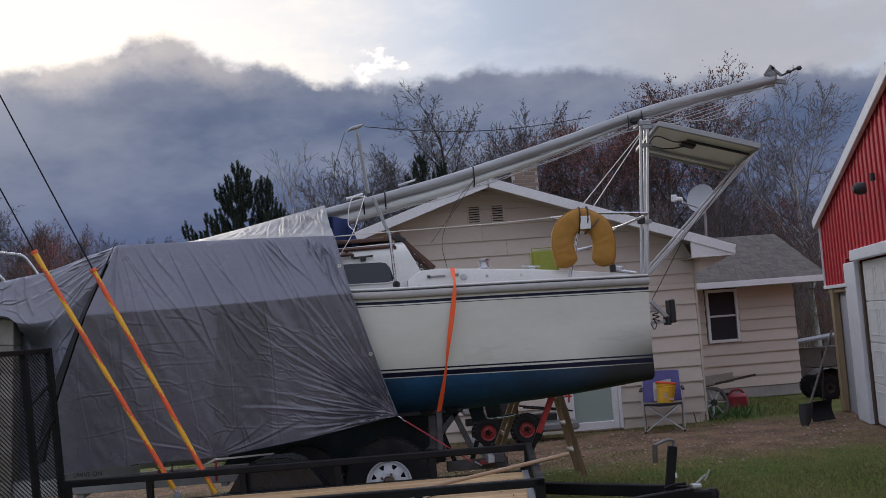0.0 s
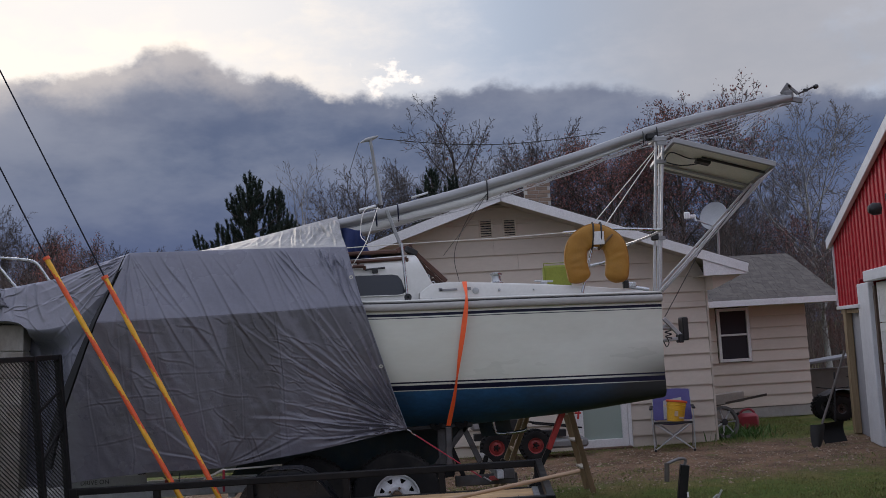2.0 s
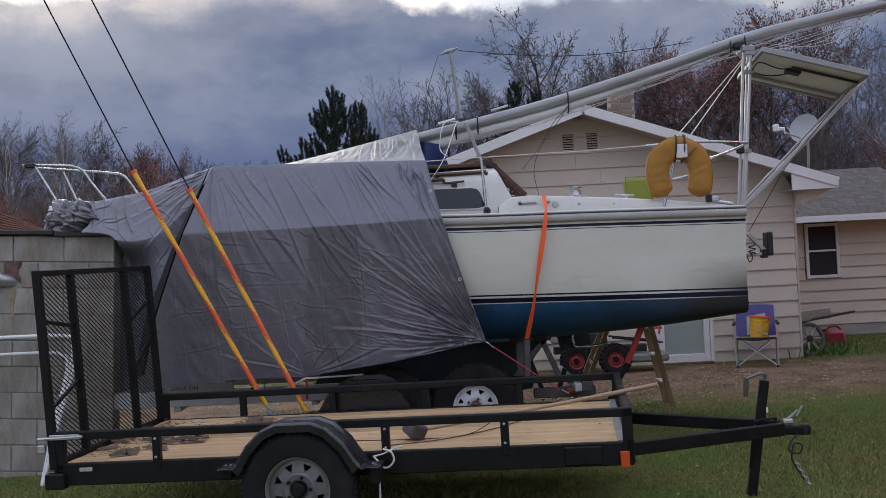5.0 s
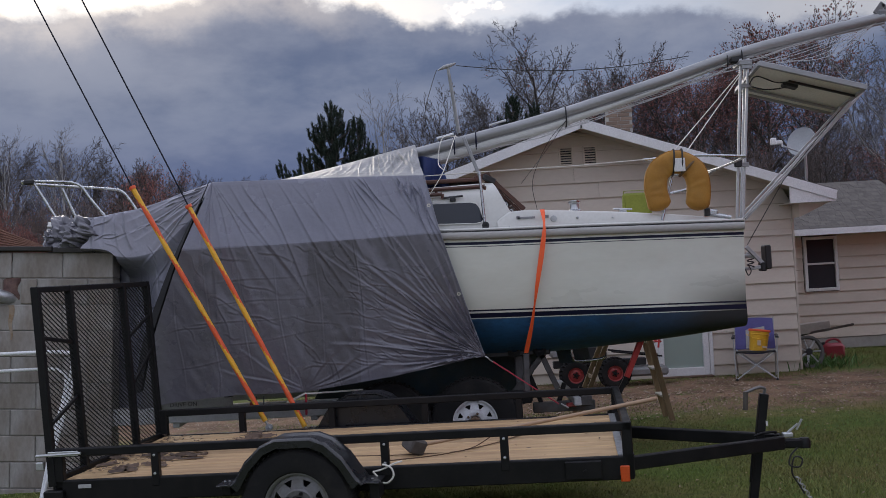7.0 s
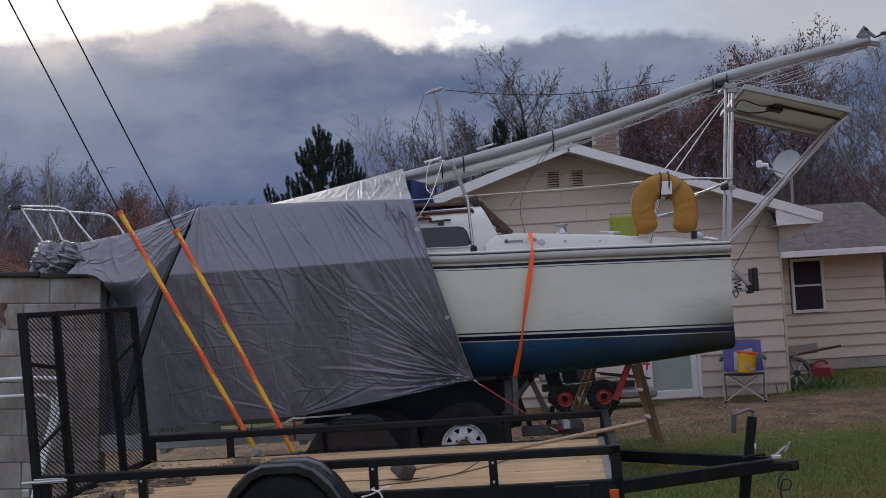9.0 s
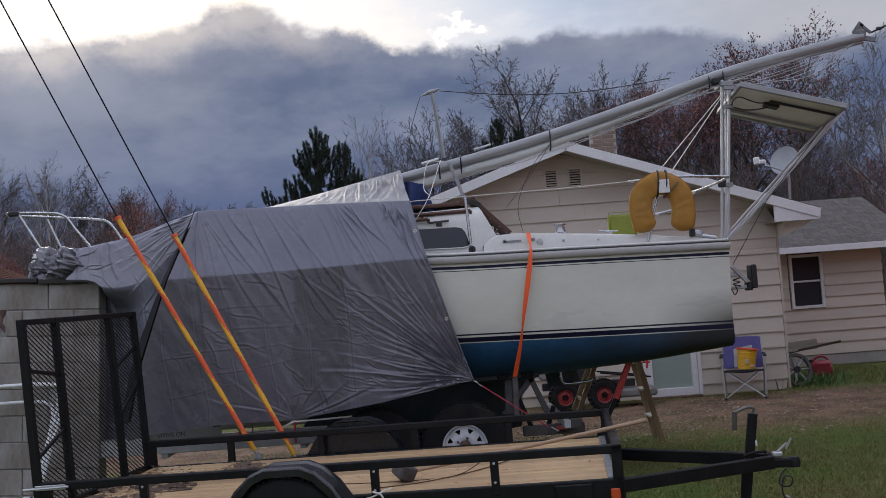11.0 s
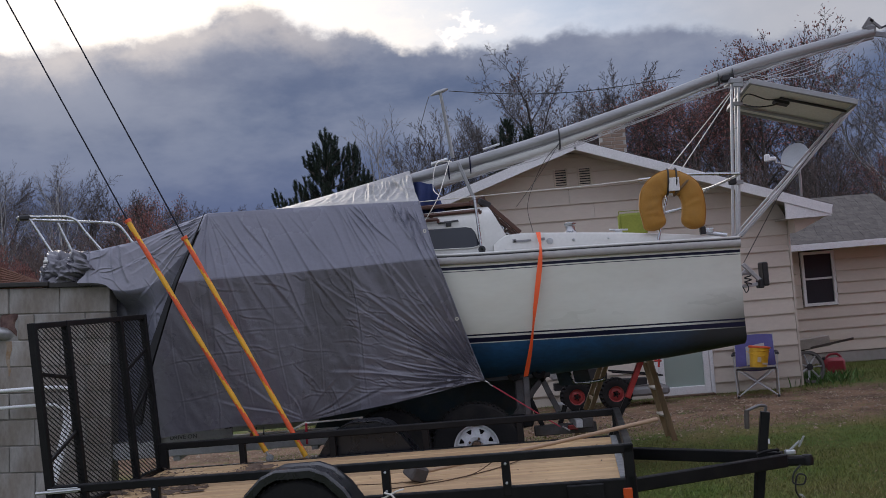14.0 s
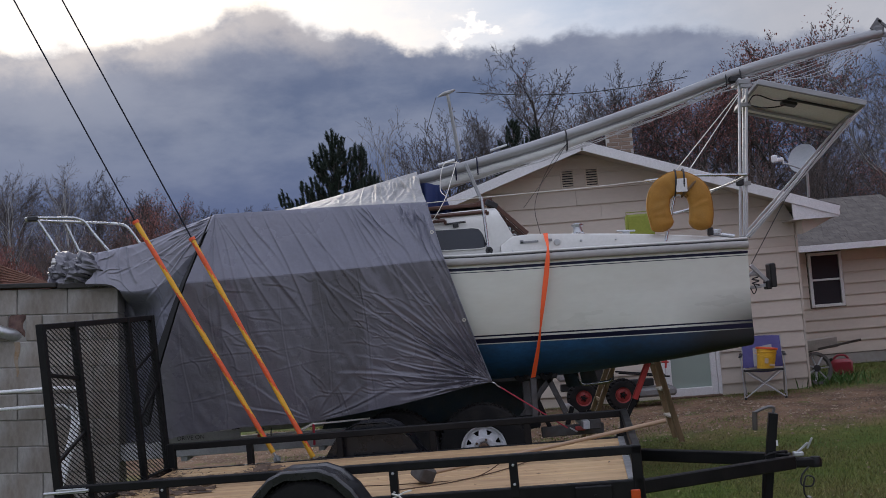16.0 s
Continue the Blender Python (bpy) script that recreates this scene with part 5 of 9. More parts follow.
def smooth_knots(knots, x):
    """A smooth line through knots."""
    xs = [k[0] for k in knots]
    i = max(0, min(len(xs) - 2, next((n for n, q in enumerate(xs[1:]) if x <= q), len(xs) - 2)))
    def slope(k):
        a, b = max(0, k - 1), min(len(xs) - 1, k + 1)
        return (knots[b][1] - knots[a][1]) / (knots[b][0] - knots[a][0])
    h = xs[i + 1] - xs[i]
    t = (x - xs[i]) / h
    p, q, m, n = knots[i][1], knots[i + 1][1], slope(i) * h, slope(i + 1) * h
    return p * (2 * t ** 3 - 3 * t * t + 1) + m * (t ** 3 - 2 * t * t + t) + q * (3 * t * t - 2 * t ** 3) + n * (t ** 3 - t * t)


def hull_at(s, z, out=0.0):
    """Half width of the hull at station s and height z."""
    b, zs, zk = smooth_knots(BEAM, s), smooth_knots(SHEER, s), smooth_knots(KEEL, s)
    d = max(0.0, min(1.0, (zs - z) / (zs - zk)))
    p, q = 2.3 + 4.0 * s * s + 12.0 * max(0.0, s - 0.7) + 90.0 * max(0.0, s - 0.82), 0.62 - 0.30 * s - 0.86 * max(0.0, s - 0.75)
    return b * max(0.0, 1 - d ** p) ** q + out


def hull_x(s, z):
    """Length position: the stem rakes aft as it goes down, the transom stands almost upright."""
    zs = smooth_knots(SHEER, s)
    return BOAT_X0 + BOAT_LEN * s + max(0.0, zs - z) * 0.75 * max(0.0, 1 - s * 3.2) - 0.03 * min(0.6, zs - z) * max(0.0, (s - 0.9) * 10) + 0.03 * max(0.0, 1.34 - z) * max(0.0, (s - 0.9) * 10)


def sailboat():
    b = thing("sailboat", (0, 10.0, 0), "white sailboat with navy stripes and worn blue bottom, on a trailer", "sailboat")
    wl = lambda x: 1.372 - 0.0215 * (x - 0.3)
    hull = Shape()
    NS = 56
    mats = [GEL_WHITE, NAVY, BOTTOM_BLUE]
    def rows(s):
        zs, zk = smooth_knots(SHEER, s), smooth_knots(KEEL, s)
        x = BOAT_X0 + BOAT_LEN * s
        w = max(wl(x), zk + 0.12)
        r = [(zs, 0), (zs - 0.085, 0), (zs - 0.088, 1), (zs - 0.112, 1), (zs - 0.115, 0), (zs - 0.124, 1), (zs - 0.130, 1)]
        for k in range(7):
            t = (k + 1) / 8
            r.append((zs - 0.133 + (w - zs + 0.133) * t, 0))
        r += [(w + 0.002, 0), (w, 1), (w - 0.013, 1), (w - 0.028, 0), (w - 0.030, 1), (w - 0.070, 1), (w - 0.078, 0)]
        low = w - 0.080
        for k in range(11):
            t = (k / 10) ** 0.8
            r.append((low + (zk - low) * t, 2))
        return r
    stations = [1 - (1 - k / NS) ** 1.0 for k in range(NS + 1)]
    for side in (-1, 1):
        n0 = len(hull.v)
        for s in stations:
            for z, _ in rows(s):
                hull.v.append((hull_x(s, z), side * hull_at(s, z), z))
        nr = len(rows(0.5))
        kinds = [k for _, k in rows(0.5)]
        for i in range(NS):
            for j in range(nr - 1):
                a = n0 + i * nr + j
                q = (a, a + nr, a + nr + 1, a + 1)
                hull.f.append(q if side < 0 else tuple(reversed(q)))
                m_up, m_dn = kinds[j], kinds[j + 1]
                hull.m.append(m_dn if m_up == 0 and m_dn == 2 else (m_up if m_up == m_dn else (0 if 2 not in (m_up, m_dn) else 2)))
    # transom
    tr = len(hull.v)
    rr = rows(1.0)
    for side in (-1, 1):
        for z, _ in rr:
            hull.v.append((hull_x(1.0, z), side * hull_at(1.0, z), z))
    n = len(rr)
    for j in range(n - 1):
        hull.f.append((tr + j, tr + n + j, tr + n + j + 1, tr + j + 1))
        hull.m.append(0 if rr[j + 1][0] > wl(2.6) else 2)
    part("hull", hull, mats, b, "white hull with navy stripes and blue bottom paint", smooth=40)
    # keel stub with the hinge
    part("keel", Shape().grid(lambda u, v: (-1.1 + 2.0 * u - 0.25 * v, 0.09 * math.sin(math.pi * u) * (1 if v < 2 else 1), 0.92 - 0.45 * v), 10, 4).grid(lambda u, v: (-1.1 + 2.0 * u - 0.25 * v, -0.09 * math.sin(math.pi * u), 0.92 - 0.45 * v), 10, 4), SLIME, b, smooth=40)
    part("skeg", Shape().grid(lambda u, v: (0.98 + 0.3 * u + 0.05 * v, 0.05 * math.cos(math.pi * (u - 0.5)) - 0.10, 1.02 - 0.22 * v), 8, 4).grid(lambda u, v: (0.98 + 0.3 * u + 0.05 * v, -0.05 * math.cos(math.pi * (u - 0.5)) - 0.10, 1.02 - 0.22 * v), 8, 4), SLIME, b, smooth=50)
    # rub rail round the sheer
    for side in (-1, 1):
        pts = [(hull_x(s, smooth_knots(SHEER, s)) + 0.0, side * (hull_at(s, smooth_knots(SHEER, s) - 0.02) + 0.012), smooth_knots(SHEER, s) - 0.035) for s in [k / 40 for k in range(41)]]
        rail = Shape().tube(pts, 0.022, 10, flat=1.55)
        part("rail_seam", Shape().tube([(x, y * 1.004, z + 0.036) for x, y, z in pts], 0.006, 6), WIRE_DARK, b, "thin dark line above the rub rail", smooth=60)
        part("rub_rail", rail, RUB_RAIL, b, "grey rub rail", smooth=60)
        edge = Shape().tube([(x, y * 0.982, z + 0.052) for x, y, z in pts], 0.011, 8)
        part("toe_rail", edge, GEL_DECK, b, smooth=60)
    part("deck", Shape().grid(lambda u, v: (hull_x(u, smooth_knots(SHEER, u)), (v * 2 - 1) * hull_at(u, smooth_knots(SHEER, u) - 0.005), smooth_knots(SHEER, u) + 0.01 + 0.05 * (1 - (v * 2 - 1) ** 2)), 30, 10), GEL_DECK, b, smooth=50)
    # cabin trunk
    def cabin(u, v):
        x = -2.05 + u * 2.74
        half = 0.50 + 0.26 * min(1, u * 2.2) ** 0.7
        top = 2.40 + 0.07 * u
        base = smooth_knots(SHEER, (x - BOAT_X0) / BOAT_LEN) + 0.01
        a = v * math.pi
        cy = math.cos(a)
        yy = -half * (abs(cy) ** 0.20) * (1 if cy > 0 else -1)
        zz = base + (top - base) * (math.sin(a) ** 0.24) + 0.05 * (1 - (yy / half) ** 2) * math.sin(a)
        tilt = 0.20 * (zz - base) / 0.4
        yy *= 1 - 0.12 * (zz - base) / 0.4
        return (x - 0.95 * tilt * max(0.0, min(1.0, (u - 0.72) / 0.28))  + (0.5 * (zz - base) if u < 0.02 else 0), yy, zz)
    trunk = Shape().grid(cabin, 40, 36)
    end = [cabin(1, k / 36) for k in range(37)]
    trunk.add(end, [tuple(range(36, -1, -1))])
    c = part("cabin", trunk, GEL_DECK, b, "white moulded cabin trunk", smooth=35)
    # side windows with a rounded after corner
    for side in (-1, 1):
        def on_cabin(x, z):
            u = (x + 2.05) / 2.62
            base = smooth_knots(SHEER, (x - BOAT_X0) / BOAT_LEN) + 0.01
            return side * (0.50 + 0.26 * min(1, u * 2.2) ** 0.7) * (1 - 0.12 * (z - base) / 0.4) * 1.004
        out = [(-0.75, 2.145), (0.30, 2.118), (0.355, 2.128), (0.37, 2.15), (0.34, 2.255), (0.31, 2.295), (0.26, 2.308), (-0.75, 2.318)]
        w = Shape()
        v = [(x, on_cabin(x, z) + side * 0.004, z) for x, z in out] + [(x, on_cabin(x, z) + side * 0.012, z) for x, z in out]
        n = len(out)
        w.add(v, [tuple(range(n)), tuple(range(2 * n - 1, n - 1, -1))] + [(k, (k + 1) % n, n + (k + 1) % n, n + k) for k in range(n)])
        win = part("cabin_window", w, SMOKED, c, "smoked cabin window")
        fr = Shape().tube([(x, on_cabin(x, z) + side * 0.008, z) for x, z in out + out[:1]], 0.006, 6)
        part("window_frame", fr, GEL_DECK, win, smooth=60)
        # teak hand rail in loops on the cabin top edge
        hr = Shape()
        for z, x0, x1 in ((2.43, -0.9, 0.40), (2.375, -0.9, 0.02)):
            pts = [(x0 + (x1 - x0) * k / 12, side * (0.635 if z > 2.4 else 0.70), z + 0.02 * k / 12) for k in range(13)]
            hr.tube(pts, 0.018, 6)
            for k in range(0, 13, 4):
                hr.tube([pts[k], (pts[k][0], pts[k][1], pts[k][2] - 0.035)], 0.014, 6)
        part("hand_rail", hr, TEAK, c, "dark teak hand rail", smooth=50)
    # companionway: sliding hatch and teak drop-board rails on the sloping bulkhead
    hatch = Shape().box((0.02, 0, 2.545), (0.75, 0.62, 0.035), 0.01)
    part("hatch", hatch, TEAK, c, "teak framed sliding hatch")
    RAIL_TOP, RAIL_LOW = (0.44, 2.555), (0.755, 2.235)
    for y in (-0.46, 0.46):
        part("companionway_rail", Shape().beam((RAIL_TOP[0], y, RAIL_TOP[1]), (RAIL_LOW[0], y, RAIL_LOW[1]), 0.030, 0.040, 0.005), TEAK, c, "teak companionway rail")
        part("companionway_rail", Shape().beam((RAIL_TOP[0] - 0.045, y * 0.93, RAIL_TOP[1] - 0.01), (RAIL_LOW[0] - 0.05, y * 0.93, RAIL_LOW[1]), 0.02, 0.024, 0.004), TEAK, c, "teak companionway rail")
    for k in range(4):
        f0, f1 = k / 4 + 0.012, (k + 1) / 4 - 0.012
        at_ = lambda f: (RAIL_TOP[0] - 0.02 + (RAIL_LOW[0] - RAIL_TOP[0]) * f, 0, RAIL_TOP[1] - 0.02 + (RAIL_LOW[1] - RAIL_TOP[1]) * f)
        part("drop_board", Shape().beam(at_(f0), at_(f1), 0.88, 0.018, 0.004), TEAK, c, "dark teak drop board")
    part("hatch_stop", Shape().beam((0.32, -0.45, 2.535), (0.46, -0.45, 2.575), 0.05, 0.045, 0.006), TEAK, c)
    part("hatch_stop", Shape().beam((0.40, -0.5, 2.55), (0.50, -0.46, 2.50), 0.04, 0.05, 0.006), WIRE_DARK, c, "dark hatch latch")
    gear = Shape()
    for k in range(4):
        gear.lathe([(0.014, -0.004), (0.022, -0.004), (0.022, 0.004), (0.014, 0.004)], 12, pose(0.50 + 0.045 * k, -0.42, 2.42 - 0.065 * k, 90, 30 * k, 0), closed=True)
        gear.tube([(0.47 + 0.045 * k, -0.40, 2.44 - 0.065 * k), (0.51 + 0.045 * k, -0.42, 2.40 - 0.065 * k)], 0.008, 6)
    part("shackle", gear, STAINLESS, c, smooth=40)
    cl = Shape().tube([(0.02, -0.70, 2.36), (0.20, -0.70, 2.37)], 0.010, 6).box((0.11, -0.70, 2.345), (0.05, 0.03, 0.04), 0.005)
    part("cleat", cl, WIRE_DARK, c, smooth=40)
    # cockpit coaming, each side
    for side in (-1, 1):
        top = [(0.50, 2.12), (0.56, 2.195), (0.75, 2.205), (1.1, 2.18), (1.6, 2.14), (2.1, 2.09), (2.42, 2.05)]
        def coam(u, v, side=side):
            x = 0.48 + u * 1.98
            z1 = lerp(top, x)
            base = smooth_knots(SHEER, (x - BOAT_X0) / BOAT_LEN) - 0.005
            yy = (0.94, 0.925, 0.915, 0.90, 0.80, 0.77, 0.76)[int(round(v * 6))]
            zz = base + (z1 - base) * (0, 0.5, 0.88, 1.0, 1.0, 0.9, 0)[int(round(v * 6))]
            yy -= 0.13 * max(0, (x - 1.5)) / 1.0 * 0.8
            return (x, side * yy, zz)
        co = Shape().grid(coam, 36, 6)
        p = part("coaming", co, GEL_DECK, b, "white moulded cockpit coaming", smooth=50)
        if side < 0:
            # maker's script becomes plain bars
            sc = Shape().box((0.73, -0.932, 2.135), (0.15, 0.004, 0.018), 0.001).box((0.66, -0.932, 2.140), (0.03, 0.004, 0.030), 0.001)
            part("name_bar", sc, material("grey_script", (0.25, 0.25, 0.26), 0.4, 0.3), p)
            part("number_bar", Shape().box((0.905, -0.932, 2.138), (0.035, 0.004, 0.024), 0.001), bpy.data.materials["grey_script"], p)
            for x, z, r in ((1.17, 2.112, 0.012), (1.47, 2.10, 0.008), (0.58, 2.07, 0.007), (0.965, 2.115, 0.030)):
                fit_ = Shape().lathe([(r, 0), (r * 0.9, 0.012), (0, 0.014)], 12, pose(x, -0.925 + 0.1 * max(0, x - 1.5), z, 90))
                part("deck_fitting", fit_, STEEL, p, smooth=40)
            wn = Shape().lathe([(0.058, 0), (0.058, 0.014), (0.047, 0.022), (0.040, 0.045), (0.041, 0.070), (0.052, 0.080), (0.053, 0.094), (0.035, 0.097), (0.034, 0.104), (0.012, 0.105), (0.012, 0.098), (0, 0.098)], 28, pose(1.16, -0.84, 2.165))
            part("winch", wn, STAINLESS, p, "polished sheet winch", smooth=35)
            ck = Shape().tube([(1.50, -0.82, 2.175), (1.66, -0.82, 2.165)], 0.009, 6).box((1.58, -0.82, 2.155), (0.06, 0.03, 0.03), 0.005)
            part("cleat", ck, STEEL, p, smooth=40)
            bl = Shape().box((2.36, -0.80, 2.10), (0.10, 0.05, 0.05), 0.012).tube([(2.32, -0.80, 2.09), (2.52, -0.80, 2.05)], 0.018, 8)
            part("fairlead", bl, STAINLESS, p, smooth=40)
            part("fairlead_block", Shape().box((2.31, -0.82, 2.105), (0.05, 0.05, 0.07), 0.008), WIRE_DARK, p)
    # bow pulpit
    pul = Shape().tube(curve([(-3.945, 0.0, 2.77), (-3.88, -0.10, 2.776), (-3.50, -0.15, 2.745), (-3.42, -0.15, 2.733), (-3.34, -0.15, 2.690), (-3.27, -0.15, 2.585), (-3.155, -0.15, 2.433), (-3.08, -0.15, 2.33)], 6), 0.0125, 8)
    part("pulpit_tube", pul, STAINLESS, b, "stainless bow pulpit tube", smooth=50)
    pul = Shape().tube(curve([(-3.945, 0.0, 2.77), (-3.90, 0.10, 2.768), (-3.446, 0.15, 2.720), (-3.148, 0.15, 2.683), (-3.05, 0.15, 2.652), (-2.99, 0.15, 2.579), (-2.934, 0.15, 2.489), (-2.84, 0.15, 2.34)], 6), 0.0125, 8)
    part("pulpit_tube", pul, STAINLESS, b, "stainless bow pulpit tube", smooth=50)
    for x0, z0, x1, y in ((-3.80, 2.765, -3.55, -0.12), (-3.618, 2.715, -3.455, 0.12)):
        part("pulpit_leg", Shape().tube([(x0, y, z0), (x1, y, 2.32)], 0.0125, 8), STAINLESS, b, smooth=50)
    part("bow_lamp", Shape().box((-3.838, -0.12, 2.765), (0.10, 0.06, 0.05), 0.015), WIRE_DARK, b, "black bow lamp")
    # stanchion, lifelines and stern rail
    st = Shape().tube([(0.375, -0.90, 2.06), (0.35, -0.88, 2.56)], 0.013, 8)
    stn = part("stanchion", st, STAINLESS, b, "stainless stanchion", smooth=50)
    part("stanchion_base", Shape().lathe([(0.04, 0), (0.035, 0.015), (0.02, 0.03), (0.018, 0.06)], 14, pose(0.376, -0.90, 2.05)).lathe([(0.012, -0.012), (0.032, -0.012), (0.032, 0.012), (0.012, 0.012)], 12, pose(0.377, -0.93, 2.09, 90), closed=True), WIRE_DARK, stn, smooth=40)
    for y, z0, z1 in ((-0.88, 2.555, 2.60),):
        lf = Shape().tube([(-0.45, y, 2.54), (0.35, y, z0), (1.2, y, 2.565), (1.9, -0.86, z1 - 0.01), (2.0, -0.85, z1)], 0.0045, 6)
        part("lifeline", lf, ROPE_WHITE, b, "white coated lifeline", smooth=50)
    sr = Shape()
    sr.tube(curve([(1.78, -0.85, 2.585), (2.2, -0.84, 2.60), (2.62, -0.78, 2.58), (2.70, -0.70, 2.58), (2.74, 0.0, 2.58), (2.70, 0.70, 2.58), (2.5, 0.80, 2.58), (2.2, 0.84, 2.6)], 6), 0.013, 8)
    sr.tube(curve([(1.95, 0.75, 2.36), (2.35, 0.75, 2.39), (2.62, 0.72, 2.45), (2.72, 0.60, 2.56), (2.74, 0.2, 2.58)], 6), 0.013, 8)
    sr.tube([(1.905, -0.88, 2.05), (2.07, -0.85, 2.595)], 0.013, 8)
    part("stern_rail", sr, STAINLESS, b, "stainless stern rail", smooth=50)
    # mast crutch at the stern: upright channels with cross pieces, raking braces
    for x0, x1, y in ((2.765, 2.895, -0.10), (2.822, 2.965, -0.10), (2.86, 2.99, 0.10)):
        part("crutch_post", Shape().beam((x0, y, 2.02), (x1, y, 3.56), 0.024, 0.024, 0.004, up=(1, 0, 0)), BRIGHT_ALU, b, "aluminium mast crutch post")
    for z in (2.56, 3.30, 3.48):
        part("crutch_rung", Shape().beam((2.77 + 0.085 * (z - 2.05), -0.125, z), (2.86 + 0.09 * (z - 2.05), -0.125, z), 0.02, 0.04, 0.004), ALUMINIUM, b)
    part("crutch_head", Shape().box((2.93, -0.02, 3.52), (0.12, 0.24, 0.05), 0.008), ALUMINIUM, b)
    part("crutch_clamp", Shape().box((2.80, -0.135, 2.585), (0.07, 0.05, 0.09), 0.01), WIRE_DARK, b)
    part("crutch_roller", Shape().box((2.87, -0.02, 3.565), (0.13, 0.10, 0.07), 0.02), WIRE_DARK, b, "black mast roller")
    for dx, y in ((-0.045, -0.12), (-0.008, -0.10), (-0.03, 0.12)):
        part("crutch_brace", Shape().beam((2.855 + dx, y, 2.05), (4.03 + dx, y, 3.185), 0.020, 0.020, 0.004), BRIGHT_ALU, b, "aluminium raking brace")
    # solar panel on top of the braces, seen from below
    pm = Matrix.Translation((3.435, -0.03, 3.257)) @ Matrix.Rotation(radians(-4), 4, "Z") @ Matrix.Rotation(radians(16.8), 4, "Y") @ Matrix.Rotation(radians(-5.5), 4, "X")
    pl = part("solar_panel", Shape().box((0, 0, 0), (0.97, 0.93, 0.008), 0, pm), material("panel_backsheet", (0.72, 0.70, 0.62), 0.5, second=(0.64, 0.62, 0.55)), b, "solar panel with pale back sheet")
    fr = Shape()
    for y in (-0.47, 0.47):
        fr.box((0, y, 0.0), (0.98, 0.035, 0.05), 0.004, pm)
    for x in (-0.478, 0.478):
        fr.box((x, 0, 0.0), (0.03, 0.90, 0.05), 0.004, pm)
    part("panel_frame", fr, ALUMINIUM, pl)
    part("panel_rail", Shape().box((0.16, -0.24, -0.024), (0.62, 0.03, 0.02), 0.004, pm), WIRE_DARK, pl, "dark mounting rail")
    part("panel_rail", Shape().box((0.0, 0.27, -0.024), (0.95, 0.04, 0.02), 0.004, pm), ALUMINIUM, pl)
    part("junction_box", Shape().box((-0.10, -0.10, -0.02), (0.14, 0.10, 0.03), 0.006, pm), WIRE_DARK, pl)
    cb = Shape().tube(curve([(2.96, -0.1, 3.30), (3.10, -0.15, 3.25), (3.3, -0.12, 3.27), (3.4, -0.1, 3.34), (3.62, -0.2, 3.30)], 6), 0.007, 6).tube(curve([(2.94, -0.1, 3.28), (3.0, -0.2, 3.37), (3.2, -0.2, 3.30), (3.44, -0.15, 3.33)], 6), 0.006, 6)
    part("panel_cable", cb, WIRE_DARK, pl, smooth=60)
    part("backstay_line", Shape().tube([(2.76, -0.4, 1.80), (3.16, -0.3, 2.38), (3.75, -0.2, 3.0)], 0.004, 5), WIRE_DARK, b, smooth=60)
    # outboard bracket on the transom
    br = Shape().tube([(2.56, -0.45, 1.715), (2.80, -0.45, 1.70)], 0.016, 8).beam((2.56, -0.45, 1.575), (2.86, -0.45, 1.60), 0.05, 0.03, 0.004).beam((2.73, -0.47, 1.79), (2.88, -0.47, 1.62), 0.04, 0.035, 0.004).beam((2.66, -0.40, 1.64), (2.80, -0.40, 1.75), 0.03, 0.03, 0.004)
    p = part("motor_bracket", br, GALV, b, "folding outboard motor bracket", smooth=30)
    part("motor_pad", Shape().box((2.915, -0.45, 1.685), (0.055, 0.14, 0.215), 0.010).box((2.875, -0.45, 1.60), (0.05, 0.10, 0.08), 0.008), WIRE_DARK, p, "black motor mounting pad")
    part("bracket_spring", Shape().tube(curve([(2.76 + 0.03 * math.cos(k), -0.48 + 0.02 * math.sin(k), 1.68 - 0.006 * k) for k in range(14)], 3), 0.006, 5), WIRE_DARK, p, smooth=60)
    part("bracket_cord", Shape().tube(curve([(2.68, -0.5, 1.62), (2.71, -0.5, 1.57), (2.73, -0.5, 1.53), (2.755, -0.5, 1.57), (2.73, -0.5, 1.63)], 5), 0.005, 5), WIRE_DARK, p, smooth=60)
    part("rudder_fitting", Shape().tube(curve([(2.62, -0.2, 2.0), (2.66, -0.2, 1.93), (2.62, -0.2, 1.86), (2.62, -0.2, 1.78)], 4), 0.010, 6), STAINLESS, p, smooth=40)
    for z in (1.72, 1.58, 1.46):
        part("gudgeon", Shape().lathe([(0.025, 0), (0.025, 0.02), (0.012, 0.045), (0, 0.045)], 12, pose(2.555, -0.55, z, 0, 90, 0)), GALV, p, smooth=40)
    return b


sailboat()


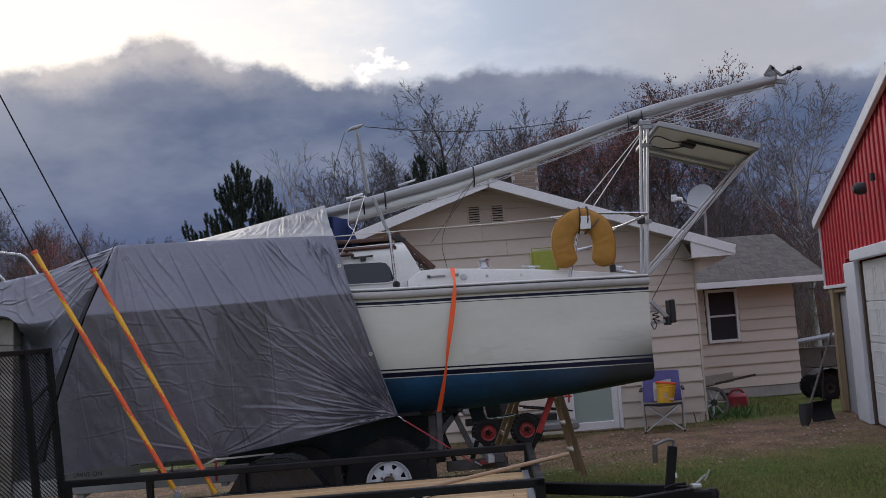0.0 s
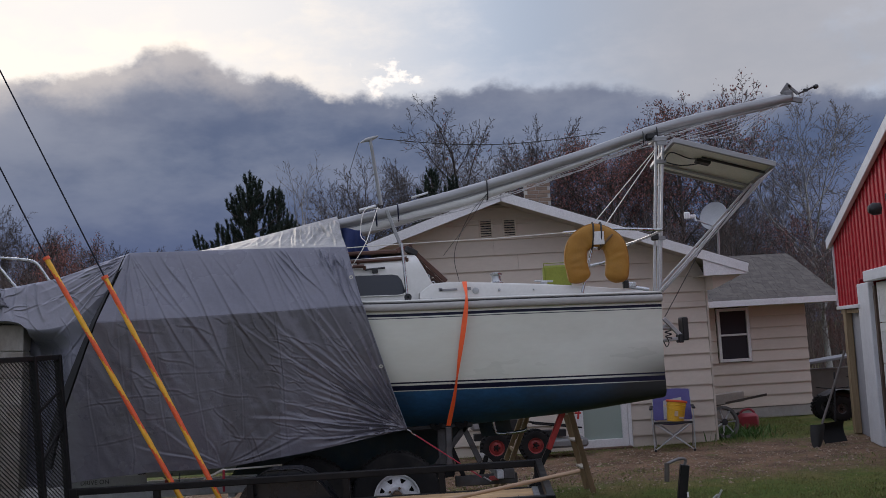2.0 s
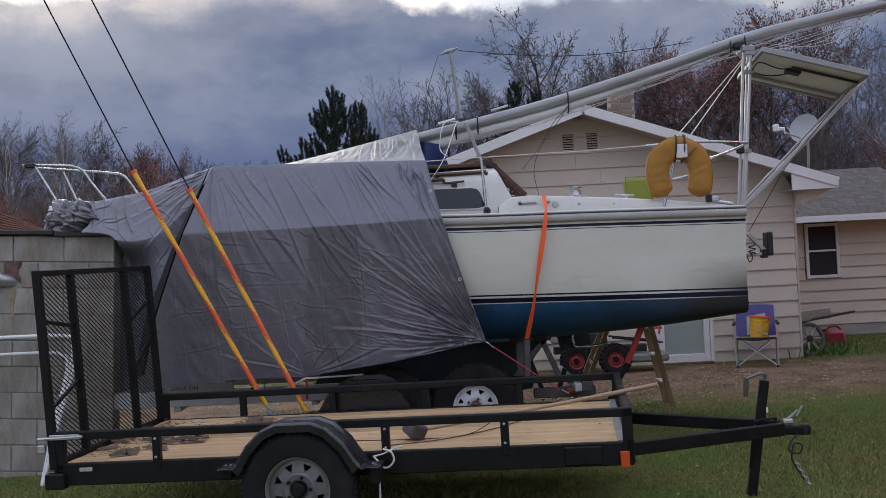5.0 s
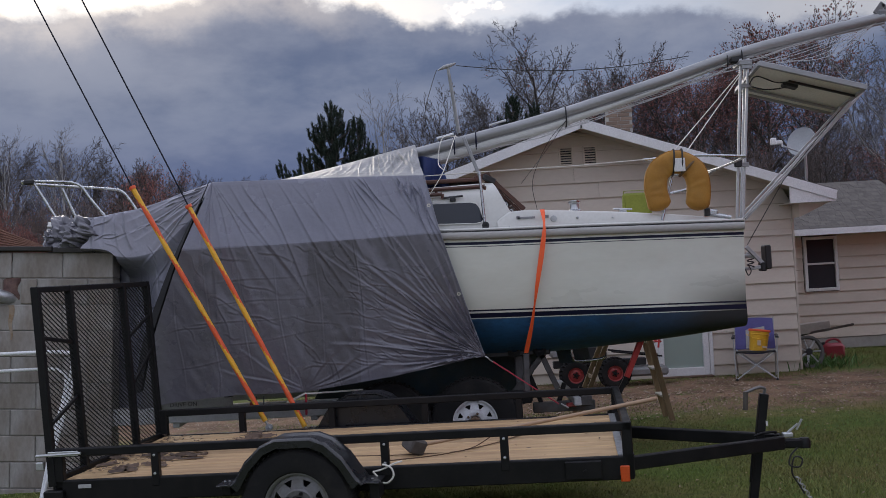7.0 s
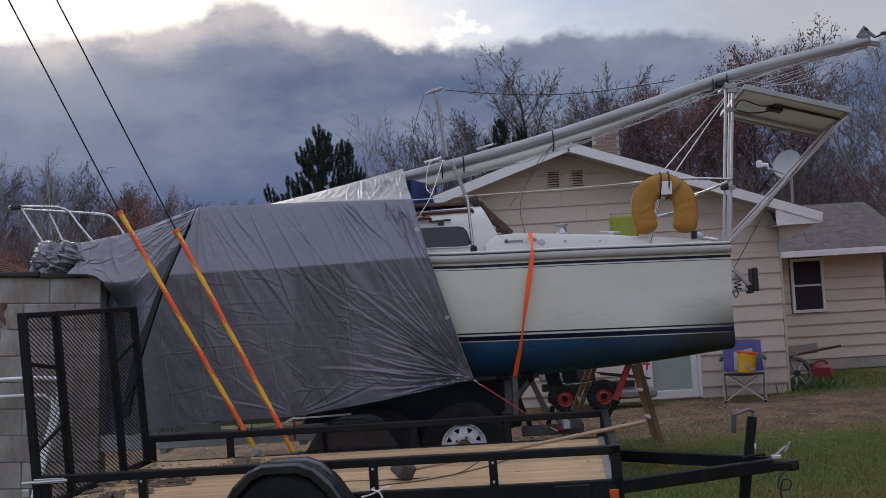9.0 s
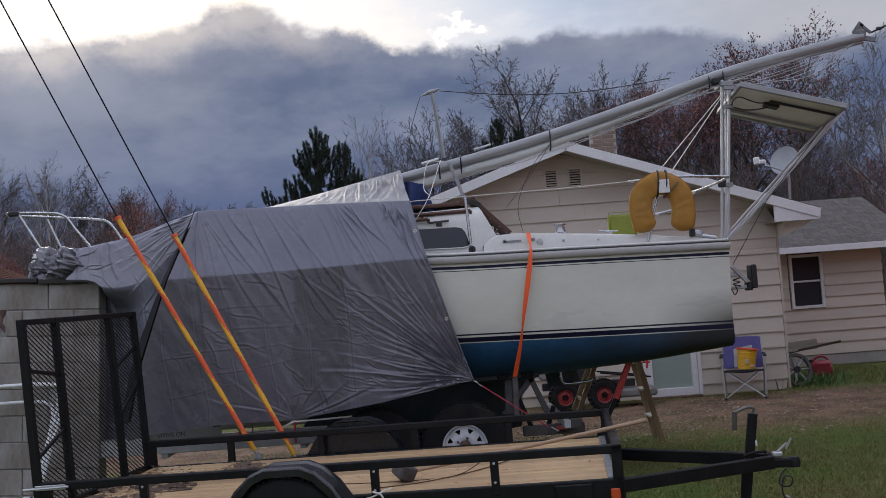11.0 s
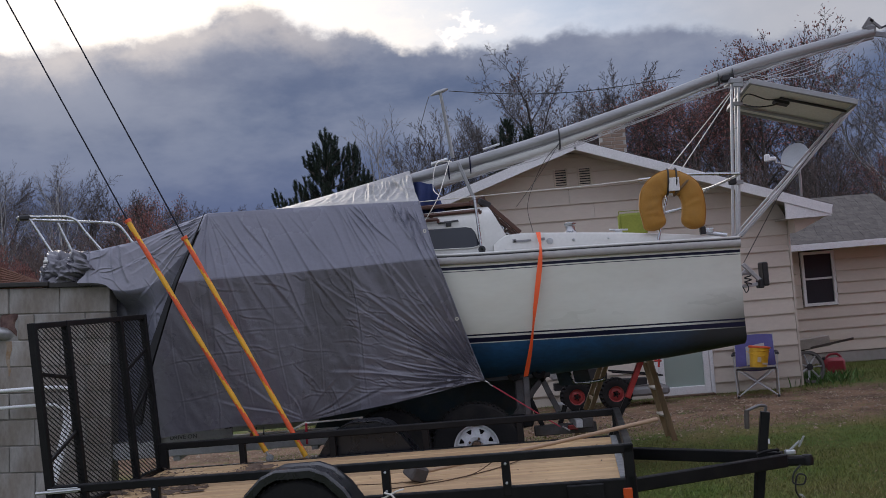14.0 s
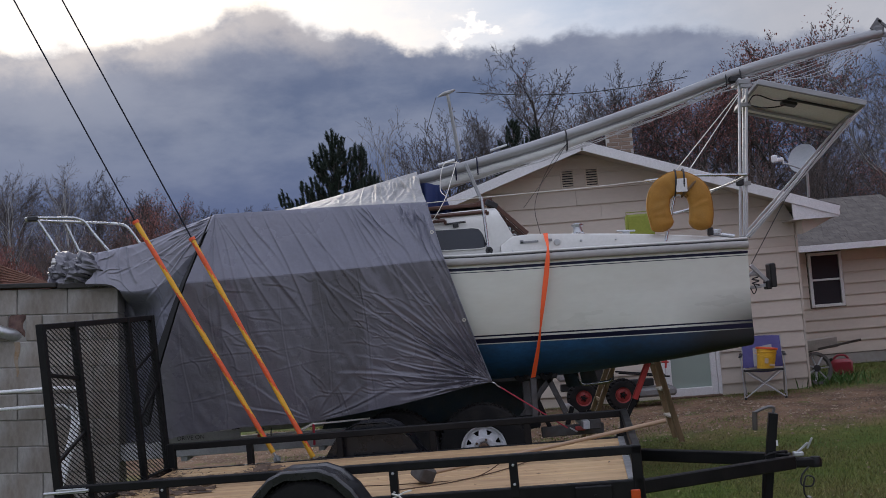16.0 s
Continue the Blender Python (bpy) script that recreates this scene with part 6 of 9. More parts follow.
def mast():
    """The lowered mast, lying on the stern crutch with its rigging tied along it."""
    a, e = Vector((-2.6, 10.0, 2.44)), Vector((4.30, 10.0, 3.90))
    rise = [(-2.6, 2.36), (-0.077, 2.874), (0.684, 3.031), (1.229, 3.158), (2.322, 3.455), (2.925, 3.635), (3.45, 3.745), (4.30, 3.90)]
    at = lambda t, dz=0.0, dy=0.0: Vector((a.x + (e.x - a.x) * t, a.y + dy, smooth_knots(rise, a.x + (e.x - a.x) * t) + dz))
    m = thing("mast", (0, 0, 0), "lowered grey aluminium mast with furled sail and rigging tied along it", "mast")
    part("spar", Shape().tube([at(k / 24) for k in range(25)], 0.066, 14, flat=0.8), ALUMINIUM, m, "grey aluminium spar", smooth=50)
    part("sail_track", Shape().tube([at(k / 24, -0.058, -0.025) for k in range(25)], 0.014, 6), ALUMINIUM, m, smooth=50)
    head = Shape().box((4.28, 10.0, 3.92), (0.10, 0.12, 0.10), 0.02).beam((4.20, 9.97, 3.90), (4.42, 9.97, 3.86), 0.02, 0.05, 0.004).beam((4.22, 9.97, 3.93), (4.30, 9.97, 4.03), 0.02, 0.06, 0.004).beam((4.28, 9.97, 4.02), (4.38, 9.97, 3.93), 0.02, 0.03, 0.004)
    hd = part("masthead", head, RIM_GREY, m, "masthead sheave box")
    part("masthead_lamp", Shape().tube([(4.38, 9.97, 3.93), (4.56, 9.97, 4.00)], 0.009, 8).lathe([(0.02, 0), (0.023, 0.025), (0.018, 0.04), (0, 0.04)], 12, pose(4.55, 9.97, 3.99, 0, 70, 0)).box((4.46, 9.97, 3.965), (0.05, 0.03, 0.03), 0.008), WIRE_DARK, hd, "black masthead fitting", smooth=40)
    # sail rolled under the spar, sagging between its ties
    sl = Shape()
    def sail(u, v):
        t = 0.32 + 0.46 * u
        deep = 0.056 * (1 - u) ** 0.8 + 0.006
        g = 2 * math.pi * v
        rr = 1 + 0.10 * noise.noise((u * 16, math.cos(g) * 1.3, math.sin(g) * 1.3))
        p = at(t, -0.050 - deep * 0.95 - 0.006 * abs(math.sin(11 * u)))
        return (p.x, p.y - 0.01 + math.cos(g) * rr * (0.035 + 0.02 * (1 - u)), p.z + math.sin(g) * rr * deep)
    part("furled_sail", sl.grid(sail, 120, 18), SAILCLOTH, m, "grey-white furled sail", smooth=70)
    # stays and shrouds hanging below
    rnd = random.Random(9)
    for k in range(7):
        t0, t1 = rnd.uniform(0.25, 0.45), rnd.uniform(0.86, 0.97)
        depth = rnd.uniform(0.05, 0.11)
        dy = rnd.uniform(-0.10, 0.10)
        pts = [at(t0 + (t1 - t0) * i / 30, -0.06 - depth * math.sin(math.pi * (i / 30) ** 0.8) - 0.01 * math.sin(i * 1.7 + k), dy) for i in range(31)]
        part("stay", Shape().tube(pts, 0.0026, 5), GALV, m, smooth=60)
    for k in range(5):
        t0, depth, dy = 0.60 + 0.05 * k, 0.09 + 0.028 * k, rnd.uniform(-0.1, 0.1)
        pts = [at(t0 + (0.985 - t0) * i / 24, -0.05 - depth * math.sin(math.pi * (i / 24) ** 1.3), dy) for i in range(25)]
        part("stay", Shape().tube(pts, 0.0026, 5), GALV, m, smooth=60)
    # ties
    for t in (0.33, 0.40, 0.43, 0.555, 0.78, 0.80):
        p = at(t)
        tie = Shape()
        tie.tube([(p.x, 10 + 0.075 * math.cos(g), p.z - 0.04 + (0.105 if t < 0.7 else 0.085) * math.sin(g)) for g in [2 * math.pi * k / 16 for k in range(17)]], 0.007, 6, caps=False)
        part("tie", tie, NAVY if t in (0.40, 0.43) else WIRE_DARK, m, smooth=60)
    # spreader that stands up from the mast, with its shroud
    sp = Shape().tube([(0.21, 9.98, 3.02), (0.14, 9.95, 3.64)], [0.020, 0.015], 8, flat=1.0)
    s = part("spreader", sp, ALUMINIUM, m, "aluminium spreader", smooth=50)
    part("spreader_tip", Shape().tube(curve([(0.045, 9.95, 3.62), (0.10, 9.95, 3.643), (0.15, 9.95, 3.655), (0.215, 9.95, 3.678)], 4), [0.006, 0.009, 0.012, 0.015, 0.018, 0.020, 0.021, 0.021, 0.020, 0.018, 0.016, 0.012, 0.007], 8), ALUMINIUM, s, smooth=50)
    part("shroud", Shape().tube([(0.22 + 2.2 * k / 16, 9.95, 3.655 - 0.09 * math.sin(math.pi * k / 16) - 0.03 * k / 16) for k in range(17)], 0.004, 5).tube(curve([(0.03, 9.95, 3.62), (-0.03, 9.9, 3.45), (-0.10, 9.9, 3.2), (-0.05, 9.9, 2.95)], 4), 0.003, 5), WIRE_DARK, s, smooth=60)
    # boom-end strut that props the spar on the cabin top
    part("prop", Shape().beam((0.245, 9.62, 2.93), (0.375, 9.60, 2.55), 0.02, 0.032, 0.005), ALUMINIUM, m, "flat aluminium prop")
    for q in ([(2.86, 9.8, 3.42), (2.4, 9.7, 2.95), (2.05, 9.4, 2.62)], [(2.86, 9.8, 3.40), (2.45, 9.6, 2.92), (2.12, 9.2, 2.58)], [(1.23, 9.95, 3.08), (1.0, 9.6, 2.78), (0.72, 9.3, 2.45)], [(1.23, 9.95, 3.08), (1.02, 9.7, 2.85), (0.85, 9.6, 2.5), (0.87, 9.5, 2.2)]):
        part("line", Shape().tube(curve(q, 6), 0.005 if q[0][0] > 2 else 0.0028, 5), ROPE_WHITE if q[0][0] > 2 else WIRE_DARK, m, smooth=60)
    for q in ([(0.17, 9.7, 2.96), (0.10, 9.4, 2.75), (0.02, 9.2, 2.55), (-0.15, 9.1, 2.3)], [(0.19, 9.8, 2.96), (0.05, 9.6, 2.93), (0.0, 9.5, 2.7), (0.05, 9.3, 2.6)]):
        part("line", Shape().tube(curve(q, 6), 0.004, 6), ROPE_WHITE, m, "white rope", smooth=60)
    part("spar_cleat", Shape().tube([(0.0, 9.92, 2.965), (0.16, 9.92, 3.0)], 0.018, 8), STEEL, m, smooth=40)
    part("spar_cleat", Shape().tube([(0.50, 9.94, 3.07), (0.66, 9.94, 3.11)], 0.011, 6), STEEL, m, smooth=40)


mast()


def horseshoe_buoy():
    """Padded horseshoe, standing on its two ends, hung on the stern rail."""
    o = thing("horseshoe_buoy", (2.05, 9.10, 2.075), "padded mustard yellow horseshoe lifebuoy hung on the stern rail", "lifebuoy")
    centre = curve([(-0.150, 0, 0.060), (-0.178, 0, 0.17), (-0.190, 0, 0.29), (-0.145, 0, 0.41), (-0.01, 0, 0.472), (0.130, 0, 0.41), (0.178, 0, 0.29), (0.172, 0, 0.17), (0.150, 0, 0.045)], 8)
    n = len(centre) - 1
    s = Shape()
    def pad(u, v):
        i = u * n
        k = min(int(i), n - 1)
        p = centre[k].lerp(centre[k + 1], i - k)
        d = (centre[min(k + 1, n)] - centre[max(k - 1, 0)]).normalized()
        side = Vector((d.z, 0, -d.x))
        g = 2 * math.pi * v
        cap = math.sin(math.pi * min(u, 1 - u) * 7) if min(u, 1 - u) < 0.0714 else 1.0
        cap = max(cap, 0.02) ** 0.45
        w = (0.100 + 0.008 * noise.noise((u * 9, v * 3, 0))) * cap
        th = 0.055 * cap
        c, q = math.cos(g), math.sin(g)
        sx = abs(c) ** 0.75 * (1 if c > 0 else -1)
        sy = abs(q) ** 0.6 * (1 if q > 0 else -1)
        crease = 0.0022 * math.sin(u * 70 + 5 * noise.noise((u * 9, v * 5, 2))) * (1 - abs(c)) if abs(c) < 0.9 else 0
        return p + side * (w * sx) + Vector((0, 1, 0)) * (th * sy + crease)
    s.grid(pad, 96, 28)
    part("padding", s, CUSHION, o, "mustard yellow padded cover", smooth=60)
    part("seam", Shape().tube([tuple(Vector(pad(k / 96, 0.54)) + Vector((0, -0.003, 0))) for k in range(3, 94)], 0.004, 5), material("seam_piping", (0.36, 0.16, 0.015), 0.7), o, smooth=60)
    part("label_card", Shape().box((0.015, -0.062, 0.44), (0.095, 0.012, 0.115), 0.004), WHITE_TRIM, o, "white plastic holder")
    tie = Shape()
    for x in (-0.03, 0.04):
        tie.tube([(x + 0.01 * math.sin(g), 0.066 * math.cos(g), 0.468 + 0.115 * math.sin(g)) for g in [2 * math.pi * k / 16 for k in range(17)]], 0.008, 6, caps=False)
    part("lashing", tie, WIRE_DARK, o, smooth=60)
    part("strap", Shape().tube([(0.09 + 0.09 * math.cos(g) * 0.8, 0.064 * math.sin(g), 0.42 + 0.12 * math.cos(g) * 0.6) for g in [2 * math.pi * k / 16 for k in range(17)]], 0.012, 6, caps=False, flat=0.5), material("brown_strap", (0.14, 0.08, 0.03), 0.7), o, smooth=60)
    c = thing("cushion", (1.91, 10.3, 2.13), "olive green seat cushion standing on edge in the cockpit", "cushion")
    part("pad", Shape().box((0, 0, 0.12), (0.27, 0.09, 0.26), 0.03), GREEN_CLOTH, c, smooth=40)
    part("piping", Shape().tube(curve([(-0.13, -0.047, 0.01), (-0.13, -0.047, 0.27), (0.13, -0.047, 0.27), (0.13, -0.047, 0.01)], 1), 0.006, 5), GREEN_CLOTH, c)


horseshoe_buoy()


RUSTY_GREY = material("dirty_dark_steel", (0.085, 0.083, 0.085), 0.7, 0.1, second=(0.05, 0.045, 0.042), scale=10, amount=0.8, bump=0.2, dirt=(0.11, 0.07, 0.05), dirt_scale=9, dirt_amount=0.5)


def boat_trailer():
    t = thing("boat_trailer", (0, 10.0, 0), "grey steel tandem axle boat trailer with white spoked wheels", "boat trailer")
    for y in (-0.78, 0.78):
        part("side_beam", Shape().beam((-3.0, y, 0.60), (-0.98, y, 0.592), 0.06, 0.14, 0.006), GALV, t, "galvanised side beam")
        part("side_beam", Shape().beam((-0.98, y * 0.97, 0.592), (0.70, y * 0.97, 0.585), 0.06, 0.11, 0.006), BLACK_PAINT, t, "dark rear side beam")
    for x in (-2.4, -1.2, 0.0, 1.1):
        part("cross_beam", Shape().beam((x, -0.78, 0.52), (x, 0.78, 0.52), 0.06, 0.07, 0.005), GALV, t)
    part("tongue", Shape().beam((-4.6, 0, 0.55), (-2.4, 0, 0.55), 0.09, 0.11, 0.006), GALV, t)
    for x in (-0.545, 0.195):
        part("axle", Shape().tube([(x, -0.8, 0.405), (x, 0.8, 0.405)], 0.035), BLACK_PAINT, t, smooth=40)
        for y, back in ((-0.88, False), (0.88, True)):
            w = wheel(t, (x, y, 0.415), 0.375, 0.21, 0.190, RIM_WHITE)
            if back:
                w.matrix_basis = pose(2 * x, 2 * y, 0, 0, 0, 180)
    # bunk posts, boards and rollers
    for x, y in ((-2.2, -0.5), (0.62, -0.6), (0.70, -0.42), (-2.2, 0.5), (0.66, 0.5)):
        part("bunk_post", Shape().beam((x, y, 0.5), (x, y * 0.9, 1.0 if x > 0 else 0.95), 0.07, 0.07, 0.006, up=(1, 0, 0)), RUSTY_GREY if x > 0 else BLACK_PAINT, t)
    for y in (-0.55, 0.55):
        part("bunk", Shape().beam((-2.5, y, 0.93), (0.9, y, 0.955), 0.14, 0.05, 0.01), WIRE_DARK, t, "dark carpeted bunk")
    for x in (0.58, 0.80):
        r = Shape().lathe([(0.02, -0.05), (0.055, -0.045), (0.06, 0), (0.055, 0.045), (0.02, 0.05)], 20, pose(x, -0.62, 0.98, 90))
        part("roller", r, RUBBER, t, smooth=35)
    part("roller_bracket", Shape().beam((0.55, -0.60, 0.60), (0.86, -0.60, 0.96), 0.03, 0.05, 0.004).beam((0.95, -0.60, 0.62), (0.80, -0.60, 0.98), 0.03, 0.05, 0.004), RUSTY_GREY, t)
    # rear crossmember with lamps and clutter
    rear = Shape().box((1.0, -0.55, 0.46), (0.55, 0.07, 0.09), 0.006).box((1.18, -0.72, 0.52), (0.10, 0.05, 0.09), 0.008)
    part("rear_bar", rear, RUSTY_GREY, t)
    part("tail_lamp", Shape().box((1.06, -0.62, 0.475), (0.09, 0.04, 0.04), 0.008), RIM_RED, t, "red tail lamp")
    part("bracket", Shape().beam((0.95, -0.5, 0.46), (1.02, -0.5, 0.66), 0.04, 0.04, 0.004, up=(1, 0, 0)).beam((1.10, -0.5, 0.46), (1.17, -0.5, 0.62), 0.04, 0.04, 0.004, up=(1, 0, 0)).beam((0.80, -0.55, 0.50), (0.70, -0.55, 0.78), 0.04, 0.04, 0.004, up=(1, 0, 0)), BLACK_PAINT, t)
    part("step_bar", Shape().tube(curve([(1.12, -0.3, 1.0), (1.13, -0.3, 0.88), (1.17, -0.3, 0.83), (1.38, -0.32, 0.84), (1.42, -0.33, 0.86)], 4), 0.014, 8), STAINLESS, t, smooth=50)
    # guide board lettered on the side beam
    sign = part("guide_board", Shape().box((-2.20, -0.825, 0.690), (0.62, 0.015, 0.075), 0.003), material("pale_board", (0.36, 0.36, 0.36), 0.6), t, "pale board lettered in black")
    fc = bpy.data.curves.new("lettering", "FONT")
    fc.body, fc.size, fc.align_x, fc.align_y, fc.extrude = "DRIVE ON", 0.052, "CENTER", "CENTER", 0.0012
    fo = bpy.data.objects.new("tmp_letters", fc)
    scene.collection.objects.link(fo)
    me = bpy.data.meshes.new_from_object(fo.evaluated_get(bpy.context.evaluated_depsgraph_get()))
    bpy.data.objects.remove(fo)
    me.materials.clear()
    me.materials.append(WIRE_DARK)
    lt = new("lettering", me)
    lt.parent = sign
    lt.matrix_basis = pose(-2.315, -0.835, 0.688, 90)
    part("label_plate", Shape().box((-1.12, -0.815, 0.60), (0.22, 0.006, 0.05), 0.001), material("pale_board2", (0.5, 0.5, 0.5), 0.5), t)
    part("reflector", Shape().box((-1.72, -0.815, 0.66), (0.05, 0.01, 0.03), 0.003), RIM_RED, t)
    return t


boat_trailer()

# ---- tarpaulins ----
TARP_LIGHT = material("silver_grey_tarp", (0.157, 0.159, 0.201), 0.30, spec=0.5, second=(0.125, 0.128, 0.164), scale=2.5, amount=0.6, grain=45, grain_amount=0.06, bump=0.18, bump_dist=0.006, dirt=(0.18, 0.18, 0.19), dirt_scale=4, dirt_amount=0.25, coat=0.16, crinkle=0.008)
# paler copy of the bow sheet's cloth, for its lit upper part
TARP_BOW_LIT = material("silver_bow_tarp_lit", (0.250, 0.248, 0.293), 0.30, spec=0.5, second=(0.201, 0.200, 0.240), scale=2.5, amount=0.6, grain=45, grain_amount=0.06, bump=0.18, bump_dist=0.006, coat=0.16, crinkle=0.011)
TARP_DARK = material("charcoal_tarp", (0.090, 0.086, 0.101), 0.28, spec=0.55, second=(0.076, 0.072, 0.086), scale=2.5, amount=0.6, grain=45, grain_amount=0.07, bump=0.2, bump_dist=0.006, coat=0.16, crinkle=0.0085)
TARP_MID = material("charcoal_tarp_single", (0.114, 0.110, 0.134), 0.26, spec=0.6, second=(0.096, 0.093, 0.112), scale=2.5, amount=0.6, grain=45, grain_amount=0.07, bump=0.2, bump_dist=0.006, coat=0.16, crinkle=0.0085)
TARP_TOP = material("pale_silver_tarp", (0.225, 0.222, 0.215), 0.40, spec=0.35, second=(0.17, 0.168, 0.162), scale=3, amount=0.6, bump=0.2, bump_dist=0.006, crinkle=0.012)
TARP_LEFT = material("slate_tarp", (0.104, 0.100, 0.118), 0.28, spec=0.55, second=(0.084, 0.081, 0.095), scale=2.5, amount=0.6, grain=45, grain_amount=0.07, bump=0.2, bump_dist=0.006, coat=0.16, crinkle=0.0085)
GAP_SHADE = material("black_gap_shade", (0.010, 0.010, 0.011), 0.6, spec=0.3, grain=80, bump=0.1)
GROMMET = material("brass_grommet", (0.55, 0.52, 0.45), 0.35, 0.8)

TIE_R, TIE_M = (0.30, 0.99), (-1.205, 0.775)


def creases(x, z, lines):
    """Relief of folds: each line starts at a point, runs along an angle, and is sharp on one side."""
    off = np.zeros_like(x)
    for x0, z0, angle, length, amp, width, spread in lines:
        c, s = math.cos(radians(angle)), math.sin(radians(angle))
        dx, dz = x - x0, z - z0
        along, across = (dx * c + dz * s) / length, -dx * s + dz * c
        across = across + 0.012 * np.sin(along * 7 + angle)
        on = (along > 0) & (along < 1)
        t = np.clip(along, 0, 1)
        w = width * (1 - spread + spread * t * 1.6)
        fade = np.clip(t * 4, 0, 1) * (1 - t) ** 0.8
        ridge = np.where(across > 0, np.exp(-np.abs(across) / w), np.exp(-((across / (w * 0.55)) ** 2)))
        valley = 0.45 * np.exp(-(((across + 1.5 * w) / w) ** 2))
        off += on * amp * fade * (ridge - valley)
    return off


def fold_lines():
    """Where the big sheet folds: fans out of its two tie points, drapes from the top edge, packing creases."""
    rng = random.Random(21)
    lines = []
    # tight fan out of the tie by the hull, nearly upright folds to shallow ones
    for k in range(30):
        a = 103 + 95 * (k + rng.uniform(-0.4, 0.4)) / 30
        lines.append((TIE_R[0] - 0.01, TIE_R[1] + 0.005, a, rng.uniform(0.9, 1.9) if a < 150 else rng.uniform(0.5, 1.3), rng.uniform(0.010, 0.026), rng.uniform(0.008, 0.016), 0.85))
    for a, ln, amp in ((18, 0.9, 0.010), (30, 0.6, 0.007), (52, 0.5, 0.006), (80, 0.45, 0.005), (118, 0.4, 0.006), (146, 0.7, 0.008), (163, 0.8, 0.010)):
        lines.append((TIE_M[0], TIE_M[1] + 0.005, a, ln, amp, 0.013, 0.85))
    # long soft drapes from the top edge
    for k in range(11):
        x0 = -1.85 + 1.6 * (k + rng.uniform(-0.4, 0.4)) / 11
        lines.append((x0, 2.58, rng.uniform(-68, -54), rng.uniform(0.5, 1.5), rng.uniform(0.008, 0.017), rng.uniform(0.014, 0.028), 0.4))
    for k in range(6):
        lines.append((-0.82 + 0.028 * k, 2.57, -66 + 3 * k + rng.uniform(-2, 2), rng.uniform(0.4, 1.1), rng.uniform(0.010, 0.022), rng.uniform(0.010, 0.018), 0.5))
    # bunched sharp folds where the sheet turns over the cabin's edge
    for k in range(9):
        lines.append((-0.36 + 0.022 * k, 2.56 - 0.01 * k, rng.uniform(-80, -68), rng.uniform(0.25, 0.75), rng.uniform(0.014, 0.030), rng.uniform(0.008, 0.014), 0.4))
    # fan below the ridge pole's end
    for k in range(6):
        lines.append((-1.94, 2.585, -98 + 9 * k + rng.uniform(-2, 2), rng.uniform(0.5, 1.4), rng.uniform(0.008, 0.016), rng.uniform(0.012, 0.02), 0.7))
    # small crow's-feet in the panel by the hull
    for k in range(60):
        x0, z0 = rng.uniform(-0.85, -0.15), rng.uniform(0.98, 1.85)
        lines.append((x0, z0, rng.uniform(-30, -4) + (1.2 - z0) * 22, rng.uniform(0.15, 0.42), rng.uniform(0.004, 0.009), rng.uniform(0.005, 0.009), 0.3))
    for k in range(26):
        x0, z0 = rng.uniform(-2.35, -0.9), rng.uniform(0.85, 2.0)
        lines.append((x0, z0, rng.choice((-58, -20, 10, -75)) + rng.uniform(-10, 10), rng.uniform(0.15, 0.5), rng.uniform(0.003, 0.007), rng.uniform(0.006, 0.011), 0.3))
    # packing creases, as the sheet was folded when new
    for gx in (-2.2, -1.9, -1.62, -1.32, -1.02):
        lines.append((gx, rng.uniform(0.7, 1.0), 94 + rng.uniform(-3, 3), rng.uniform(0.8, 1.6), 0.0042, 0.006, 0.1))
    for gz in (1.02, 1.19, 1.36, 1.53, 1.71):
        lines.append((-2.45 + rng.uniform(0, 0.5), gz, 5 + rng.uniform(-3, 3), rng.uniform(0.6, 1.4), 0.0042, 0.006, 0.1))
    # welded seam down the sheet
    lines.append((-0.74, 2.05, -86, 1.25, 0.010, 0.008, 0.1))
    return lines


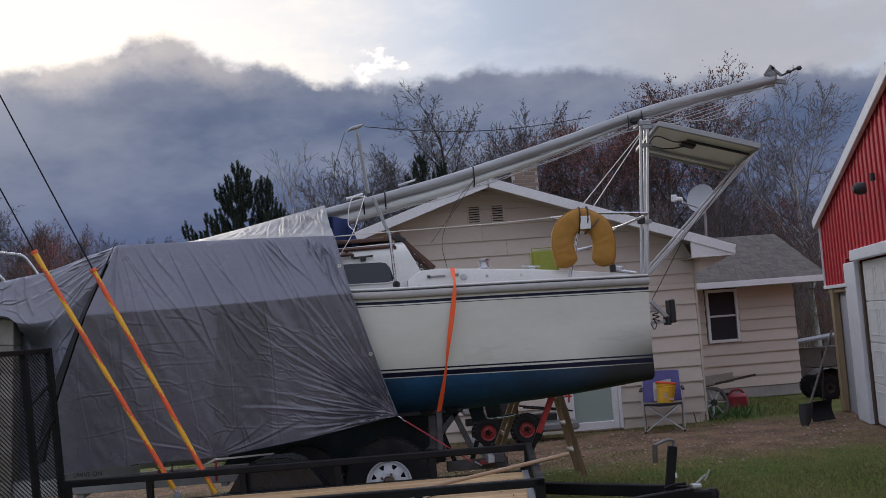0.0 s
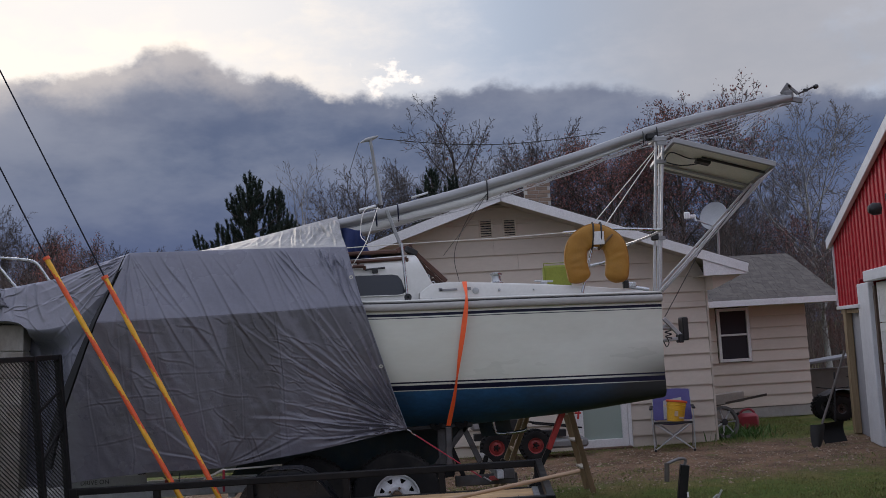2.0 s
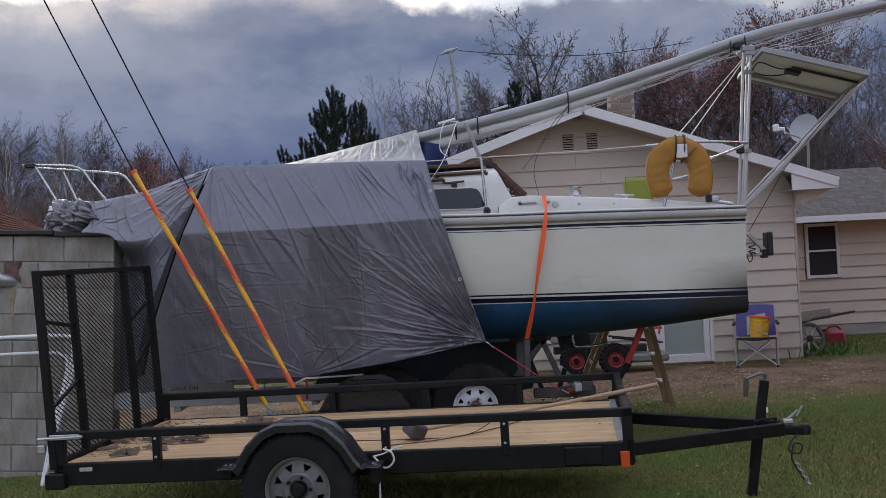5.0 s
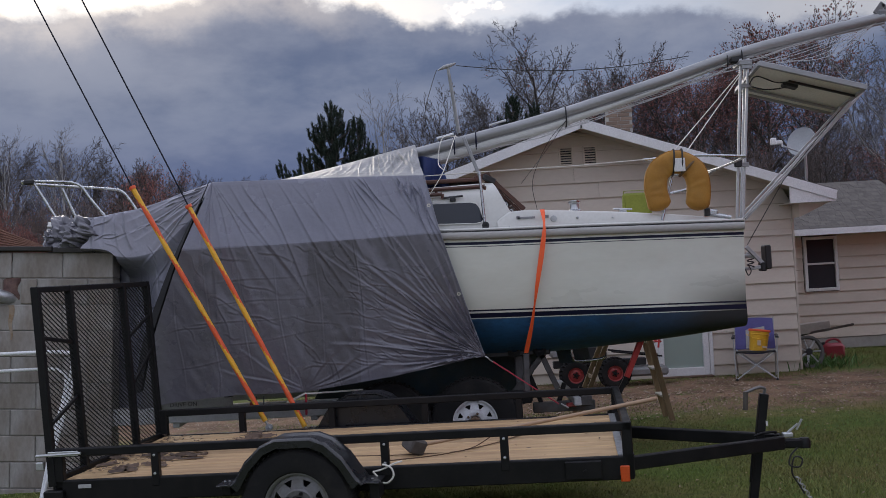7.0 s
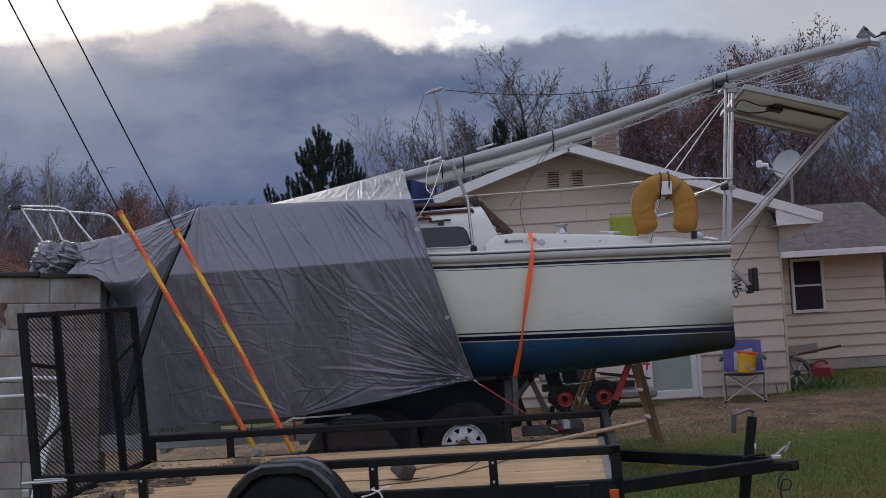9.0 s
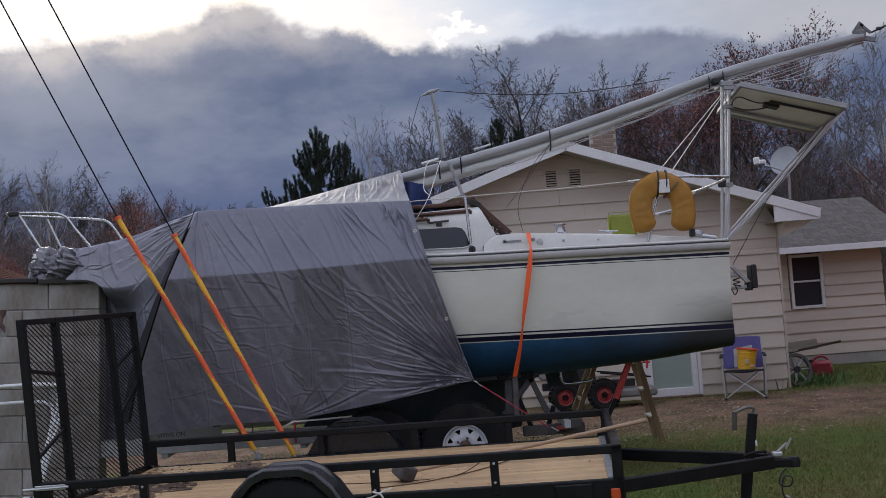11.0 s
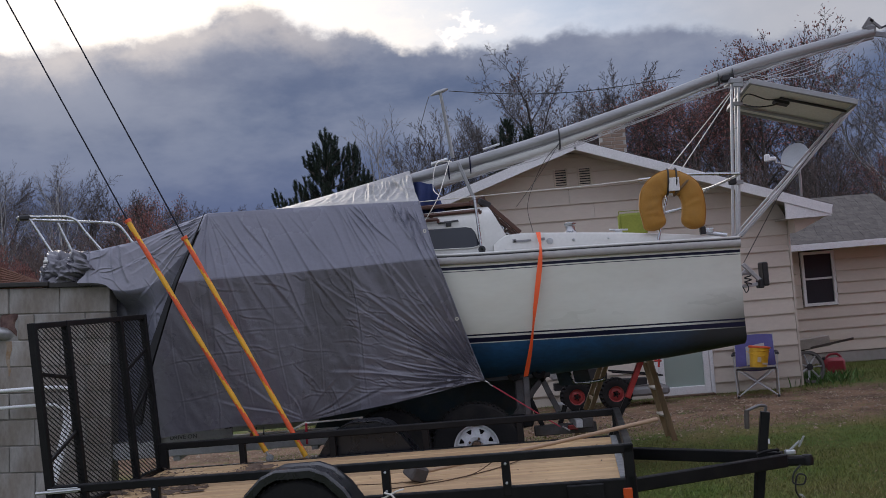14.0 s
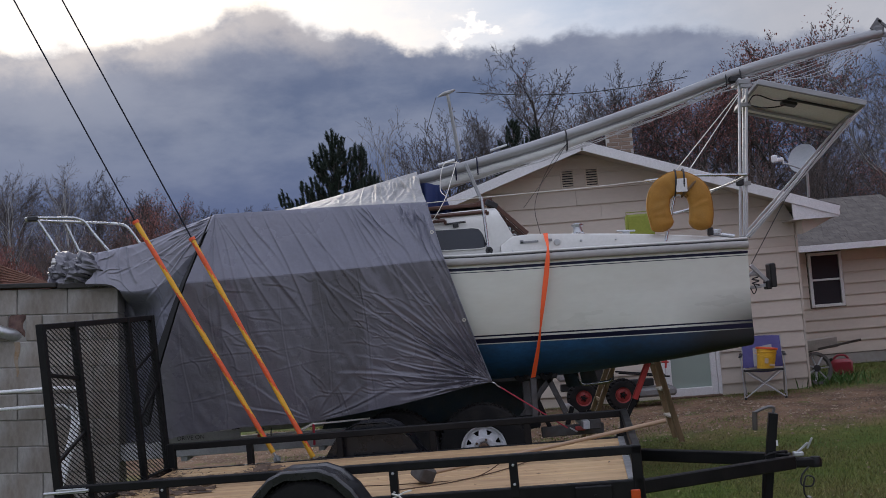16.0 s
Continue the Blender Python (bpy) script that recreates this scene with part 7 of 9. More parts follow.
def main_tarp():
    top_z = [(-1.95, 2.565), (-1.54, 2.655), (-1.0, 2.76), (-0.21, 2.93)]
    knee_z = [(-1.95, 2.585), (-0.80, 2.565), (-0.13, 2.545)]
    low = [(-2.60, 0.70), (-2.414, 0.73), (-2.27, 0.752), (-1.80, 0.778), (-1.205, 0.775), (-0.50, 0.86), (0.30, 0.99)]
    left = [(0.66, -2.60), (1.27, -2.45), (1.80, -2.25), (2.20, -2.095), (2.585, -1.945)]
    right = [(0.99, 0.30), (1.30, 0.205), (1.76, 0.07), (2.10, -0.03), (2.545, -0.13), (2.93, -0.21)]

    def sheet(u, v):
        # v: 0 far lower edge, 0.18 ridge, 0.30 knee, 1 near lower edge
        if v >= 0.30:
            w = (v - 0.30) / 0.70
            xk = -1.95 + 1.82 * u
            xb = -2.60 + 2.90 * u
            zk = lerp(knee_z, xk)
            z = zk + (lerp(low, xb) - zk) * w
            x = lerp(left, z) + (lerp(right, z) - lerp(left, z)) * u
            z = zk + (lerp(low, x) - zk) * w
            y = 9.02 - 0.235 * min(1, w * 3.2) + 0.03 * w
                        # the edge on the hull follows its turn inwards
            if u > 0.75:
                y += 0.10 * max(0.0, w - 0.55) * (u - 0.75) * 4
            return (x, y, z)
        if v >= 0.18:
            w = (v - 0.18) / 0.12
            xt = -1.95 + 1.74 * u
            xk = -1.95 + 1.82 * u
            zt, zk = lerp(top_z, xt), lerp(knee_z, xk)
            x = xt + (xk - xt) * w
            sink = math.sin(math.pi * w)
            z = zt + (zk - zt) * w - 0.03 * sink * u
            z += u * sink * (0.02 * noise.noise((x * 9, w * 2, 6.0)) + 0.018 * (1 - 2 * abs(noise.noise((x * 14 + w * 2, w, 2.0)))))
            yk = 9.02
            return (x, 9.98 + (yk - 9.98) * w, z)
        w = 1 - v / 0.18
        xt = -1.95 + 1.74 * u
        return (xt - 0.4 * w * (1 - u), 9.98 + 1.15 * min(1, w * 1.6), lerp(top_z, xt) - 0.12 * w - 1.3 * max(0, w - 0.55))

    nu, nv = 420, 350
    p = np.array([[sheet(i / nu, j / nv) for j in range(nv + 1)] for i in range(nu + 1)])
    x, z = p[..., 0], p[..., 2]
    vv = np.linspace(0, 1, nv + 1)[None, :]
    near = np.clip((vv - 0.30) / 0.012, 0, 1)
    off = creases(x, z, fold_lines())
    soft = np.array([[0.016 * abs(noise.noise((q[0] * 1.5 + q[2] * 0.9, q[2] * 0.35, 4.0))) + 0.007 * noise.noise((q[0] * 4.5 + q[2] * 2.4, q[2] * 1.1, 7.0)) + 0.0035 * noise.noise((q[0] * 13 + q[2] * 6, q[2] * 4, 1.0)) for q in row] for row in p])
    p[..., 1] -= near * (off + soft)
    # creases in the part that slopes up to the ridge
    rng = random.Random(31)
    roof_lines = [(rng.uniform(-0.75, -0.2), rng.uniform(2.85, 2.95), rng.uniform(-88, -62), rng.uniform(0.25, 0.45), rng.uniform(0.012, 0.03), rng.uniform(0.012, 0.022), 0.3) for k in range(13)]
    roof_lines += [(rng.uniform(-1.7, -0.8), 2.80, rng.uniform(-70, -40), rng.uniform(0.15, 0.3), rng.uniform(0.005, 0.012), rng.uniform(0.010, 0.02), 0.3) for k in range(10)]
    roof = np.clip((vv - 0.185) / 0.02, 0, 1) * np.clip((0.30 - vv) / 0.015, 0, 1)
    bump = roof * creases(x, z, roof_lines)
    p[..., 2] += bump * 0.9
    p[..., 1] -= bump * 0.5

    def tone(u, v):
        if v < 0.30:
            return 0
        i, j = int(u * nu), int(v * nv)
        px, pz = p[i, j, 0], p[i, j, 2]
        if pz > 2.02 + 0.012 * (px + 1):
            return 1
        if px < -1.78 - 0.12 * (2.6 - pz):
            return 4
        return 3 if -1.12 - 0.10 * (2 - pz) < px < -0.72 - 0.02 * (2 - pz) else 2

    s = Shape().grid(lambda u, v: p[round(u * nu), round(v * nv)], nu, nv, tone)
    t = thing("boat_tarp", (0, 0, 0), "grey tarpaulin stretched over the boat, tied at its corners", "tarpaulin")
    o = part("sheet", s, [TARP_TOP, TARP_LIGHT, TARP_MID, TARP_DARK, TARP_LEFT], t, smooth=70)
    for z_ in (1.52, 2.27):
        g = Shape().lathe([(0.007, 0), (0.016, 0), (0.016, 0.004), (0.007, 0.004)], 12, pose(lerp(right, z_) - 0.03, 8.765 if z_ < 2 else 8.80, z_, 90), closed=True)
        part("grommet", g, GROMMET, t)
    hem = Shape().tube([tuple(Vector(p[nu, j]) + Vector((0, -0.003, 0))) for j in range(int(0.3 * nv), nv + 1, 4)], 0.005, 5)
    part("edge_cord", hem, TARP_LIGHT, t, smooth=60)
    return t


main_tarp()


HEM_LINE = [(0.66, -2.62), (1.27, -2.475), (1.80, -2.275), (2.20, -2.115), (2.60, -1.96)]


def bow_tarp():
    t = thing("bow_tarp", (0, 0, 0), "crumpled grey tarpaulin bunched over the bow and tied down", "tarpaulin")
    crest = [(-3.20, 2.33), (-2.97, 2.35), (-2.80, 2.375), (-2.60, 2.405), (-2.41, 2.455), (-2.20, 2.525), (-1.94, 2.60)]
    fold = [(-3.20, 2.085), (-2.96, 2.07), (-2.86, 2.045), (-2.80, 2.00), (-2.63, 1.985), (-2.43, 2.03), (-2.33, 2.11), (-2.14, 2.28), (-1.90, 2.50)]

    # near side: the upper part lies slack over the wall's top, the rest hangs behind the wall and comes forward to the hem
    def ss(t):
        t = max(0.0, min(1.0, t))
        return t * t * (3 - 2 * t)

    def near(u, v):
        right = lerp(HEM_LINE, 2.6 - 1.94 * v) + 0.10 * min(1.0, v * 5.0)
        left = -3.06 + 0.035 * math.sin(11.0 * v) + 0.012 * math.sin(31.0 * v)
        x = left + (right - left) * u
        zt, zf = smooth_knots(crest, x), smooth_knots(fold, x)
        if v < 0.36:
            q = v / 0.36
            return (x, 9.13 - 0.10 * q ** 0.7, zt + (zf - zt) * q)
        q = (v - 0.36) / 0.64
        low_y = 9.42 - 0.36 * ss((x + 2.82) / 0.42)
        return (x, 9.03 + (low_y - 9.03) * ss(q / (0.05 if x < -2.8 else 0.16)), zf + (0.66 - zf) * q)

    nu, nv = 230, 300
    p = np.array([[near(i / nu, j / nv) for j in range(nv + 1)] for i in range(nu + 1)])
    x, z = p[..., 0], p[..., 2]
    rng_b = random.Random(14)
    lines = []
    for k in range(9):
        lines.append((-1.93, 2.58, 192 + 38 * (k + rng_b.uniform(-0.3, 0.3)) / 9, rng_b.uniform(0.5, 1.15), rng_b.uniform(0.010, 0.024), rng_b.uniform(0.010, 0.02), 0.8))
    for k in range(16):
        lines.append((rng_b.uniform(-3.0, -2.2), rng_b.uniform(2.05, 2.45), rng_b.choice((12, -42, 20, -65)) + rng_b.uniform(-9, 9), rng_b.uniform(0.18, 0.5), rng_b.uniform(0.006, 0.013), rng_b.uniform(0.007, 0.013), 0.3))
    for k in range(26):
        lines.append((rng_b.uniform(-2.8, -2.35), rng_b.uniform(0.8, 2.0), rng_b.choice((8, -40, 55, -70)) + rng_b.uniform(-9, 9), rng_b.uniform(0.2, 0.55), rng_b.uniform(0.008, 0.016), rng_b.uniform(0.008, 0.016), 0.3))
    # a soft pleat that hangs over the wall's end
    for x0, amp in ((-2.995, 0.05), (-2.90, 0.045), (-2.80, 0.03), (-2.745, 0.05)):
        lines.append((x0 - 0.02, 2.52, -84 + rng_b.uniform(-8, 10), rng_b.uniform(0.4, 0.6), amp * 0.7, 0.026, 0.3))
    soft = np.array([[0.030 * noise.noise((q[0] * 2.6 + q[2] * 2.0, q[2] * 1.6, 4.0)) + 0.018 * (0.5 - abs(noise.noise((q[0] * 5 + q[2] * 4, q[2] * 3, 7.0)))) for q in row] for row in p])
    top = np.clip(np.linspace(0, 1, nv + 1) / 0.02, 0.25, 1)[None, :]
    edge = np.clip((1 - np.linspace(0, 1, nu + 1)) / 0.10, 0, 1)[:, None]
    p[..., 1] -= (creases(x, z, lines) + soft) * top * edge
    # one cloth: the hanging part's shade is put in by the darker material
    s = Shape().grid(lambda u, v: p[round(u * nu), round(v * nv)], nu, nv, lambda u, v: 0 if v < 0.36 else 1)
    part("sheet", s, [TARP_BOW_LIT, TARP_LIGHT], t, smooth=70)
    # the rest of the sheet, over the foredeck and down the far side
    def over(u, v):
        xx = -3.06 + 1.08 * u
        zz = smooth_knots(crest, xx)
        if v < 0.6:
            return (xx, 9.14 + 1.5 * v * (0.55 + 0.45 * u) / 0.9, zz - 0.004 + 0.02 * math.sin(math.pi * v / 0.6))
        return (xx, 9.14 + (0.55 + 0.45 * u) + 0.3 * (v - 0.6), zz - 1.1 * (v - 0.6))
    part("foredeck_cover", Shape().grid(over, 30, 20), TARP_LIGHT, t, smooth=70)

    # the surplus, crumpled at the stem and set down on the wall: facets that meet in sharp creases
    def crumple(centre, size, seed):
        def skin(u, v):
            a, b_ = 2 * math.pi * u, math.pi * v
            d = Vector((-math.cos(b_), -math.cos(a) * math.sin(b_), math.sin(a) * math.sin(b_)))
            q = Vector((d.x * 1.1 + seed, d.y * 1.0, d.z * 1.7 + 0.8 * d.x))
            q += 0.25 * Vector((noise.noise(q * 1.3), noise.noise(q * 1.3 + Vector((5, 0, 0))), noise.noise(q * 1.3 + Vector((0, 7, 0)))))
            big = noise.voronoi(q)[0]
            small = noise.voronoi(Vector((q.x * 1.6, q.y * 2.6, q.z * 3.2)))[0]
            r = 0.50 + 1.05 * big[0] + 0.24 * small[0]
            return (centre[0] + d.x * size[0] * r, centre[1] + d.y * size[1] * r, max(2.055, centre[2] + d.z * size[2] * r))
        part("folded_end", Shape().grid(skin, 120, 90), TARP_LEFT, t, "bunched tarpaulin end", smooth=35)

    for centre, size, seed in (((-3.29, 9.34, 2.22), (0.17, 0.15, 0.13), 2.0), ((-3.20, 9.22, 2.15), (0.16, 0.11, 0.105), 6.4), ((-3.09, 9.22, 2.22), (0.16, 0.13, 0.12), 9.7), ((-3.41, 9.30, 2.16), (0.08, 0.10, 0.11), 13.1)):
        crumple(centre, size, seed)
    # black strip that paints the shadow gap along the overlap of the two sheets
    hem = Shape()
    def strip(u, v):
        zz = 2.60 - 1.75 * u
        wide = 0.014 + 0.060 * min(1.0, u * 1.6)
        xx = lerp(HEM_LINE, zz)
        k = round(v * 2)
        return (xx + (-wide, 0, wide * 0.35)[k], (9.0 - 0.19 * min(1, u * 3)) + (0.03, -0.005, 0.02)[k], zz + 0.012 * k - 0.012)
    hem.grid(strip, 40, 2)
    part("overlap_hem", hem, GAP_SHADE, t, "black strip painted in for the shadow gap between the tarps", smooth=40)
    b = Shape().grid(lambda u, v: (-0.26 + 0.26 * u + 0.12 * v, 9.80 + 0.05 * math.sin(9 * u + 5 * v), 2.77 - 0.34 * v + 0.04 * (1 - u)), 14, 14)
    bl = part("blue_cover", b, material("blue_canvas", (0.03, 0.05, 0.16), 0.7, second=(0.02, 0.035, 0.12)), None, smooth=70)
    tagged(bl, "dark blue canvas cover folded at the cabin", "canvas cover")


bow_tarp()


def tie_downs():
    s = thing("ratchet_strap", (0, 0, 0), "bright orange ratchet strap run over the hull", "strap")
    pts = [(0.87, 9.08, 2.20), (0.86, 8.875, 2.05), (0.83, 8.85, 1.86), (0.77, 8.87, 1.55), (0.72, 8.95, 1.25), (0.66, 9.05, 0.98)]
    path = curve(pts, 8)
    web = Shape()
    n = len(path) - 1
    def band(u, v):
        q = path[round(u * n)]
        wide = 0.021 * (0.35 + abs(math.cos(1.9 * math.pi * u + 0.5)) * 0.65)
        twist = 0.012 * math.sin(5 * u)
        k = round(v * 4)
        return q + Vector(((-wide, wide, wide, -wide, -wide)[k], (twist, -twist, -twist + 0.004, twist + 0.004, twist)[k] - 0.012, 0))
    web.grid(band, n, 4)
    part("webbing", web, STRAP, s, smooth=50)
    part("strap_anchor", Shape().beam((0.66, 9.05, 0.97), (0.65, 9.05, 0.60), 0.05, 0.05, 0.005, up=(1, 0, 0)), RUSTY_GREY, s)
    c = thing("bungee_cord", (0, 0, 0), "red bungee cord hooked to the tarp corner", "cord")
    part("cord", Shape().tube([(0.36, 8.80, 0.945), (0.60, 8.83, 0.77), (0.90, 8.9, 0.55)], 0.006, 6), ROPE_RED, c, smooth=60)
    part("hook", Shape().tube([(0.92, 8.9, 0.55), (0.98, 8.92, 0.51)], 0.007, 6), STEEL, c, smooth=50)
    hk = Shape().tube(curve([(0.30, 8.785, 0.99), (0.325, 8.78, 0.975), (0.34, 8.79, 0.955), (0.365, 8.80, 0.94)], 4), 0.005, 6)
    part("hook", hk, STEEL, c, smooth=50)
    w = thing("lashing_rope", (0, 0, 0), "white ropes and hook holding the tarp edge down", "rope")
    part("rope", Shape().tube([(-1.205, 8.82, 0.765), (-1.36, 8.9, 0.69), (-1.45, 9.0, 0.64)], 0.010, 6), ROPE_WHITE, w, smooth=60)
    part("rope", Shape().tube([(-1.205, 8.82, 0.76), (-0.95, 8.9, 0.755), (-0.75, 9.0, 0.75)], 0.008, 6), ROPE_WHITE, w, smooth=60)
    part("red_hook", Shape().tube([(-1.205, 8.82, 0.76), (-1.21, 8.84, 0.69), (-1.22, 8.9, 0.58)], 0.010, 6), ROPE_RED, w, smooth=60)
    part("black_hook", Shape().tube(curve([(-1.62, 8.85, 0.755), (-1.65, 8.84, 0.72), (-1.69, 8.84, 0.73)], 4), 0.006, 5), WIRE_DARK, w, smooth=60)
    part("black_hook", Shape().tube(curve([(-1.56, 8.85, 0.755), (-1.565, 8.84, 0.70), (-1.56, 8.84, 0.69)], 4), 0.006, 5), WIRE_DARK, w, smooth=60)


tie_downs()

# ---- guy wires with marker guards ----
GUARD_YELLOW = material("yellow_guy_guard", (0.80, 0.42, 0.03), 0.5, second=(0.72, 0.36, 0.025), bump=0.05)
GUARD_ORANGE = material("orange_guy_guard", (0.76, 0.11, 0.035), 0.5, second=(0.70, 0.10, 0.025), bump=0.05)


def guy_wire(top, bottom, sky_end, turns):
    top, bottom, sky_end = Vector(top), Vector(bottom), Vector(sky_end)
    g = thing("guy_wire", bottom - Vector((0, 0, bottom.z)), "utility pole guy wire in a spiral yellow and orange guard", "guy wire", group="guy wires")
    base = g.matrix_basis.translation
    d = (top - bottom)
    up = d.normalized()
    side = up.cross(Vector((0, 1, 0))).normalized()
    out = up.cross(side)
    n, m = 140, 12
    s = Shape()
    for i in range(n + 1):
        t = i / n
        for k in range(m):
            a = 2 * math.pi * k / m
            r = 0.0205 + 0.0008 * math.cos(a * 2 - t * turns * 4 * math.pi)
            s.v.append(tuple(bottom - base + d * t + (side * math.cos(a) + out * math.sin(a)) * r))
    for i in range(n):
        for k in range(m):
            a = i * m + k
            b = i * m + (k + 1) % m
            s.f.append((a, b, b + m, a + m))
            phase = (k / m + (i / n) * turns) % 1
            s.m.append(0 if phase < 0.5 else 1)
    s.f += [tuple(range(m)), tuple(n * m + k for k in range(m))]
    s.m += [1, 1]
    part("guard", s, [GUARD_YELLOW, GUARD_ORANGE], g, "plastic guard in a yellow and orange spiral", smooth=50)
    part("cap", Shape().tube([top - base - up * 0.01, top - base + up * 0.015], 0.028, 12), GUARD_ORANGE, g, smooth=40)
    part("wire", Shape().tube([bottom - base - up * 0.02, top - base, sky_end - base], 0.0062, 8), CABLE, g, "dark steel guy wire", smooth=60)
    rod_end = bottom - up * (bottom.z / up.z + 0.05)
    part("anchor_rod", Shape().tube([bottom - base + up * 0.02, rod_end - base], 0.010, 8).lathe([(0.012, -0.01), (0.03, -0.01), (0.03, 0.01), (0.012, 0.01)], 12, Matrix.Translation(bottom - base - up * 0.06) @ pose(0, 0, 0, 90, 30), closed=True), STEEL, g, "steel anchor rod", smooth=50)


guy_wire((-2.495, 8.58, 2.527), (-1.511, 8.58, 0.583), (-4.49, 8.58, 6.85), 4.1)
guy_wire((-2.046, 8.58, 2.352), (-1.194, 8.58, 0.521), (-3.93, 8.58, 6.50), 3.9)

# ---- things in the yard ----
def on_deck(u, v, up=0.0):
    """A place on the trailer's deck, from its own length and width."""
    return TRAILER @ Vector((u, v, 0.5 + up))


def maul():
    """Long-handled maul lying on the trailer deck, its handle propped on the front rail."""
    at = on_deck(2.29, 0.42, 0.0)
    o = thing("maul", tuple(at), "old splitting maul with a long ash handle on the deck", "maul")
    m = pose(-0.01, 0.0, 0.066, 14, 22, 30)
    part("head", Shape().box((0, 0, 0), (0.11, 0.15, 0.10), 0.012, m), material("weathered_mallet", (0.075, 0.068, 0.064), 0.8, second=(0.045, 0.04, 0.036), scale=12, amount=0.8, bump=0.4), o, "weathered dark head")
    path = [on_deck(2.30, 0.42, 0.055), on_deck(2.75, 0.475, 0.112), on_deck(3.25, 0.535, 0.176), on_deck(3.86, 0.607, 0.258)]
    part("handle", Shape().tube([p - at for p in path], [0.0115, 0.012, 0.013, 0.0145], 10), ASH, o, "pale ash handle", smooth=50)


maul()


def leaf(s, rng, at, r, tilt):
    m = Matrix.Translation(at) @ pose(0, 0, 0, rng.uniform(-tilt, tilt), rng.uniform(-tilt, tilt), rng.uniform(0, 360))
    s.add([(-r, 0, 0), (-0.2 * r, -0.34 * r, 0.12 * r), (r, 0, 0.1 * r), (0.25 * r, 0.30 * r, 0.14 * r), (0.2 * r, 0, 0.0)], [(0, 1, 4), (1, 2, 4), (2, 3, 4), (3, 0, 4)], 0, m)


def deck_litter():
    s = Shape()
    rng = random.Random(5)
    for k in range(420):
        cu, cv_, spread = rng.choice(((0.20, 0.9, 0.14), (0.42, 1.1, 0.12), (0.15, 1.45, 0.10), (0.55, 0.75, 0.10), (0.25, 0.45, 0.12), (0.80, 1.25, 0.10)))
        u = max(0.07, cu + rng.gauss(0, spread))
        leaf(s, rng, on_deck(u, min(1.70, max(0.08, cv_ + rng.gauss(0, 0.18))), 0.008 + rng.random() * 0.018), rng.uniform(0.010, 0.030), 14)
    # curled flakes of bark among the leaves
    for k in range(46):
        cu, cv_ = rng.choice(((0.20, 0.95), (0.42, 1.15), (0.15, 1.45), (0.58, 0.75), (0.25, 0.50), (0.85, 1.30), (0.45, 0.45)))
        at = on_deck(max(0.09, cu + rng.gauss(0, 0.12)), min(1.66, max(0.1, cv_ + rng.gauss(0, 0.16))), 0.006)
        m = Matrix.Translation(at) @ pose(0, 0, 0, 0, 0, rng.uniform(-50, 50))
        ln, wd, hi = rng.uniform(0.035, 0.10), rng.uniform(0.012, 0.032), rng.uniform(0.008, 0.026)
        v = [m @ Vector((ln * (i / 4 - 0.5) * 2, wd * (1 - 0.5 * abs(i / 4 - 0.5)) * (j - 1) + 0.01 * math.sin(i * 2.0 + k), hi * (1 - (j - 1) ** 2 * 0.8) * rng.uniform(0.6, 1.2))) for i in range(5) for j in range(3)]
        s.add(v, [(i * 3 + j, i * 3 + j + 3, i * 3 + j + 4, i * 3 + j + 1) for i in range(4) for j in range(2)])
    for k in range(60):
        leaf(s, rng, on_deck(rng.uniform(0.6, 3.5), rng.uniform(0.1, 1.7), 0.008), rng.uniform(0.006, 0.022), 12)
    o = part("leaf_litter", s, material("wet_brown_leaves", (0.075, 0.045, 0.03), 0.7, second=(0.16, 0.11, 0.075), scale=6, amount=0.9, bump=0, island=0.35))
    tagged(o, "brown leaf litter swept into the trailer corner", "leaves", kind="stuff")
    for u, v, turn in ((0.95, 1.40, 6), (0.50, 0.62, -20)):
        at = on_deck(u, v, 0.006)
        bark = thing("bark_strip", (*at,), "loose strip of brown bark on the deck", "bark", turn, group="bark on the deck")
        part("strip", Shape().grid(lambda p, q: (0.24 * p - 0.12, 0.045 * q * (1 - 0.6 * abs(p - 0.5)) + 0.02 * math.sin(7 * p), 0.004 + 0.018 * math.sin(math.pi * q) + 0.015 * noise.noise((p * 6, q * 3, u))), 16, 6), bpy.data.materials["wet_brown_leaves"], bark, smooth=60)
    w = thing("loose_cord", (0, 0, 0), "thin dark cord lying across the deck", "cord")
    tarred = material("tarred_cord", (0.10, 0.06, 0.035), 0.8)
    part("cord", Shape().tube(curve([on_deck(2.15, 0.12, 0.02), on_deck(2.45, 0.32, 0.008), on_deck(2.75, 0.62, 0.008), on_deck(2.95, 0.95, 0.01)], 8), 0.004, 6), tarred, w, smooth=60)
    part("cord_end", Shape().tube(curve([on_deck(1.85, 0.42, 0.008), on_deck(2.2, 0.38, 0.008), on_deck(2.6, 0.45, 0.008), on_deck(2.85, 0.16, 0.16)], 8), 0.0035, 6), tarred, w, smooth=60)
    at = TRAILER @ Vector((2.165, -0.01, 0.40))
    r = thing("rope_loop", tuple(at), "off-white rope looped round a trailer rail post", "rope")
    part("loop", Shape().tube(curve([(-0.08, -0.02, 0.085), (-0.02, -0.03, 0.10), (0.05, -0.03, 0.13), (0.10, -0.02, 0.14)], 5), 0.006, 6).tube(curve([(-0.02, -0.035, 0.13), (0.03, -0.045, 0.11), (0.045, -0.045, 0.06), (0.01, -0.045, 0.02), (-0.03, -0.045, 0.025), (-0.055, -0.04, 0.06), (-0.08, -0.035, 0.09)], 5), 0.0065, 6).tube(curve([(-0.035, -0.04, 0.05), (-0.045, -0.05, -0.02), (-0.05, -0.05, -0.20)], 5), 0.007, 6), ROPE_WHITE, r, smooth=60)


deck_litter()


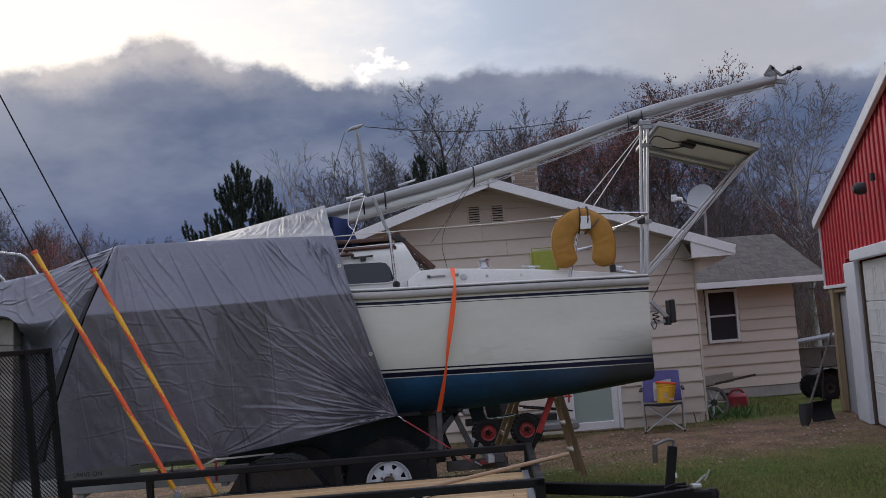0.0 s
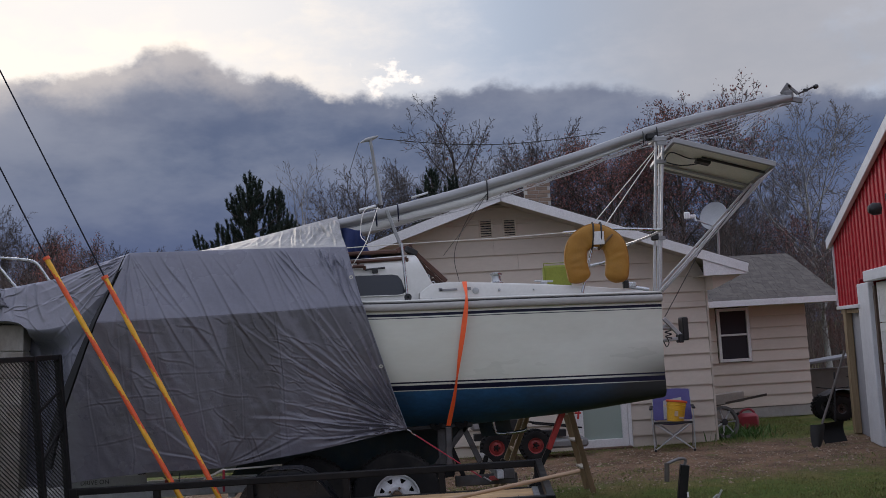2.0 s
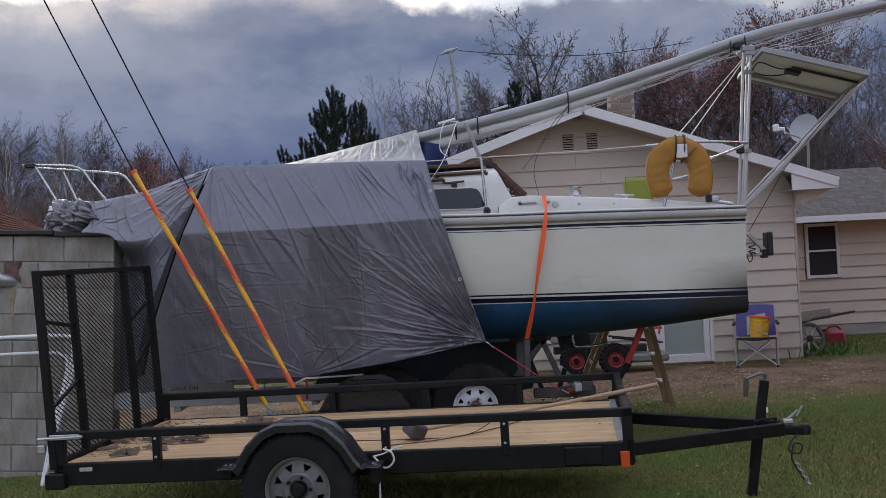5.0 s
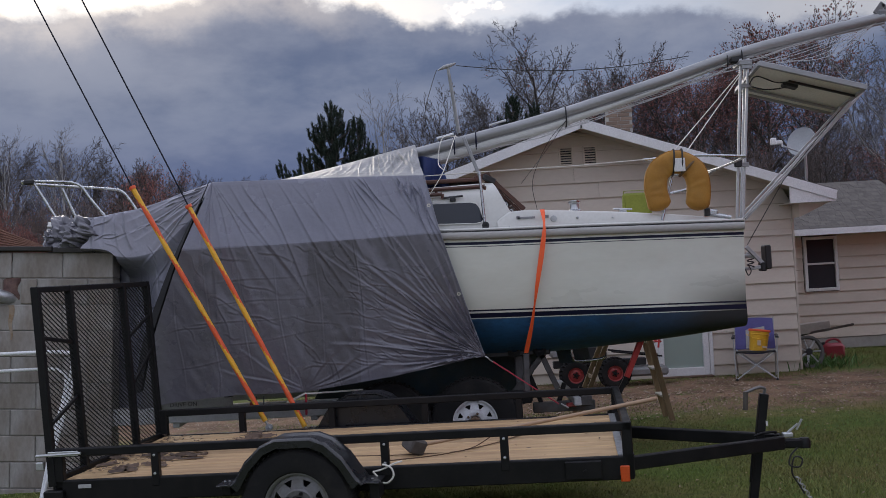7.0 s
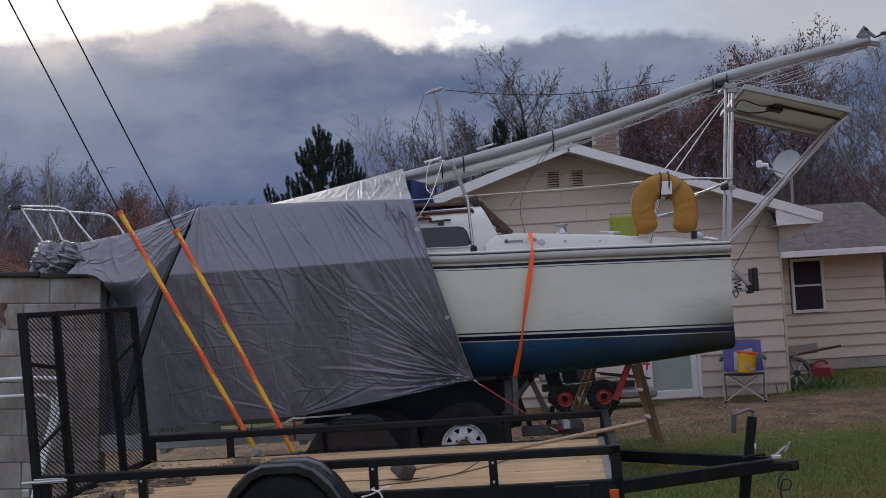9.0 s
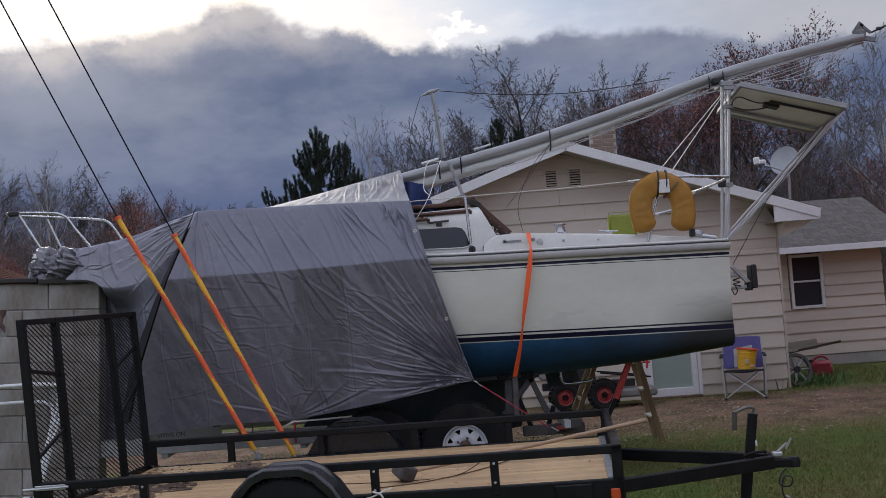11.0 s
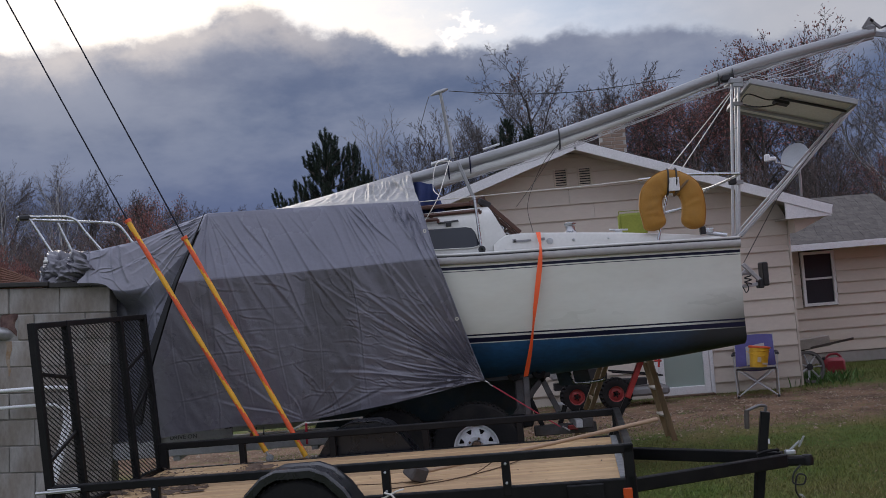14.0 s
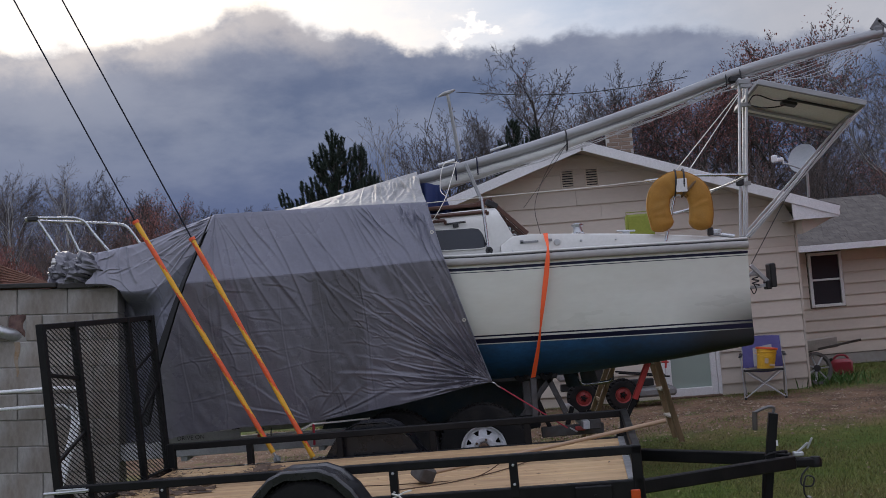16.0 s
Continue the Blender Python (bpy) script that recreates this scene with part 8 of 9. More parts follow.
def stepladder():
    l = thing("stepladder", (2.04, 11.45, 0), "worn wooden stepladder standing open under the stern", "stepladder")
    # two treads side with steps, two plain back legs
    for y in (-0.17, 0.17):
        part("rail", Shape().beam((0.30, y, 0.0), (0.01, y, 1.30), 0.03, 0.06, 0.004), PINE_EDGE, l, "worn wooden rail")
        part("back_leg", Shape().beam((-0.74, y * 1.1, 0.0), (-0.16, y, 1.30), 0.03, 0.05, 0.004), PINE_EDGE, l, "worn wooden rail")
    for k in range(4):
        z = 0.27 + 0.29 * k
        part("step", Shape().box((0.30 - 0.223 * z, 0, z), (0.10, 0.31, 0.022), 0.004), material("pale_step", (0.5, 0.46, 0.38), 0.7) if k == 0 else bpy.data.materials["pale_step"], l)
    for z in (0.5, 0.95):
        part("stretcher", Shape().beam((-0.74 + 0.446 * z, -0.18, z), (-0.74 + 0.446 * z, 0.18, z), 0.02, 0.04, 0.003), PINE_EDGE, l)
    part("cap", Shape().box((-0.08, 0, 1.31), (0.34, 0.42, 0.03), 0.006), PINE_EDGE, l)


stepladder()


def boat_stand():
    s = thing("boat_stand", (1.58, 9.5, 0), "red painted steel boat stand propping the hull", "boat stand")
    red = material("red_stand_paint", (0.50, 0.035, 0.03), 0.5, second=(0.40, 0.03, 0.025))
    part("leg", Shape().beam((0.0, 0, 0.68), (0.20, 0, 1.11), 0.05, 0.05, 0.005), red, s, "red square leg")
    part("leg_extension", Shape().beam((-0.37, 0, 0.0), (0.01, 0, 0.70), 0.042, 0.042, 0.005), BLACK_PAINT, s, "black inner leg")
    part("pad", Shape().box((0.19, 0.03, 1.10), (0.09, 0.12, 0.025), 0.006, None), red, s)


boat_stand()


def garden_tiller():
    g = thing("garden_tiller", (2.0, 14.75, 0), "old walk-behind garden tractor with red wheel rims by the house", "garden tractor")
    for x in (-0.27, 0.27):
        wheel(g, (x, -0.15, 0.205), 0.200, 0.15, 0.105, RIM_RED, windows=False, lug=True)
    for x in (-0.27, 0.27):
        part("axle", Shape().tube([(x, -0.2, 0.205), (x, 0.35, 0.205)], 0.025, 8), BLACK_PAINT, g, smooth=40)
    part("chassis", Shape().beam((-0.55, 0.1, 0.34), (0.75, 0.1, 0.33), 0.12, 0.10, 0.01).box((0.02, 0.12, 0.48), (0.35, 0.3, 0.22), 0.03), WIRE_DARK, g)
    part("engine_cover", Shape().box((-0.42, 0.10, 0.52), (0.34, 0.32, 0.16), 0.03), material("grey_cowl", (0.28, 0.28, 0.28), 0.5), g, smooth=40)
    part("deck", Shape().box((0.75, 0.10, 0.20), (0.55, 0.45, 0.12), 0.03), material("grey_deck", (0.20, 0.20, 0.20), 0.6), g, "grey mower deck", smooth=40)
    red = bpy.data.materials["red_stand_paint"]
    for y in (-0.08, 0.24):
        part("handle", Shape().tube(curve([(-0.1, y, 0.78), (0.3, y, 0.72), (0.75, y, 0.62), (0.95, y, 0.60)], 4), 0.014, 8), red, g, "red handle bar", smooth=50)
        part("brace", Shape().tube([(0.25, y, 0.50), (0.95, y, 0.40)], 0.012, 8), BLACK_PAINT, g, smooth=50)
    part("bracket", Shape().tube(curve([(0.88, -0.1, 0.78), (0.92, -0.1, 0.70), (0.90, -0.1, 0.52)], 4), 0.014, 8), red, g, smooth=50)


garden_tiller()


def camp_chair():
    c = thing("camp_chair", pose(4.335, 14.98, 0, 0, 0, -16) @ Matrix.Diagonal((1.06, 1.05, 0.99, 1)), "folding camp chair in faded purple fabric with grey frame", "camp chair")
    cloth = material("faded_purple_cloth", (0.105, 0.095, 0.27), 0.8, second=(0.085, 0.078, 0.21), scale=5, amount=0.6, grain=120, bump=0.2)
    grey = material("grey_mesh_cloth", (0.42, 0.41, 0.40), 0.8)
    def back(u, v):
        w = 0.255 - 0.015 * v
        return ((u * 2 - 1) * w + 0.0, 0.02 + 0.14 * v + 0.05 * (1 - (u * 2 - 1) ** 2) * (1 - v * 0.5) , 0.40 + 0.44 * v - 0.012 * (u * 2 - 1) ** 2 * v)
    o = part("backrest", Shape().grid(back, 14, 10), cloth, c, "faded purple fabric back", smooth=60)
    o.modifiers.new("thick", "SOLIDIFY").thickness = 0.008
    o2 = part("back_panel", Shape().grid(lambda u, v: tuple(Vector(back(0.27 + 0.5 * u, 0.02 + (0.60 + 0.1 * u) * v)) + Vector((0, -0.010, 0))), 8, 6), grey, o, "pale grey mesh panel", smooth=60)
    o = part("seat", Shape().grid(lambda u, v: ((u * 2 - 1) * 0.25, -0.42 + 0.44 * v, 0.375 + 0.03 * (1 - v) - 0.035 * math.sin(math.pi * u) * math.sin(math.pi * v)), 10, 8), cloth, c, "sagging purple fabric seat", smooth=60)
    o.modifiers.new("thick", "SOLIDIFY").thickness = 0.01
    part("seat_band", Shape().beam((-0.25, -0.425, 0.40), (0.25, -0.425, 0.40), 0.012, 0.03, 0.004), WIRE_DARK, c)
    tub = [((-0.25, -0.42, 0.02), (0.25, 0.0, 0.40)), ((0.25, -0.42, 0.02), (-0.25, 0.0, 0.40)), ((-0.25, -0.42, 0.40), (-0.24, 0.02, 0.02)), ((0.25, -0.42, 0.40), (0.24, 0.02, 0.02)),
           ((-0.25, -0.42, 0.40), (0.25, -0.42, 0.02)), ((0.25, -0.42, 0.40), (-0.25, -0.42, 0.02)), ((-0.25, 0.02, 0.02), (-0.25, 0.17, 0.84)), ((0.25, 0.02, 0.02), (0.25, 0.17, 0.84)), ((-0.26, -0.42, 0.02), (-0.27, -0.42, 0.60)), ((0.26, -0.42, 0.02), (0.27, -0.42, 0.60))]
    for a, b in tub:
        part("tube", Shape().tube([a, b], 0.0085, 8), BRIGHT_ALU, c, smooth=50)
    for s in (-1, 1):
        part("arm_rest", Shape().tube(curve([(s * 0.27, -0.44, 0.60), (s * 0.28, -0.30, 0.585), (s * 0.27, 0.05, 0.60)], 4), 0.024, 8, flat=0.5), WIRE_DARK, c, "black arm rest", smooth=50)
        part("foot", Shape().lathe([(0.016, 0), (0.016, 0.03), (0.010, 0.032)], 10, pose(s * 0.25, -0.42, 0)), WIRE_DARK, c, smooth=50)
    b = thing("bucket", (4.31, 14.78, 0.385), "yellow plastic bucket with orange band standing on the chair", "bucket")
    yel = material("yellow_plastic", (0.72, 0.40, 0.02), 0.45, second=(0.66, 0.35, 0.018))
    m = pose(0, 0, 0, -4, 9, 0)
    part("body", Shape().lathe([(0.0, 0.0), (0.115, 0.0), (0.135, 0.27), (0.145, 0.275), (0.145, 0.29), (0.128, 0.29), (0.11, 0.01), (0, 0.01)], 28, m), yel, b, smooth=35)
    part("rim_band", Shape().lathe([(0.146, 0.27), (0.150, 0.275), (0.150, 0.295), (0.146, 0.30)], 28, m), GUARD_ORANGE, b, "orange band", smooth=35)
    part("hoop", Shape().lathe([(0.133, 0.225), (0.141, 0.228), (0.141, 0.235), (0.134, 0.238)], 28, m), yel, b, smooth=35)
    part("label_print", Shape().box((-0.03, -0.126, 0.11), (0.05, 0.012, 0.07), 0.003, m).box((0.05, -0.118, 0.06), (0.07, 0.012, 0.025), 0.003, m), material("pale_print", (0.6, 0.45, 0.30), 0.5), b, "worn pale printed label")
    part("bail", Shape().tube(curve([(-0.145, 0, 0.24), (-0.09, -0.13, 0.20), (0.03, -0.15, 0.17), (0.12, -0.09, 0.15)], 5), 0.004, 6), yel, b, smooth=50)


camp_chair()


def house_corner_clutter():
    c = thing("fuel_can", (6.05, 16.7, 0.0), "dull red plastic fuel can on the grass", "fuel can")
    red = material("red_plastic", (0.30, 0.025, 0.04), 0.5, second=(0.24, 0.02, 0.032))
    part("body", Shape().box((0, 0, 0.15), (0.34, 0.20, 0.26), 0.05), red, c, smooth=40)
    part("handle", Shape().tube(curve([(-0.12, 0, 0.27), (-0.05, 0, 0.33), (0.06, 0, 0.335), (0.13, 0, 0.28)], 5), 0.018, 8), red, c, smooth=50)
    part("cap", Shape().lathe([(0.03, 0), (0.03, 0.04), (0, 0.045)], 14, pose(-0.14, 0, 0.26, 0, -20, 0)), WIRE_DARK, c, smooth=40)
    b = thing("plank", (5.55, 16.2, 0.0), "weathered grey board propped level against the wing", "board")
    part("board", Shape().beam((-0.28, 0.0, 0.55), (0.36, 0.3, 0.57), 0.14, 0.16, 0.008), material("grey_board", (0.33, 0.29, 0.25), 0.85, second=(0.25, 0.22, 0.19), stretch=(0.2, 2, 2), scale=8), b)
    part("stick", Shape().beam((-0.2, 0.05, 0.46), (0.72, 0.15, 0.58), 0.025, 0.035, 0.004), material("dark_stick", (0.07, 0.055, 0.045), 0.8), b, "dark stick")
    part("support", Shape().box((-0.1, 0.1, 0.22), (0.10, 0.10, 0.46), 0.01), bpy.data.materials["grey_board"], b)
    w = thing("mower_wheel", (5.27, 15.62, 0.0), "old grey spoked wheel leaning at the house corner", "wheel")
    m = pose(0.03, 0, 0.26, 78, 0, 12)
    part("rim", Shape().lathe([(0.20, -0.03), (0.235, -0.03), (0.24, 0.03), (0.20, 0.03)], 28, m, closed=True), material("dusty_rubber", (0.11, 0.105, 0.10), 0.9), w, smooth=40)
    for k in range(7):
        a = 2 * math.pi * k / 7
        part("spoke", Shape().beam(m @ Vector((0.03 * math.cos(a), 0.03 * math.sin(a), 0)), m @ Vector((0.21 * math.cos(a), 0.21 * math.sin(a), 0)), 0.03, 0.02, 0.003), STEEL, w)
    part("hub", Shape().lathe([(0.05, -0.03), (0.05, 0.03), (0, 0.035)], 14, m), WIRE_DARK, w, smooth=40)
    wd = thing("weeds", (5.5, 15.9, 0), "tuft of tall green weeds at the house corner", "weeds", kind="stuff")
    s = Shape()
    rng = random.Random(8)
    for k in range(420):
        x, y = rng.gauss(0, 0.28), rng.gauss(0, 0.25)
        h = rng.uniform(0.06, 0.21)
        a = rng.uniform(0, math.pi)
        lx, ly = rng.gauss(0, 0.10), rng.gauss(0, 0.10)
        dx, dy = math.cos(a) * 0.009, math.sin(a) * 0.009
        s.add([(x - dx, y - dy, -0.02), (x + dx, y + dy, -0.02), (x + lx * 0.5 + dx, y + ly * 0.5 + dy, h * 0.6), (x + lx, y + ly, h), (x + lx * 0.5 - dx, y + ly * 0.5 - dy, h * 0.6)], [(0, 1, 2, 4), (4, 2, 3)])
    part("blades", s, material("weed_green", (0.06, 0.14, 0.028), 0.7, second=(0.09, 0.15, 0.04), bump=0, island=0.3), wd, kind="stuff")


house_corner_clutter()


def shovel_and_quad():
    s = thing("shovel", (5.97, 13.92, 0), "long-handled steel shovel leaning on the barn corner", "shovel")
    part("shaft", Shape().tube([(0.03, 0.02, 0.14), (0.88, 0.83, 1.23)], 0.017, 8), material("grey_wood_shaft", (0.10, 0.085, 0.075), 0.7), s, smooth=50)
    part("blade", Shape().grid(lambda u, v: ((u - 0.5) * 0.20 * (1 - 0.5 * v ** 3) - 0.06 * v + 0.05, -0.03 + 0.05 * (1 - v) + 0.03 * (2 * u - 1) ** 2, 0.30 * (1 - v) + 0.0), 8, 8), material("dark_worn_steel", (0.03, 0.029, 0.028), 0.6, 0.3), s, smooth=60)
    k = thing("snow_shovel", (6.32, 14.1, 0), "black plastic snow shovel scoop standing by the barn", "shovel")
    part("scoop", Shape().grid(lambda u, v: ((u - 0.5) * 0.32, 0.10 * math.sin(math.pi * v * 0.8), 0.02 + 0.27 * v + 0.02 * u), 10, 10), BLACK_PAINT, k, "black plastic scoop", smooth=60)
    part("shaft", Shape().tube([(0.05, 0.1, 0.26), (0.26, 0.45, 0.95)], 0.013, 8), BLACK_PAINT, k, "dark handle", smooth=50)
    q = thing("quad_bike", pose(8.14, 17.6, 0) @ Matrix.Scale(0.70, 4), "dark quad bike parked behind the barn corner", "quad bike")
    for x, y in ((-0.35, -0.4), (0.55, -0.45), (-0.35, 0.5), (0.55, 0.5)):
        wheel(q, (x, y, 0.29), 0.29, 0.24, 0.12, RUSTY_GREY, windows=False, lug=True)
    part("body", Shape().box((0.05, 0, 0.58), (0.95, 0.45, 0.25), 0.08), WIRE_DARK, q, smooth=40)
    part("fender", Shape().grid(lambda u, v: (-0.75 + 0.8 * u, -0.55 + 0.5 * v, 0.62 + 0.13 * math.sin(math.pi * u)), 14, 6), material("dark_grey_fender", (0.04, 0.04, 0.043), 0.5), q, smooth=60)
    part("rack", Shape().tube(curve([(-0.6, -0.5, 0.78), (-0.1, -0.5, 0.80), (-0.05, -0.2, 0.80)], 4), 0.014, 8).tube([(-0.6, -0.5, 0.78), (-0.6, 0.3, 0.78)], 0.014, 8), BLACK_PAINT, q, smooth=50)
    part("handlebar", Shape().tube(curve([(0.25, -0.45, 1.0), (0.30, -0.1, 0.98), (0.30, 0.1, 0.98), (0.25, 0.4, 1.0)], 4), 0.014, 8).tube([(0.3, 0, 0.98), (0.2, 0, 0.65)], 0.02, 8), BLACK_PAINT, q, smooth=50)
    part("side_plate", Shape().beam((0.15, -0.46, 0.30), (0.35, -0.46, 0.75), 0.04, 0.10, 0.01), RIM_RED, q, "red side plate")


shovel_and_quad()


STEEL_DULL = material("dull_roof_steel", (0.22, 0.225, 0.24), 0.6, 0.2, second=(0.17, 0.17, 0.18), scale=4)
BARK_WALL = material("weathered_shed_board", (0.13, 0.11, 0.10), 0.9, second=(0.09, 0.075, 0.065), scale=4)


def lean_to():
    """Low pale roof edge of a shed far behind the wing."""
    o = thing("shed", (8.9, 20.2, 0), "small grey shed with a pale sloping roof behind the house", "shed")
    part("wall", Shape().box((0, 0.35, 0.37), (1.6, 0.5, 0.74), 0.01), BARK_WALL, o)
    part("roof", Shape().beam((-0.95, 0.2, 0.80), (0.95, 0.2, 1.0), 0.6, 0.05, 0.008), STEEL_DULL, o, "pale metal roof")


lean_to()


def tube_frame():
    """Bent white tube frame that leans on the block wall behind the gate."""
    f = thing("tube_frame", (-3.2, 8.85, 0), "bent white metal tube frame leaning by the block wall", "tube frame")
    white = material("white_tube", (0.74, 0.75, 0.76), 0.35, second=(0.62, 0.63, 0.64))
    part("tube", Shape().tube(curve([(-1.6, 0, 1.22), (-0.4, 0, 1.225), (0.0, 0, 1.21), (0.07, 0, 1.14), (0.05, 0, 0.95), (-0.05, -0.05, 0.60), (-0.20, -0.15, 0.0)], 8), 0.016, 10), white, f, smooth=50)
    part("tube", Shape().tube(curve([(-1.6, 0.05, 1.07), (-0.3, 0.05, 1.08), (-0.06, 0.05, 1.05), (-0.02, 0.04, 0.98), (-0.05, 0.02, 0.80), (-0.12, -0.05, 0.50), (-0.22, -0.12, 0.0)], 8), 0.014, 10), white, f, smooth=50)
    part("tube", Shape().tube(curve([(-0.9, 0.03, 1.225), (-0.02, 0.03, 1.215), (0.035, 0.03, 1.13), (0.01, 0.02, 0.95), (-0.08, -0.04, 0.6), (-0.16, -0.1, 0.2)], 8), 0.012, 10), white, f, smooth=50)


tube_frame()


def rods_on_wall():
    rng = random.Random(3)
    rust = material("rusty_rod", (0.17, 0.08, 0.05), 0.8, second=(0.10, 0.05, 0.035), scale=10)
    for k in range(9):
        r = thing("steel_rod", (-3.37, 9.20 + 0.018 * k, 2.07), "rusty brown steel rod lying on the block wall", "rod", group="rods on the wall")
        climb = 0.015 + 0.024 * k
        part("rod", Shape().tube([(-1.9, 0, 0.02 + 1.9 * climb / 0.49), (-0.02 - 0.008 * k, 0, 0.010 + 0.002 * k)], 0.0085, 6), rust, r, smooth=50)
    b = thing("iron_post", (-3.50, 9.35, 2.06), "rusty angle iron post standing on the wall", "post")
    part("post", Shape().beam((0.0, 0, -0.03), (-0.01, 0, 0.10), 0.02, 0.025, 0.003), rust, b)


rods_on_wall()

# ---- trees ----
def grow(rng, height, plan, lean=0.0, thick=0.016):
    """Limbs of a bare tree, as (points, radii, level). Each row of the plan: shoots, where they begin, their angle, their length, rise, wander."""
    limbs, tips = [], []

    def limb(p, d, length, r, level):
        count, start, angle, ratio, rise, wander = plan[level]
        n = 1 if level == len(plan) - 1 else (8, 6, 4, 3)[level]
        pts, rs, ways = [p.copy()], [r], [d.copy()]
        for k in range(n):
            d = (d + Vector((rng.gauss(0, wander), rng.gauss(0, wander), rng.gauss(0, wander * 0.6) + rise))).normalized()
            p = p + d * (length / n) * rng.uniform(0.85, 1.15)
            pts.append(p.copy())
            ways.append(d.copy())
            rs.append(r * (1 - (0.80 if level else 0.72) * (k + 1) / n))
        limbs.append((pts, rs, level))
        if level == len(plan) - 1:
            tips.append(pts[-1])
            return
        az = rng.uniform(0, 2 * math.pi)
        for k in range(count):
            t = start + (1 - start) * (k + rng.random()) / count
            i = min(int(t * n), n - 1)
            base, way = pts[i].lerp(pts[i + 1], t * n - i), ways[i + 1]
            az += 2.4 + rng.gauss(0, 0.35)
            side = way.orthogonal().normalized()
            side = Matrix.Rotation(az, 3, way) @ side
            a = radians(angle * rng.uniform(0.7, 1.25) * (1.15 - 0.4 * t))
            f = (t - start) / (1 - start)
            cl = length * ratio * rng.uniform(0.75, 1.15) * (0.50 + 0.62 * math.sin(math.pi * (0.22 + 0.70 * f)) if level == 0 else 1.15 - 0.60 * f)
            limb(base, (way * math.cos(a) + side * math.sin(a)).normalized(), cl, max(0.0035, (rs[i] + rs[i + 1]) / 2 * rng.uniform(0.5, 0.72)), level + 1)

    limb(Vector((0, 0, -0.1)), Vector((lean, 0, 1)).normalized(), height, height * thick, 0)
    return limbs, tips


def bare_tree_meshes(seed, height, plan, bark, twig, leaf=None, leaf_count=0, thick=0.016, leaf_size=0.05, finest=0.005):
    rng = random.Random(seed)
    limbs, tips = grow(rng, height, plan, rng.gauss(0, 0.04), thick)
    k = height / max(p.z for pts, _, _ in limbs for p in pts)
    tips = [p * k for p in tips]
    trunk, crown = Shape(), Shape()
    for pts, rs, level in limbs:
        pts = [p * k for p in pts]
        if level == 0:
            trunk.tube(pts, [r * k for r in rs], 8, caps=False)
        else:
            crown.tube(pts, [max(r * k, finest) for r in rs], 5 if level == 1 else 3, mat=0 if level == 1 else 1, caps=False)
    out = [("trunk", trunk.mesh("trunk", bark, True)), ("crown", crown.mesh("crown", [bark, twig], True))]
    if leaf:
        lv = Shape()
        for j in range(leaf_count):
            p = tips[rng.randrange(len(tips))]
            if p.z < height * 0.60 and rng.random() < 0.85 and height > 5:
                continue
            c = p + Vector((rng.gauss(0, 0.11), rng.gauss(0, 0.11), rng.gauss(-0.03, 0.09)))
            r = leaf_size * rng.uniform(0.6, 1.2)
            m = Matrix.Translation(c) @ Euler((rng.uniform(0, 6), rng.uniform(0, 6), rng.uniform(0, 6))).to_matrix().to_4x4()
            lv.add([(-r, 0, 0), (-0.1 * r, -0.6 * r, 0.15 * r), (r, 0, 0), (0.1 * r, 0.6 * r, 0.15 * r)], [(0, 1, 2, 3)], 0, m)
        out.append(("leaves", lv.mesh("leaves", leaf)))
    return out


PALE_TWIG = material("pale_twigs", (0.16, 0.14, 0.135), 0.9, second=(0.11, 0.098, 0.094), bump=0, island=0.2)
# shoots, begin, angle, length, rise, wander
VASE = ((15, 0.24, 44, 0.46, 0.0, 0.03), (10, 0.15, 40, 0.46, 0.04, 0.07), (7, 0.10, 42, 0.42, 0.04, 0.10), (4, 0.06, 44, 0.44, 0.03, 0.14), (0, 0, 0, 0, 0.03, 0.14))
ROUND = ((14, 0.26, 58, 0.50, 0.0, 0.05), (10, 0.15, 46, 0.46, 0.05, 0.10), (7, 0.10, 46, 0.43, 0.04, 0.14), (4, 0.06, 48, 0.44, 0.04, 0.17), (0, 0, 0, 0, 0.03, 0.18))
GNARLED = ((17, 0.30, 58, 0.34, 0.0, 0.04), (9, 0.12, 48, 0.48, 0.02, 0.14), (7, 0.08, 50, 0.44, 0.03, 0.18), (4, 0.05, 52, 0.46, 0.04, 0.2), (0, 0, 0, 0, 0.04, 0.2))
WIDE = ((15, 0.26, 56, 0.62, 0.0, 0.05), (10, 0.12, 46, 0.48, 0.05, 0.10), (7, 0.10, 46, 0.43, 0.04, 0.13), (5, 0.06, 48, 0.44, 0.03, 0.16), (0, 0, 0, 0, 0.02, 0.16))
SLENDER = ((22, 0.15, 34, 0.30, 0.0, 0.03), (7, 0.10, 34, 0.50, 0.07, 0.10), (5, 0.10, 38, 0.50, 0.02, 0.14), (0, 0, 0, 0, -0.02, 0.16))
STICKS = ((11, 0.08, 30, 0.62, 0.0, 0.05), (6, 0.10, 34, 0.52, 0.07, 0.11), (4, 0.10, 38, 0.50, 0.05, 0.15), (0, 0, 0, 0, 0.03, 0.18))
SHRUB = ((16, 0.05, 52, 0.62, 0.0, 0.08), (8, 0.15, 45, 0.50, 0.04, 0.15), (6, 0.12, 46, 0.52, 0.03, 0.2), (0, 0, 0, 0, 0.02, 0.2))
